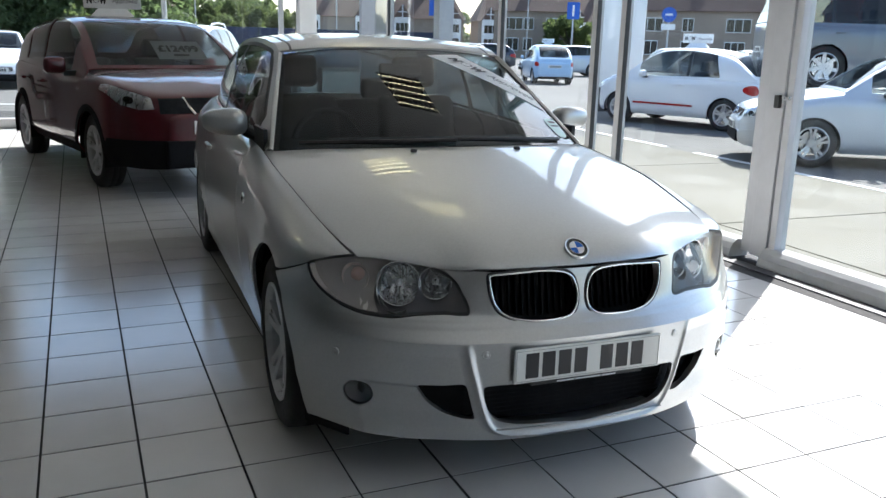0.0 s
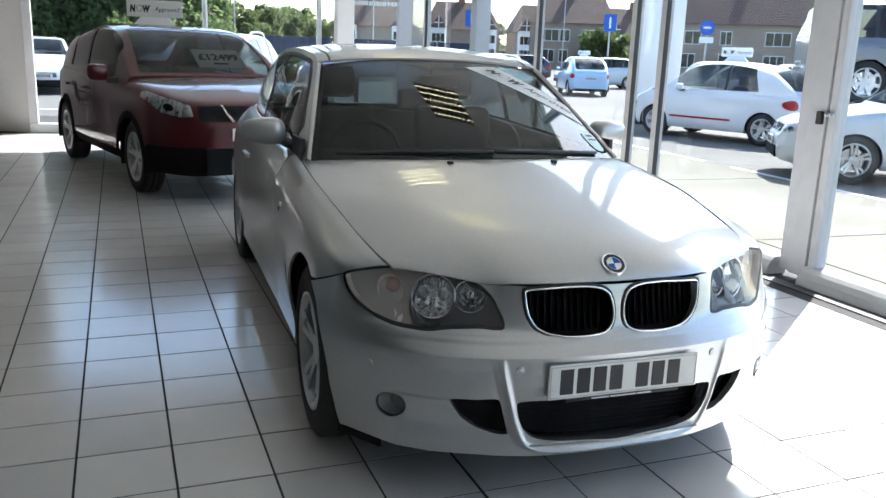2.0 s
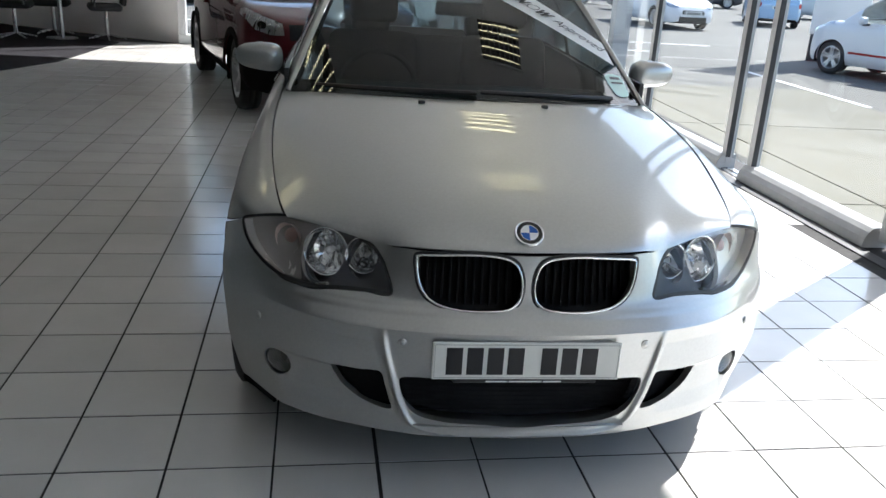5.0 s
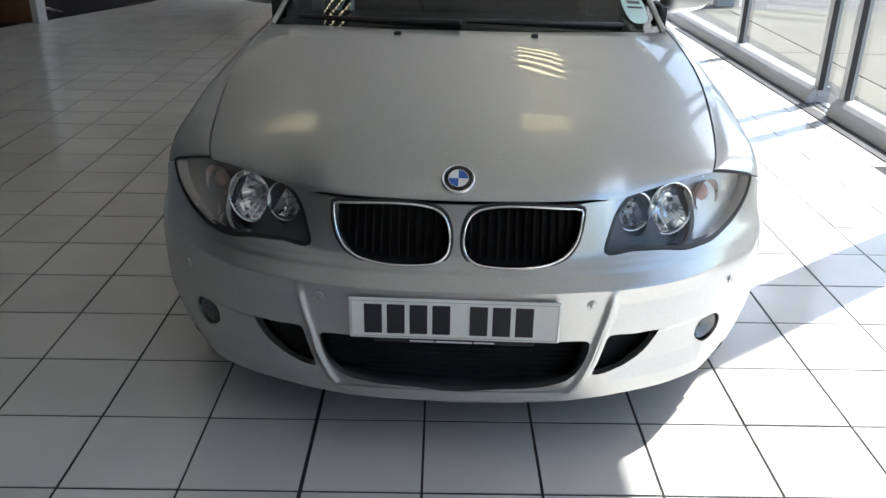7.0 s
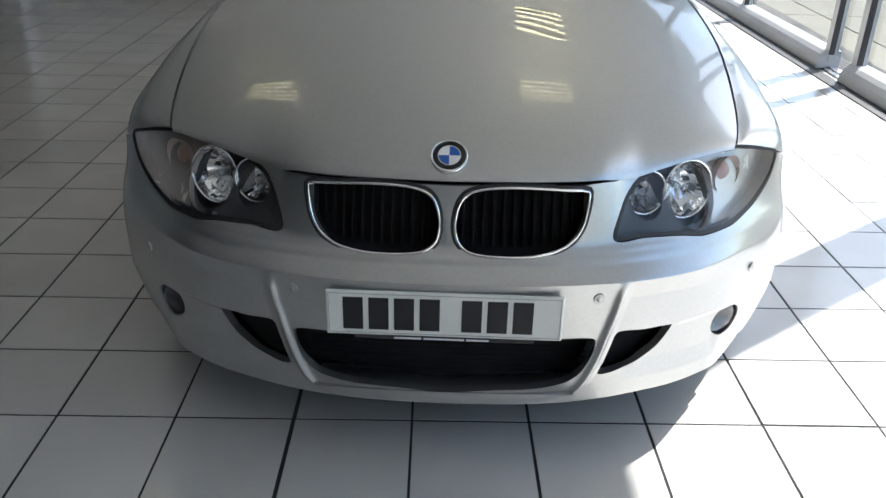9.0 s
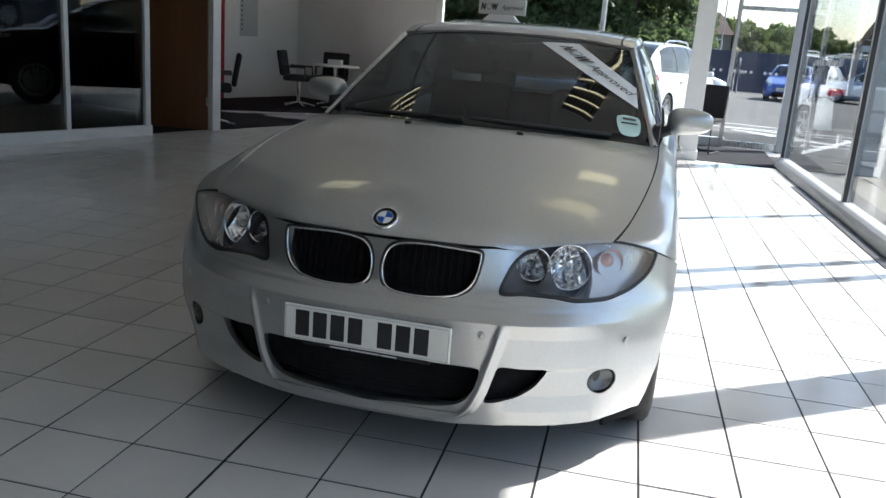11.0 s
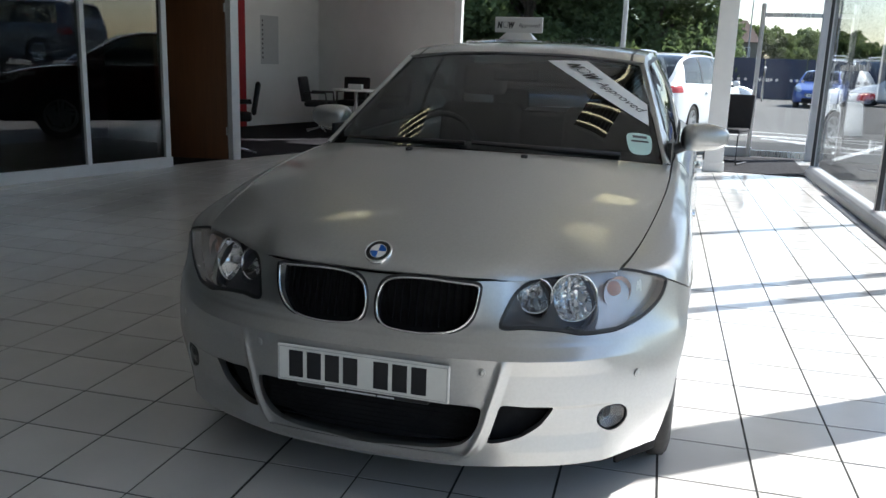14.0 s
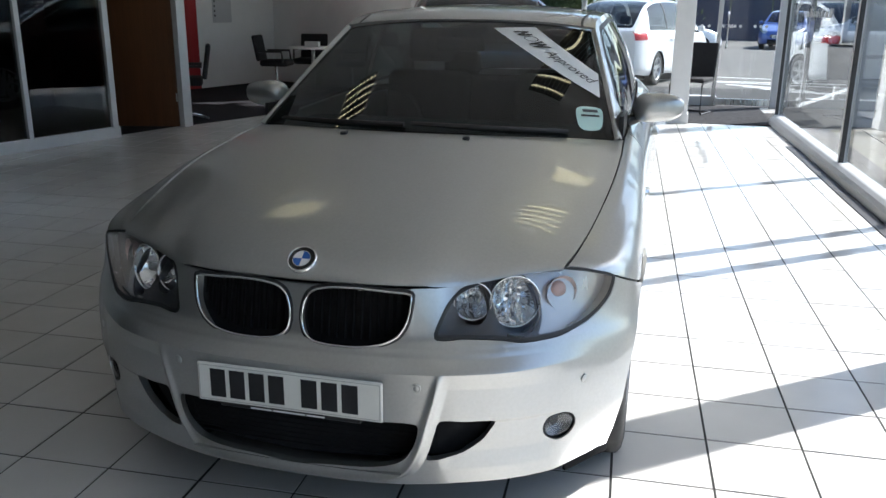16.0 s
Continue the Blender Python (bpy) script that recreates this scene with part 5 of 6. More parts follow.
def section(points, v):
    """Catmull-Rom over stacked control points (k, n, 2), at v in 0..1."""
    c = np.concatenate([2 * points[:1] - points[1:2], points, 2 * points[-1:] - points[-2:-1]], 0)
    n = len(points) - 1
    q = np.clip(v, 0, 1) * n
    i = np.minimum(q.astype(int), n - 1)
    t = (q - i)[:, None]
    r = np.arange(len(v))
    a, b, d, e = c[i, r], c[i + 1, r], c[i + 2, r], c[i + 3, r]
    return 0.5 * (2 * b + (d - a) * t + (2 * a - 5 * b + 4 * d - e) * t ** 2 + (-a + 3 * b - 3 * d + e) * t ** 3)


def car_body(label, m, mat, L=4.2, W=0.88, H=1.49, base=2.58, over=0.87, r=0.315, hood=(0.72, 0.97), belt=(0.95, 1.02), cowl=1.2, roof0=1.95, roof1=3.6, tail=4.1,
             doors=2, rails=False, cladding=False, stripe=None, detail=1, spokes=10, lamp=(0.26, 0.13), glass=None, face=None, win_end=0.30, win_start=0.30, pillar=1.38, mirror=(0.42, 0.15, 0.13), rear=(0.98, 0.94, 0.84), fall=0.5, tail_lamp=(0.12, 0.10, 0.19), name="car", group="parked cars"):
    """A whole road car, nose at the origin, running back along +y."""
    car = empty(name, m, label=label, category="car", group=group)
    wy = (over, over + base)
    belt_z = curve([(-0.2, belt[0]), (cowl, belt[0]), ((cowl + tail) / 2, (belt[0] + belt[1]) / 2), (tail, belt[1]), (L + 0.3, belt[1])])
    top_z = curve([(-0.1, hood[0] - 0.26), (0.0, hood[0] - 0.16), (0.05, hood[0] - 0.06), (0.12, hood[0]), (0.35, hood[0] + 0.07), (cowl * 0.6, (hood[0] + hood[1]) / 2 + 0.05), (cowl + 0.05, hood[1] + 0.02), (cowl + 0.5, hood[1] + 0.02), (tail - 0.2, belt[1] + 0.01), (tail + 0.05, belt[1]), (L, belt[1] - 0.12), (L + 0.2, belt[1] - 0.3)])
    half = curve([(-0.1, W * 0.40), (0.0, W * 0.56), (0.06, W * 0.69), (0.15, W * 0.80), (0.32, W * 0.91), (0.65, W * 0.985), (L * 0.5, W), (L - 0.6, W * rear[0]), (L - 0.25, W * rear[1]), (L - 0.06, W * rear[2]), (L + 0.1, W * 0.7)])
    up = 0.07 if cladding else 0.0
    bottom = curve([(-0.1, 0.30), (0.0, 0.26), (0.15, 0.22 + up / 2), (over, 0.20 + up), (over + base, 0.21 + up), (L - 0.1, 0.26 + up), (L + 0.1, 0.36 + up)])
    arch_r = r + 0.022

    def arch(p):
        return np.minimum(*(np.hypot(p[:, 1] - y, p[:, 2] - r) - arch_r for y in wy))

    def lower(y, v):
        w, b, t, z0 = half(y), belt_z(y), top_z(y), bottom(y)
        b = np.minimum(b, t - 0.03)
        k = np.stack
        pts = np.stack([k([w - 0.06, z0], -1), k([w - 0.015, z0 + 0.08], -1), k([w, 0.42 + 0 * y], -1), k([w - 0.002, b * 0.66], -1), k([w - 0.015, b - 0.12], -1), k([w * 0.93, b - 0.02], -1), k([w * 0.80, (b + t) / 2 + 0.005], -1), k([w * 0.4, t - 0.006], -1), k([0 * w, t], -1)], 0)
        xz = section(pts, v)
        return np.stack([xz[:, 0], y, xz[:, 1]], -1)

    roof_z = curve([(cowl - 0.1, hood[1] - 0.05), (cowl, hood[1] + 0.02), ((cowl + roof0) / 2, (hood[1] + H) / 2 + 0.04), (roof0, H - 0.045), ((roof0 + roof1) / 2, H), (roof1, H - 0.05), ((roof1 + tail) / 2 + 0.06, belt[1] + (H - belt[1]) * fall), (tail + 0.05, belt[1]), (tail + 0.2, belt[1] - 0.1)])

    def upper(y, v):
        w, b, t = half(y), belt_z(y) - 0.03, roof_z(y)
        h = np.maximum(t - b, 0.01)
        hr = w * 0.90 - 0.26 * h * (W / 0.88)
        k = np.stack
        pts = np.stack([k([w * 0.945, b], -1), k([w * 0.93 - 0.06 * h, b + 0.3 * h], -1), k([hr + 0.10 * h + 0.02, b + 0.70 * h], -1), k([hr, b + 0.90 * h], -1), k([hr * 0.80, b + 0.975 * h], -1), k([hr * 0.4, b + 0.998 * h], -1), k([0 * w, t], -1)], 0)
        xz = section(pts, v)
        return np.stack([xz[:, 0], y, xz[:, 1]], -1)

    n = 1 if detail else 0.6
    ny, nv = int(110 * n), int(36 * n)
    yy = lines(0.0, L, ny)
    cuts = [cowl + 0.32, cowl + pillar] + ([cowl + 2.30] if doors > 1 else [])
    gap = lambda p: np.min([np.abs(p[:, 1] - c - 0.04 * np.clip((0.6 - p[:, 2]) / 0.4, 0, 1)) for c in cuts], 0) - 0.004
    tops = lambda p: p[:, 2] - belt_z(p[:, 1]) + 0.10
    shell = chart(lower, yy, lines(0, 1, nv), lambda y, v, p: np.minimum(arch(p), np.maximum(gap(p), np.maximum(tops(p), 0.30 - p[:, 2]))), rim=0.01, centre=(0, L / 2, 0.5))
    body = panel("body", shell, mat, car, mirror=True)
    if cladding:
        panel("cladding", chart(lower, lines(0.0, L - 0.25, ny), lines(0, 0.66, 34), lambda y, v, p: np.minimum(np.hypot(np.minimum(np.abs(p[:, 1] - wy[0]), np.abs(p[:, 1] - wy[1])), p[:, 2] - r) - arch_r + 0.002, np.maximum(0.37 + 0.13 * np.clip((0.55 - p[:, 1]) / 0.1, 0, 1) - p[:, 2], 0.06 - np.abs(np.hypot(np.minimum(np.abs(p[:, 1] - wy[0]), np.abs(p[:, 1] - wy[1])), p[:, 2] - r) - arch_r))), offset=0.006, rim=0.006, centre=(0, L / 2, 0.5)), CLADDING, car, mirror=True)
    if stripe:
        panel("side_stripe", chart(lower, lines(wy[0] + arch_r + 0.05, wy[1] - arch_r - 0.3, 20), lines(0, 0.6, 60), lambda y, v, p: 0.02 - np.abs(p[:, 2] - 0.42), offset=0.003, rim=0, centre=(0, L / 2, 0.5)), stripe, car, mirror=True)

    def win_side(y, v, p):
        h = roof_z(p[:, 1]) - belt_z(p[:, 1])
        a = np.minimum(p[:, 2] - belt_z(p[:, 1]) - 0.02, (0.50 - v) * 1.2 * h)
        ends = np.minimum(p[:, 1] - (cowl + win_start), (tail - win_end) - p[:, 1] - 0.35 * (p[:, 2] - belt[1]))
        return np.minimum(np.minimum(a, ends), h - 0.14)

    pil = lambda p: np.min([np.abs(p[:, 1] - c) - 0.028 for c in cuts[1:]], 0)
    top_v = lambda v: (v - 0.60) * 0.9
    win_front = lambda y, v, p: np.minimum(top_v(v), np.minimum(p[:, 1] - cowl - 0.04, roof0 - 0.02 - p[:, 1]))
    win_back = lambda y, v, p: np.minimum(top_v(v), np.minimum(p[:, 1] - roof1 - 0.05, tail - 0.02 - p[:, 1]))
    uy, uv = lines(cowl, tail + 0.04, int(100 * n)), lines(0, 1, int(44 * n))
    allw = lambda y, v, p: np.maximum(np.maximum(np.minimum(win_side(y, v, p), pil(p)), win_front(y, v, p)), win_back(y, v, p))
    panel("roof", chart(upper, uy, uv, lambda y, v, p: -allw(y, v, p), rim=0.012, centre=(0, L / 2, 0.8)), mat, car, mirror=True)
    g = glass or TINTED
    for nm, fn in (("windscreen", win_front), ("rear_window", win_back)):
        panel(nm, chart(upper, uy, uv, fn, rim=0, offset=-0.003, centre=(0, L / 2, 0.8)), g, car, mirror=True).visible_shadow = False
    for sgn in (1, -1):
        data = chart(upper, uy, uv, lambda y, v, p: np.minimum(win_side(y, v, p), pil(p)), rim=0, offset=-0.003, centre=(0, L / 2, 0.8))
        for c in cuts[1:]:
            strip = chart(upper, lines(c - 0.06, c + 0.06, 13), uv, lambda y, v, p: np.minimum(win_side(y, v, p), 0.028 - np.abs(p[:, 1] - c)), rim=0.003, offset=0.004, centre=(0, L / 2, 0.8))
            if len(strip[0]):
                panel("pillar_trim", strip if sgn > 0 else flipped(strip), CAR_BLACK, car)
        panel("side_window", data if sgn > 0 else flipped(data), g, car).visible_shadow = False
        for y in wy:
            wheel(car, sgn * (W - 0.14), y, r, sgn, r, 0.20, r * 0.66, spokes)
            bm = bmesh.new()
            ring = [[bm.verts.new((sgn * x, y + (arch_r + 0.01) * math.cos(a), r + (arch_r + 0.01) * math.sin(a))) for a in lines(-0.3, math.pi + 0.3, 18)] for x in (W - 0.36, W - 0.02)]
            for k in range(17):
                bm.faces.new((ring[0][k], ring[0][k + 1], ring[1][k + 1], ring[1][k]))
            bm.faces.new(ring[0])
            part("arch_liner", bm, LINER, car)
        # lamps lie on the body's own surface
        lz, lw = hood[0] - 0.06, lamp[0]
        spot = (lambda y, v, p: -outside(p[:, ::2], face["lamp"])) if face else (lambda y, v, p: 1 - np.hypot((p[:, 0] - W * 0.66 - 0.25 * y) / lw * 2, (p[:, 2] - lz - 0.08 * y / 0.3) / lamp[1] * 2))
        hl = chart(lower, lines(0.0, 0.62, 60), lines(0.2, 1, 90), spot, rim=0, offset=0.006, centre=(0, L / 2, 0.5))
        if len(hl[1]):
            h_ob = panel("headlight", hl if sgn > 0 else flipped(hl), LENS, car)
            hb = chart(lower, lines(0.0, 0.62, 60), lines(0.2, 1, 90), spot, rim=0, offset=0.003, centre=(0, L / 2, 0.5))
            panel("reflector", hb if sgn > 0 else flipped(hb), STEEL, h_ob)
            if face:
                fx, fz = face["lamp"].mean(0)
                eye_ = chart(lower, lines(0.0, 0.62, 60), lines(0.2, 1, 90), lambda y, v, p: 0.030 - np.hypot(p[:, 0] - fx, p[:, 2] - fz + 0.02), rim=0, offset=0.010, centre=(0, L / 2, 0.5))
                if len(eye_[1]):
                    panel("projector", eye_ if sgn > 0 else flipped(eye_), GLOSS_BLACK, h_ob)
        tl = chart(lower, lines(L - 0.34, L, 30), lines(0.2, 1, 80), lambda y, v, p: 1 - np.hypot((p[:, 0] - W * 0.84) / tail_lamp[0], (p[:, 2] - belt[1] + tail_lamp[2]) / tail_lamp[1]), rim=0, offset=0.005, centre=(0, L / 2, 0.5))
        if len(tl[1]):
            panel("tail_lamp", tl if sgn > 0 else flipped(tl), TAIL, car)
        mir = part("door_mirror", rounded(*sorted((sgn * (W + 0.02), sgn * (W + 0.02 + mirror[1]))), cowl + mirror[0], cowl + mirror[0] + 0.13, belt[0], belt[0] + mirror[2], 0.045), mat, car, smooth=True)
        part("mirror_foot", rounded(*sorted((sgn * (W - 0.08), sgn * (W + 0.05))), cowl + mirror[0] + 0.02, cowl + mirror[0] + 0.10, belt[0] - 0.02, belt[0] + 0.03, 0.012, 2), CAR_BLACK, mir)
        for c in cuts[1:]:
            part("door_handle", rounded(*sorted((sgn * (W - 0.03), sgn * (W + 0.02))), c - 0.22, c - 0.05, belt[0] - 0.13, belt[0] - 0.10, 0.01, 1), mat, body)
        if rails:
            part("roof_rail", tube([(sgn * W * 0.66, roof0 + 0.15, H - 0.06), (sgn * W * 0.67, roof0 + 0.35, H + 0.03), (sgn * W * 0.67, (roof0 + roof1) / 2, H + 0.045), (sgn * W * 0.67, roof1 - 0.25, H + 0.02), (sgn * W * 0.66, roof1 - 0.05, H - 0.06)], 0.018, 8), STEEL, car)
    # nose and tail faces
    for nm, y0, sg in (("front_panel", 0.0, -1), ("rear_panel", L, 1)):
        rim_pts = [lower(np.array([y0]), np.array([q]))[0] for q in lines(0, 1, 24)]
        pts = [(p[0], p[1], p[2]) for p in rim_pts] + [(-p[0], p[1], p[2]) for p in rim_pts[-2::-1]]
        cz = sum(p[2] for p in pts) / len(pts)
        bm = bmesh.new()
        outer = [bm.verts.new(p) for p in pts]
        k = len(pts)
        for f in (0.96, 0.88, 0.74, 0.5, 0.25):
            inner = [bm.verts.new((p[0] * f, y0 + sg * 0.036 * (1 - f ** 4) ** 0.5, cz + (p[2] - cz) * f)) for p in pts]
            for i in range(k):
                bm.faces.new((outer[i], outer[(i + 1) % k], inner[(i + 1) % k], inner[i]))
            outer = inner
        bm.faces.new(outer)
        bmesh.ops.recalc_face_normals(bm, faces=bm.faces)
        part(nm, bm, mat, car, smooth=True)
    if face:
        g0, z0, z1 = face["grille"]
        open_ = lambda y, v, p: np.minimum(np.minimum(p[:, 2] - z0, z1 - p[:, 2]), g0 - p[:, 0])
        gr = panel("grille", chart(lower, lines(0.0, 0.2, 40), lines(0.2, 1, 110), open_, rim=0, offset=0.006, centre=(0, L / 2, 0.5)), LINER, car, mirror=True)
        for sx in (-1, 1):
            part("grille_blade", tube([(sx * 0.30, 0.085, z1 + 0.005), (sx * 0.27, 0.035, (z0 + z1) / 2), (sx * 0.23, -0.012, z0 - 0.005)], 0.014, 8), CHROME, gr)
        em = part("emblem", lathe([(0.0, 0.072), (-0.012, 0.070), (-0.014, 0.056), (0.0, 0.053)], "y", 28), CHROME, gr)
        em.location = (0, 0.022, (z0 + z1) / 2 + 0.01)
        part("emblem_bar", boxes((-0.09, 0.09, 0.0, 0.016, (z0 + z1) / 2 - 0.004, (z0 + z1) / 2 + 0.024), bevel=0.004), CHROME, gr)
    else:
        gr = part("grille", rounded(-W * 0.40, W * 0.40, -0.048, 0.02, hood[0] - 0.26, hood[0] - 0.14, 0.02, 2), GLOSS_BLACK, car)
    for k in range(0 if face else 3):
        part("grille_bar", boxes((-W * 0.38, W * 0.38, -0.054, -0.047, hood[0] - 0.235 + 0.035 * k, hood[0] - 0.225 + 0.035 * k)), ALLOY, gr)
    part("lower_grille", rounded(-W * (0.57 if cladding else 0.5), W * (0.57 if cladding else 0.5), -0.040, 0.02, 0.26, 0.50 if cladding else 0.42 if face else 0.40, 0.02, 2), CLADDING, car)
    for y0, y1, z in ((-0.058, -0.048, face["plate"] if face else 0.44), (L + 0.034, L + 0.046, 0.62)):
        pl = part("number_plate", boxes((-0.26, 0.26, y0, y1, z, z + 0.11), bevel=0.003), PLATE, car)
        part("bar", boxes(*[(-0.215 + 0.062 * k, -0.172 + 0.062 * k, y0 - 0.001 if y0 < 1 else y1, y0 if y0 < 1 else y1 + 0.001, z + 0.02, z + 0.09) for k in range(7)]), PRINT, pl)
    part("underbody", boxes((-W * 0.62, W * 0.62, 0.2, L - 0.2, 0.19 + up * 1.6, 0.26 + up * 1.6)), LINER, car)
    # cabin
    part("dashboard", rounded(-W * 0.75, W * 0.75, cowl + 0.12, cowl + 0.55, hood[1] - 0.28, hood[1] - 0.03, 0.05, 2), DASH, car)
    for sx in (-0.36, 0.36):
        st = part("front_seat", rounded(sx - 0.24, sx + 0.24, cowl + 0.95, cowl + 1.45, 0.35, 0.6, 0.06, 2), SEAT, car)
        part("backrest", rounded(sx - 0.23, sx + 0.23, cowl + 1.40, cowl + 1.54, 0.5, belt[0] + 0.12, 0.05, 2), SEAT, st)
        part("headrest", rounded(sx - 0.12, sx + 0.12, cowl + 1.46, cowl + 1.55, belt[0] + 0.14, belt[0] + 0.32, 0.035, 2), SEAT, st)
    part("rear_bench", rounded(-W * 0.7, W * 0.7, cowl + 2.2, cowl + 2.36, 0.4, belt[0] + 0.06, 0.05, 2), SEAT, car)
    return car


def park(hub, d, side, W, along, z=None):
    """The pose of a car that heads along d, with the wheel at (side * (W - 0.03), along) of its own plan standing at hub."""
    d = Vector(d).normalized()
    ey = -d
    ex = Vector((ey.y, -ey.x))
    o = Vector(hub[:2]) - ex * side * (W - 0.03) - ey * along
    return heading(o.x, o.y, GZ if z is None else z, ey.x, ey.y)


RED = material("deep red metallic paint", (0.062, 0.002, 0.005), 0.45, 0.3, scale=700, vary=0.08, coat=1.0, spec=0.3)
TINTED = glass_material("dark tinted car glass", (0.27, 0.30, 0.31), 1.5)
WHITE_CAR = paint("white car paint", (0.72, 0.73, 0.74), 0.0)
BLUE_CAR = paint("pale blue car paint", (0.36, 0.52, 0.70), 0.0)
DEEP_BLUE = paint("bright blue car paint", (0.02, 0.07, 0.30), 0.2)
GREY_CAR = paint("grey metallic car paint", (0.14, 0.15, 0.168), 0.4)
LIGHT_SILVER = paint("light silver car paint", (0.52, 0.55, 0.58), 0.4)
DARK_CAR = paint("dark blue car paint", (0.02, 0.025, 0.04), 0.2)

RM = pose(-0.48, 5.46, 0, 0, 0, 17.2)
car_body("dark red crossover with a white price card in the windscreen", RM, RED, 4.31, 0.87, 1.55, 2.63, 0.90, 0.335, (0.88, 1.04), (1.0, 1.09), 1.08, 1.90, 3.2, 4.16, cladding=True, lamp=(0.30, 0.15), win_end=0.72, win_start=0.42, pillar=1.50, mirror=(0.24, 0.19, 0.15), rear=(0.93, 0.86, 0.70), fall=0.68, group="showroom cars",
         face={"lamp": np.array([(0.56, 0.76), (0.66, 0.755), (0.76, 0.785), (0.815, 0.86), (0.845, 0.93), (0.79, 0.945), (0.70, 0.90), (0.57, 0.85)]), "grille": (0.52, 0.72, 0.845), "plate": 0.555})
tip = RM @ Vector((0, 2.75, 1.535))
roof_sign(tip.x, tip.y, tip.z, -4, 0.98)
card = empty("price_card", RM @ pose(0.28, 1.62, 1.22, 90 - 58, 0, 0), label="white price card behind the red car's windscreen", category="sign")
part("card", boxes((-0.25, 0.25, -0.16, 0.16, -0.002, 0.002)), PAPER, card)
PRICE = lettering("£12499", 0.11, 0.0, 0.006)
part("lettering", mapped(PRICE[:2], lambda a, b: Vector((-0.215 + a / PRICE[2] * 0.43, -0.03 + b, 0.004))), PRINT, card)
part("bar", boxes((-0.08, 0.08, -0.11, -0.08, 0.002, 0.004)), PRINT, card)

FM = park((9.05, 10.42), (-0.38, 0.925), 1, 0.81, 0.68 + 2.3)
car_body("small white hatchback with a red side stripe", FM, WHITE_CAR, 3.55, 0.81, 1.49, 2.30, 0.68, 0.295, (0.80, 0.96), (0.92, 0.95), 0.80, 1.50, 2.55, 3.46, doors=1, stripe=TAIL, spokes=10, lamp=(0.14, 0.16), win_end=0.62, fall=0.66, tail_lamp=(0.07, 0.09, 0.19))
tip = FM @ Vector((0, 1.9, 1.485))
roof_sign(tip.x, tip.y, tip.z, -45, 0.95)
car_body("pale silver hatchback parked on the forecourt", park((7.04, 6.22), (-0.83, 0.55), 1, 0.88, 0.87), LIGHT_SILVER, spokes=10, hood=(0.74, 0.97),
         face={"lamp": np.array([(0.46, 0.62), (0.62, 0.60), (0.74, 0.66), (0.80, 0.76), (0.70, 0.75), (0.46, 0.69)]), "grille": (0.44, 0.60, 0.69), "plate": 0.42})
SM = park((10.75, 9.86), (0.853, -0.521), -1, 0.95, 0.85 + 2.89, 0.72)
car_body("tall grey off-road vehicle standing on a ramp", SM, GREY_CAR, 4.72, 0.95, 1.82, 2.89, 0.85, 0.385, (1.02, 1.17), (1.12, 1.16), 1.35, 1.85, 4.45, 4.68, cladding=False, spokes=7, lamp=(0.26, 0.2))
rp = empty("display_ramp", SM @ pose(0, 0, -0.72), label="steel display ramp under the off-road vehicle", category="ramp")
for sx in (-0.8, 0.8):
    part("track", boxes((sx - 0.22, sx + 0.22, 0.1, 4.7, 0.64, 0.72), bevel=0.01), DARK_METAL, rp)
    for y in (0.4, 2.4, 4.3):
        part("leg", boxes((sx - 0.06, sx + 0.06, y - 0.06, y + 0.06, GZ, 0.66), bevel=0.005), DARK_METAL, rp)
BM_ = park((15.3, 26.9), (0.30, 0.95), -1, 0.81, 0.68 + 2.3)
car_body("small pale blue hatchback seen from behind", BM_, BLUE_CAR, 3.55, 0.81, 1.49, 2.30, 0.68, 0.295, (0.80, 0.96), (0.92, 0.95), 0.78, 1.45, 2.70, 3.46, doors=1, detail=0, lamp=(0.2, 0.2), win_end=0.62, fall=0.62, tail_lamp=(0.07, 0.09, 0.19))
tip = BM_ @ Vector((0, 1.9, 1.485))
roof_sign(tip.x, tip.y, tip.z, -20, 0.8)
MM = park((0.80, 15.9), (0.31, 0.951), -1, 0.94, 0.95 + 2.85)
car_body("white people carrier with silver roof rails", MM, WHITE_CAR, 4.78, 0.94, 1.70, 2.85, 0.95, 0.33, (0.80, 1.08), (1.02, 1.08), 0.95, 1.85, 3.70, 4.72, rails=True, win_end=0.45, lamp=(0.3, 0.15), rear=(0.96, 0.92, 0.84), fall=0.62, tail_lamp=(0.24, 0.085, 0.09))
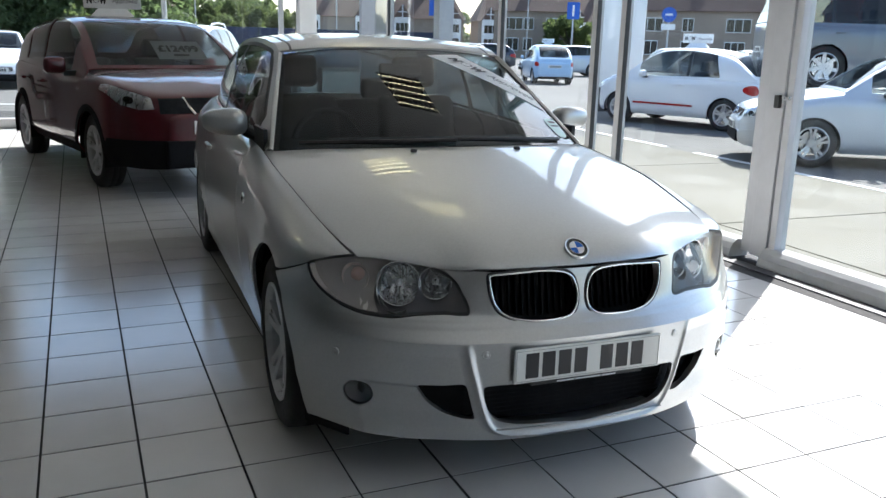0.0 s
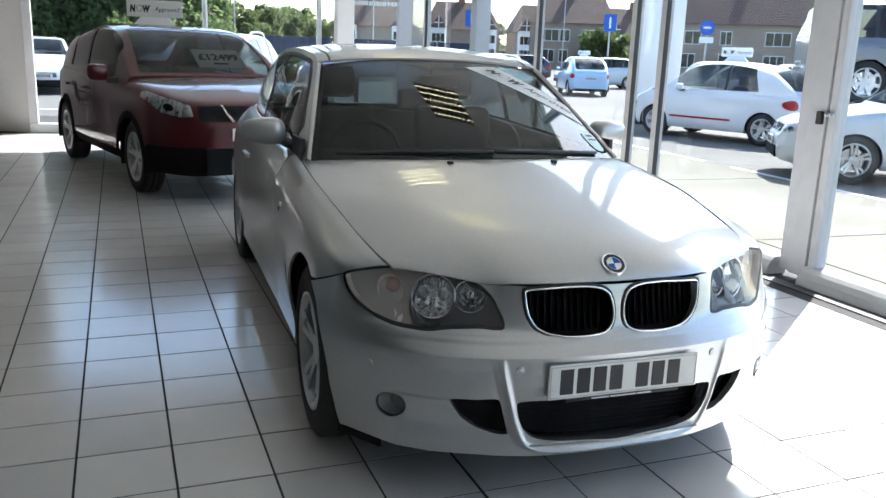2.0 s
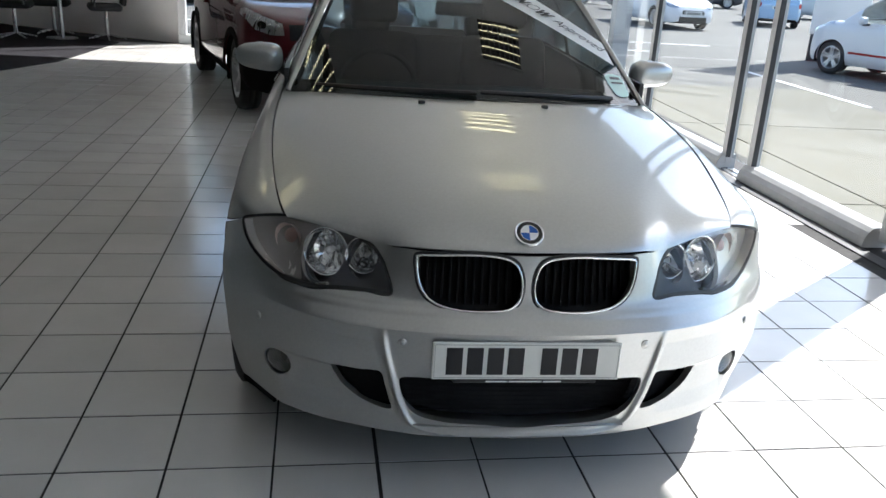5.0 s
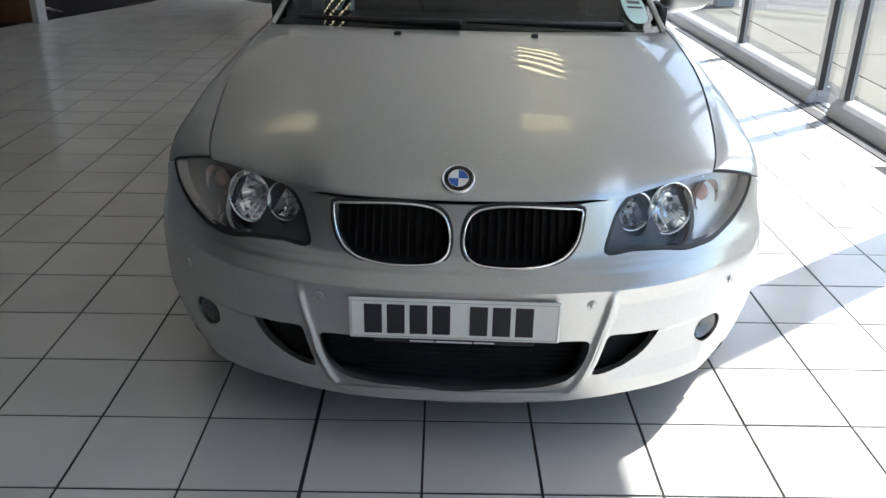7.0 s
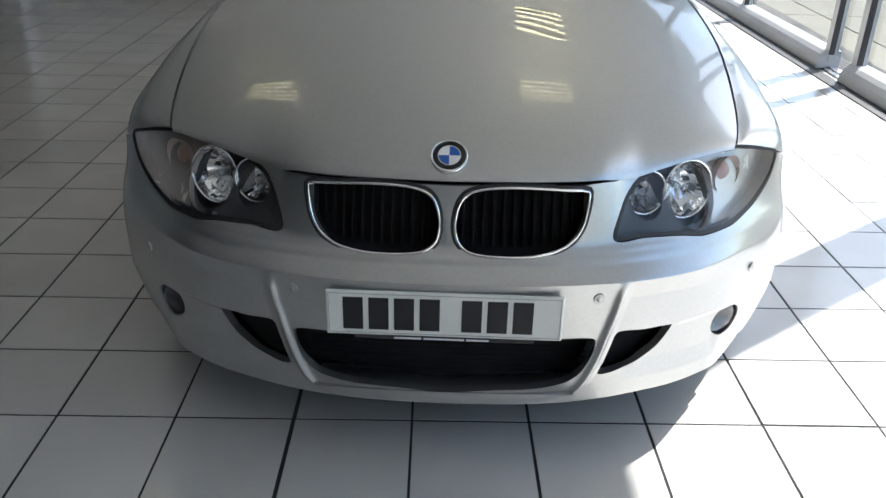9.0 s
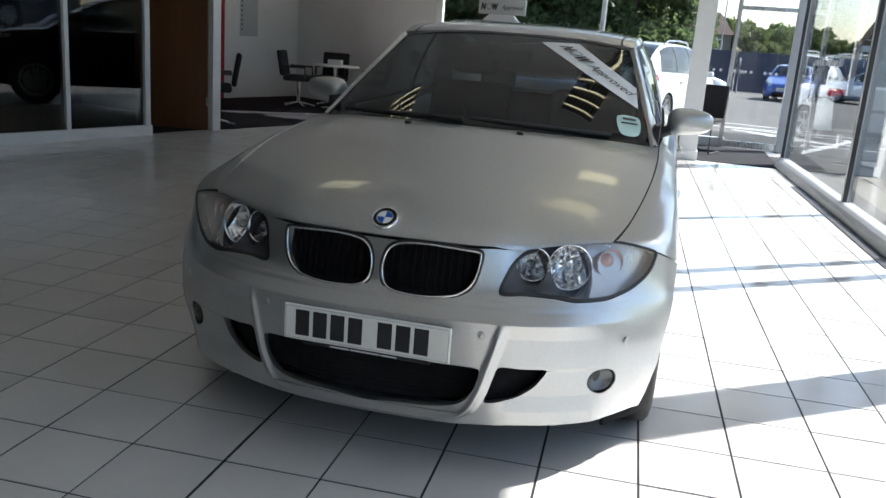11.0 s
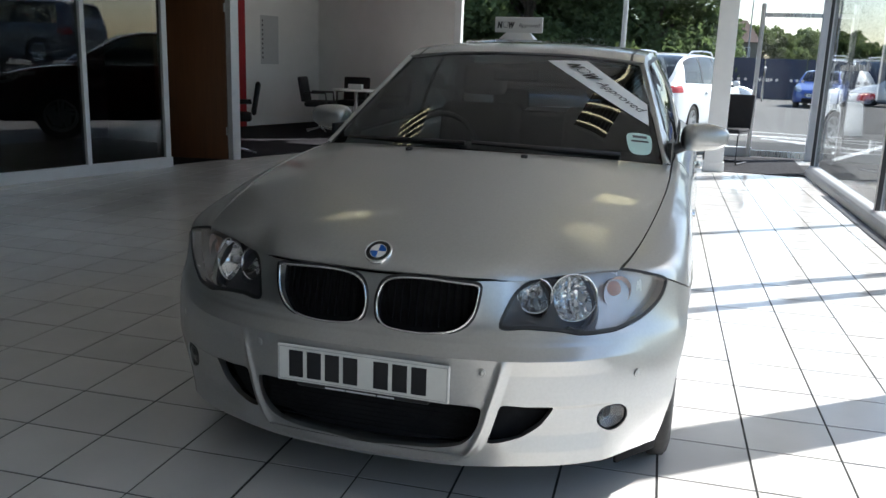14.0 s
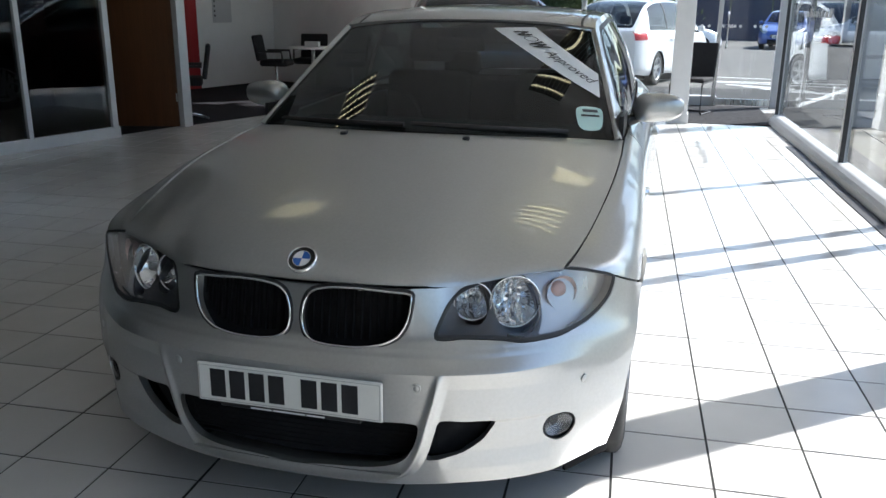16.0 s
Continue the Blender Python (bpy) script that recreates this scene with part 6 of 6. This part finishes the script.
FAR = [("white hatchback on the car park", WHITE_CAR, (13.3, 18.6), (0.3, 0.95)), ("white hatchback on the car park", WHITE_CAR, (9.6, 22.5), (0.1, -1)), ("white hatchback facing the showroom", WHITE_CAR, (-4.1, 22.2), (0.12, -1)),
       ("dark blue hatchback on the car park", DARK_CAR, (-2.4, 28.0), (-0.5, -0.8)), ("bright blue hatchback near the hedge", DEEP_BLUE, (5.2, 33.7), (-0.25, -1)), ("white hatchback near the fence", WHITE_CAR, (2.6, 29.0), (0.9, 0.3)),
       ("dark hatchback on the car park", DARK_CAR, (10.5, 34.0), (-0.9, 0.3)), ("silver hatchback on the car park", LIGHT_SILVER, (17.6, 36.0), (-0.9, 0.3)), ("silver hatchback on the car park", LIGHT_SILVER, (7.5, 40.0), (-0.9, 0.3)),
       ("dark hatchback on the far row", DARK_CAR, (16.5, 44.0), (-0.9, 0.3)), ("white hatchback on the far row", WHITE_CAR, (25.0, 34.0), (0.3, 0.9)), ("silver hatchback on the far row", LIGHT_SILVER, (22.0, 25.0), (0.5, 0.86)),
       ("white hatchback in front of the brown house", WHITE_CAR, (22.6, 33.4), (-0.75, 0.66)), ("white hatchback beside the sign post", WHITE_CAR, (27.5, 29.0), (-0.75, 0.66))]
masters = {}
for label, mat, (x, y), d in FAR:
    ey = -Vector(d).normalized()
    m = heading(x, y, GZ, ey.x, ey.y)
    if mat.name in masters:
        tagged(copy_thing(masters[mat.name], m), label)
    else:
        masters[mat.name] = car_body(label, m, mat, detail=0)

roof_sign(-1.25, 29.85, GZ + 1.485, 15)

# ---------------------------------------------------------------- furniture
def cantilever_chair(x, y, turn, label):
    c = empty("chair", pose(x, y, 0.008, 0, 0, turn), label=label, category="chair", group="black visitor chairs")
    part("seat", rounded(-0.23, 0.23, -0.22, 0.24, 0.43, 0.49, 0.025), BLACK_FABRIC, c, smooth=True)
    bm = rounded(-0.23, 0.23, -0.025, 0.025, 0.0, 0.48, 0.022)
    bm.transform(pose(0, 0.24, 0.47, -9))
    part("backrest", bm, BLACK_FABRIC, c, smooth=True)
    for sx in (-0.22, 0.22):
        part("leg", tube([(sx, 0.24, 0.50), (sx, 0.22, 0.44), (sx, -0.20, 0.43), (sx, -0.24, 0.40), (sx, -0.24, 0.05), (sx, -0.20, 0.012), (sx, 0.22, 0.012)], 0.012, 8), DARK_METAL, c)
    part("crossbar", tube([(-0.22, 0.22, 0.012), (0.22, 0.22, 0.012)], 0.012, 8), DARK_METAL, c)
    return c


def tub_chair(x, y, turn, label):
    c = empty("chair", pose(x, y, 0.011, 0, 0, turn), label=label, category="chair", group="black tub chairs")
    part("seat", rounded(-0.25, 0.25, -0.25, 0.22, 0.42, 0.52, 0.04), BLACK_FABRIC, c, smooth=True)
    bm = rounded(-0.24, 0.24, -0.03, 0.03, 0.0, 0.42, 0.028)
    bm.transform(pose(0, 0.24, 0.50, -10))
    part("backrest", bm, BLACK_FABRIC, c, smooth=True)
    for sx in (-0.26, 0.26):
        part("armrest", tube([(sx, 0.22, 0.66), (sx, -0.16, 0.66), (sx, -0.18, 0.48)], 0.018, 8), DARK_METAL, c)
    part("stem", cylinder(0.03, (0, 0, 0.06), (0, 0, 0.43)), STEEL, c)
    for k in range(5):
        a = k * math.tau / 5
        part("foot", tube([(0, 0, 0.07), (0.28 * math.cos(a), 0.28 * math.sin(a), 0.012)], 0.012, 8), STEEL, c)
    return c


cantilever_chair(1.29, 10.30, -20, "black cantilever chair beside the white pillar")
tub_chair(-4.88, 7.6, -60, "black chair on carpet beside the office door")
tub_chair(-5.05, 11.95, 10, "black chair behind the small round table")
tub_chair(-5.35, 11.2, 100, "low black chair beside the round table")
tub_chair(-4.15, 11.55, -70, "black chair on the window side of the table")
tb = empty("table", pose(-4.75, 11.35, 0.0105), label="small round white table on a steel stem", category="table")
part("tabletop", lathe([(0.705, 0.001), (0.705, 0.40), (0.715, 0.41), (0.73, 0.40), (0.73, 0.001)], "z", 40), WHITE_PAINT, tb)
part("stem", cylinder(0.035, (0, 0, 0.02), (0, 0, 0.71)), STEEL, tb)
part("base", lathe([(0.0, 0.001), (0.0, 0.22), (0.012, 0.22), (0.02, 0.05), (0.02, 0.001)], "z", 32), STEEL, tb)
tagged(part("leaflet_box", boxes((-4.86, -4.62, 11.26, 11.36, 0.741, 0.83), bevel=0.004), PAPER), "white leaflet holder on the round table", "holder")

# notice and switch on the far walls
nt = empty("notice", heading(-6.655, 11.86, 0, 0.22, 0.975), label="pale paper notice pinned to the white wall", category="notice")
part("sheet", boxes((-0.012, -0.006, -0.24, 0.24, 1.10, 1.95)), material("grey notice paper", (0.5, 0.51, 0.52), 0.7, scale=5, vary=0.05), nt)
nt2 = nt
for k in range(9):
    part("bar", boxes((-0.006, -0.004, -0.2, -0.17, 1.2 + 0.08 * k, 1.235 + 0.08 * k)), PRINT, nt2)
sw = tagged(part("alarm_switch", rounded(-0.05, 0.05, -0.02, 0.02, -0.06, 0.06, 0.01, 2), PAPER), "small white switch plate on the red wall", "switch")
sw.matrix_world = heading(-6.93, 10.75, 1.62, 0.297, 0.955) @ pose(0.02, 0, 0, 0, 0, 90)

# dots and lettering bars on the entrance glass
gd = empty("glass_marking", pose(0, BY - 0.012, 1.16), label="white dots and bars on the entrance glass", category="marking")
for k, x in enumerate((1.30, 1.40, 1.50, 1.86, 1.94, 2.14, 2.22, 2.30)):
    part("dot", lathe([(0.0, 0.001), (0.0, 0.022), (0.001, 0.022)], "y", 16), PAPER, gd).location = (x, 0, 0)
FROST = glass_material("frosted film", (0.62, 0.62, 0.62), 2.2, 0.5)
gw = empty("glass_marking", TILT @ pose(WX + 0.045, 0, 0), label="white lettering bars on the long window", category="marking")
for k in range(9):
    part("bar", boxes((-0.001, 0.001, 7.2 + 0.16 * k, 7.30 + 0.16 * k, 1.32, 1.38 + (0.03 if k % 3 == 0 else 0))), FROST, gw)
part("mark", mapped(emblem(0.055), lambda a, b: Vector((1.835 - a, -0.001, -0.028 + b))), PAPER, gd)


# ---------------------------------------------------------------- trees, houses, signs
def leaves(lobes, count, size, seed):
    """Small leaf clumps scattered over rounded lobes (x, y, z, r), thinner inside, with an uneven outline."""
    rng = np.random.default_rng(seed)
    lob = np.array(lobes, float)
    pick = rng.choice(len(lob), count, p=lob[:, 3] ** 2 / (lob[:, 3] ** 2).sum())
    d = rng.normal(size=(count, 3))
    d /= np.linalg.norm(d, axis=1)[:, None]
    rad = lob[pick, 3] * (0.55 + 0.5 * rng.random(count) ** 0.6) * (1 + 0.18 * np.sin(5 * d[:, 0] + 3 * d[:, 2]) + 0.12 * np.sin(11 * d[:, 1]))
    c = lob[pick, :3] + d * rad[:, None] * np.array((1, 1, 0.85))
    a, b = rng.normal(size=(count, 3)), rng.normal(size=(count, 3))
    a /= np.linalg.norm(a, axis=1)[:, None]
    b -= (a * b).sum(1)[:, None] * a
    b /= np.linalg.norm(b, axis=1)[:, None]
    s = size * (0.6 + 0.8 * rng.random(count))[:, None]
    n = np.cross(a, b)
    v = np.stack([c - a * s, c - b * s * 0.6 + n * s * 0.2, c + a * s, c + b * s * 0.6 + n * s * 0.2], 1).reshape(-1, 3)
    return v, np.arange(count * 4).reshape(-1, 4)


def tree(m, height, seed, mat, label, spread=1.0, size=0.22, count=6500):
    rng = np.random.default_rng(seed)
    t = empty("tree", m, label=label, category="tree", group="trees")
    bm = cylinder(0.035 * height * 0.8, (0, 0, 0), (0.1, 0, height * 0.45), 10, 0.018 * height)
    limbs, lobes = [], [(0, 0, height * 0.72, height * 0.24)]
    for k in range(9):
        a, z = k * 2.4 + rng.random(), height * (0.38 + 0.05 * k)
        rr = height * spread * (0.16 + 0.10 * rng.random())
        e = (rr * math.cos(a), rr * math.sin(a), z + height * 0.06)
        cylinder(0.012 * height, (0.1, 0, height * (0.25 + 0.02 * k)), e, 6, 0.004 * height, bm)
        lobes.append((*e, height * (0.12 + 0.07 * rng.random())))
        lobes.append((e[0] * 1.25, e[1] * 1.25, height * (0.12 + 0.03 * k), height * (0.10 + 0.05 * rng.random())))
    part("trunk", bm, BARK, t)
    v, f = leaves(lobes, count, size, seed)
    ob = new("crown", mesh_from("crown", v, f, mat))
    ob.parent = t
    return t


t1 = tree(pose(-9, 47, GZ), 13, 1, LEAF_DARK, "tall dark broadleaf tree behind the car park", 1.1, 0.19, 22000)
t2 = tree(pose(-2, 49, GZ), 11.5, 2, LEAF_DARK, "broad dark green tree behind the car park", 1.2, 0.19, 22000)
t3 = tree(pose(9, 128, GZ), 8, 3, LEAF, "lighter green tree beyond the fence", 1.9, 0.24, 9000)
rng = np.random.default_rng(7)
for k, (x, y, s) in enumerate([(-15, 46, 1.05), (-21, 49, 1.1), (-27, 47, 1.0), (-33, 50, 1.15), (-5.5, 52, 1.0), (-12, 53, 1.15), (-18, 54, 1.1)]):
    copy_thing((t1, t2)[k % 2], pose(x, y, GZ, 0, 0, 50 * k) @ Matrix.Scale(s, 4))
for k, (x, y, s) in enumerate([(17, 132, 0.95), (25, 138, 0.8), (33, 128, 0.9), (1, 134, 1.05), (41, 140, 0.8), (52, 136, 1.0), (5, 146, 1.15), (21, 150, 1.1), (-7, 130, 1.0), (13, 118, 0.6), (44, 78, 0.6), (52, 70, 0.5), (60, 64, 0.6)]):
    copy_thing(t3, pose(x, y, GZ, 0, 0, 70 * k) @ Matrix.Scale(s, 4))
v, f = leaves([(x, 45.5 + 0.6 * math.sin(x), 0.9 + 0.9 * (k % 2), 1.8 + 0.3 * math.sin(k)) for k, x in enumerate(np.arange(-40, 2.2, 0.8))], 40000, 0.12, 11)
hedge = tagged(new("hedge", mesh_from("hedge", v, f, LEAF_DARK)), "dense dark hedge along the car park edge", "hedge", kind="stuff")
v, f = leaves([(-2.5, 42.0, 1.0, 1.6), (-1.2, 42.4, 0.8, 1.2)], 2500, 0.12, 12)
tagged(new("bush", mesh_from("bush", v, f, LEAF)), "round light green bush by the hedge", "bush", kind="stuff")
fn_ = empty("hoarding", pose(0, 44, GZ), label="dark navy boundary hoarding", category="fence")
for k in range(7):
    part("board", boxes((2.0 + 2.0 * k, 3.96 + 2.0 * k, 0, 0.06, 0.0, 2.0), bevel=0.01), FENCE, fn_)


def window_unit(parent, x, z, w, h, y):
    f = part("window", boxes((x, x + w, y - 0.06, y, z, z + h), bevel=0.02), WHITE_PAINT, parent)
    n = max(1, round(w / 0.7))
    for k in range(n):
        part("pane", boxes((x + 0.06 + k * (w - 0.06) / n, x + (k + 1) * (w - 0.06) / n, y - 0.075, y - 0.06, z + 0.07, z + h - 0.07)), GLOSS_BLACK, f)


def house(m, label, w=8.0, d=7.0, eave=4.9, ridge=8.0, wall_mat=None, gable=True, wins=2):
    h = empty("house", m, label=label, category="house", group="houses beyond the road")
    part("wall", boxes((-w / 2, w / 2, 0, d, 0, eave)), wall_mat or RENDER_WALL, h)
    bm = bmesh.new()
    o = 0.35
    lo = [bm.verts.new(p) for p in ((-w / 2 - o, -o, eave), (w / 2 + o, -o, eave), (w / 2 + o, d + o, eave), (-w / 2 - o, d + o, eave))]
    hi = [bm.verts.new((-w / 2 + 1.6, d / 2, ridge)), bm.verts.new((w / 2 - 1.6, d / 2, ridge))]
    for q in ((lo[0], lo[1], hi[1], hi[0]), (lo[1], lo[2], hi[1]), (lo[2], lo[3], hi[0], hi[1]), (lo[3], lo[0], hi[0]), lo[::-1]):
        bm.faces.new(q)
    rf = part("roof", bm, ROOF_TILE, h)
    part("chimney", boxes((-0.5, 0.5, d / 2 - 0.4, d / 2 + 0.4, ridge - 0.5, ridge + 1.0), bevel=0.03), BRICK_WALL, rf)
    if gable:
        for gx in (-w / 2 + 1.7, w / 2 - 1.7):
            part("bay", boxes((gx - 1.2, gx + 1.2, -0.7, 0.0, 0, eave)), WHITE_PAINT, h)
            bm = bmesh.new()
            a = [bm.verts.new(p) for p in ((gx - 1.45, -0.9, eave), (gx + 1.45, -0.9, eave), (gx, -0.9, eave + 2.0), (gx - 1.45, 2.2, eave), (gx + 1.45, 2.2, eave), (gx, 2.2, eave + 2.0))]
            for q in ((a[0], a[1], a[2]), (a[5], a[4], a[3]), (a[1], a[4], a[5], a[2]), (a[0], a[2], a[5], a[3])):
                bm.faces.new(q)
            part("gable", bm, ROOF_TILE, h)
            part("gable_board", boxes((gx - 0.07, gx + 0.07, -0.95, -0.9, eave, eave + 1.9), (gx - 1.2, gx + 1.2, -0.95, -0.9, eave, eave + 0.15), (gx - 0.7, gx + 0.7, -0.95, -0.9, eave + 0.85, eave + 0.97)), WHITE_PAINT, h)
            window_unit(h, gx - 1.0, 2.9, 2.0, 1.3, -0.71)
            window_unit(h, gx - 1.0, 0.8, 2.0, 1.4, -0.71)
    else:
        for k in range(wins):
            x = -w / 2 + 0.9 + k * (w - 1.8) / wins
            window_unit(h, x, 3.05, 2.3 if k % 2 == 0 else 1.1, 1.3, -0.005)
            window_unit(h, x, 0.8, 1.9 if k % 2 == 0 else 1.0, 1.4, -0.005)
    return h


h1 = house(heading(30, 122, GZ, 0.25, 0.97), "semi-detached house with white gables and brown roof", 11, 8, 4.8, 9.0)
for x, y in ((43, 119), (56, 116), (69, 112), (82, 108)):
    copy_thing(h1, heading(x, y, GZ, 0.25, 0.97))
h2 = house(heading(52, 66, GZ, 0.62, 0.78), "brown rendered house with white windows", 14, 8, 5.0, 9.2, gable=False, wins=3)
copy_thing(h2, heading(65, 53, GZ, 0.62, 0.78))
house(heading(42, 82, GZ, 0.5, 0.87), "brown rendered house beyond the road", 9, 8, 5.0, 8.8, gable=False, wins=3)
house(heading(3.5, 118, GZ, 0.0, 1.0), "pale rendered house among the trees", 9, 8, 5.0, 8.0, CONCRETE, gable=False, wins=3)


def sign_post(x, y, h, turn, disc):
    s = empty("road_sign", pose(x, y, GZ, 0, 0, turn), label="blue sign with white mark on a grey post", category="sign", group="blue signs")
    part("post", cylinder(0.045, (0, 0, 0), (0, 0, h), 10), FRAME_GREY, s)
    if disc:
        bm = lathe([(-0.07, 0.001), (-0.07, 0.32), (-0.05, 0.32), (-0.05, 0.001)], "y", 28)
        bm.transform(Matrix.Translation((0, 0, h - 0.2)))
        bmesh.ops.recalc_face_normals(bm, faces=bm.faces)
        fc = part("face", bm, BLUE_SIGN, s)
        part("arrow", boxes((-0.16, 0.16, -0.078, -0.07, h - 0.24, h - 0.16)), PAPER, fc)
        part("plate", boxes((-0.3, 0.3, -0.07, -0.05, h - 0.85, h - 0.6), bevel=0.01), PAPER, s)
    else:
        fc = part("face", boxes((-0.32, 0.32, -0.07, -0.05, h - 0.5, h + 0.35), bevel=0.02), BLUE_SIGN, s)
        part("arrow", boxes((-0.05, 0.05, -0.078, -0.07, h - 0.35, h + 0.2)), PAPER, fc)


sign_post(21.5, 29.5, 3.1, -40, True)
sign_post(25.0, 27.0, 3.0, -45, True)
sign_post(14.5, 40.0, 3.3, -20, False)
sign_post(21.0, 37.0, 3.3, -30, False)
tot = empty("totem_sign", pose(9.52, 14.7, GZ, 0, 0, -33), label="tall plain white forecourt totem", category="sign")
part("panel", boxes((-0.53, 0.53, -0.09, 0.09, 0.55, 4.8), bevel=0.03), WHITE_PAINT, tot)
part("foot", boxes((-0.5, 0.5, -0.08, 0.08, 0.0, 0.55), bevel=0.02), DARK_METAL, tot)
for x, y, hh in ((-0.48, 13.0, 6.0), (3.5, 52, 8.0), (13.0, 55, 8.0), (31, 62, 8.0)):
    lp = empty("lamp_post", pose(x, y, GZ), label="slim grey lamp post on the car park", category="lamp post")
    part("pole", cylinder(0.05, (0, 0, 0), (0, 0, hh), 10, 0.035), FRAME_GREY, lp)
    part("lantern", rounded(-0.12, 0.12, -0.35, 0.1, hh - 0.02, hh + 0.1, 0.04, 2), FRAME_GREY, lp)

# ---------------------------------------------------------------- floor tiles
T, GAP, TURN = 0.3059, 0.0072, radians(2.20)
cx, cy, ct, st_ = -0.0819, 0.2113, math.cos(TURN), math.sin(TURN)
h_ = (T - GAP) / 2
tv = [(-h_, -h_, -0.006), (h_, -h_, -0.006), (h_, h_, -0.006), (-h_, h_, -0.006), (-h_ + 0.0005, -h_ + 0.0005, 0), (h_ - 0.0005, -h_ + 0.0005, 0), (h_ - 0.0005, h_ - 0.0005, 0), (-h_ + 0.0005, h_ - 0.0005, 0)]
tf = [(4, 5, 6, 7), (0, 1, 5, 4), (1, 2, 6, 5), (2, 3, 7, 6), (3, 0, 4, 7)]
tile_mesh = mesh_from("tile", tv, tf, TILE)
rng = np.random.default_rng(3)
rest_v, rest_f, near_n = [], [], 0
for i in range(-36, 12):
    for j in range(-20, 42):
        a, b = (i + 0.5) * T, (j + 0.5) * T
        x, y = cx + a * ct - b * st_, cy + a * st_ + b * ct
        if not (-9.3 < x < 2.42 and -5.5 < y < 11.3) or (x < -4.9 and y > 7.3 + 0.3 * (x + 4.9)):
            continue
        lift = rng.normal() * 0.0004
        if i in (-2, -1):          # a wider movement joint runs between these two rows
            push = -0.0015 if i == -2 else 0.0015
            x, y = x + push * ct, y + push * st_
        if -2.2 < x < 2.3 and -1.7 < y < 4.1 and near_n < 300:
            near_n += 1
            ob = new("tile", tile_mesh)
            ob.parent = floor_base
            ob.matrix_basis = Matrix.Translation((x, y, lift)) @ Matrix.Rotation(TURN + rng.normal() * 0.0012, 4, "Z") @ Matrix.Rotation(rng.normal() * 0.0012, 4, "X")
        else:
            n = len(rest_v)
            rest_v += [(x + p * ct - q * st_, y + p * st_ + q * ct, r_ + lift) for p, q, r_ in tv]
            rest_f += [tuple(k + n for k in f_) for f_ in tf]
rest = tagged(new("tiles", mesh_from("tiles", rest_v, rest_f, TILES)), "pale glazed square floor tiles with dark joints", kind="stuff")
rest.parent = floor_base
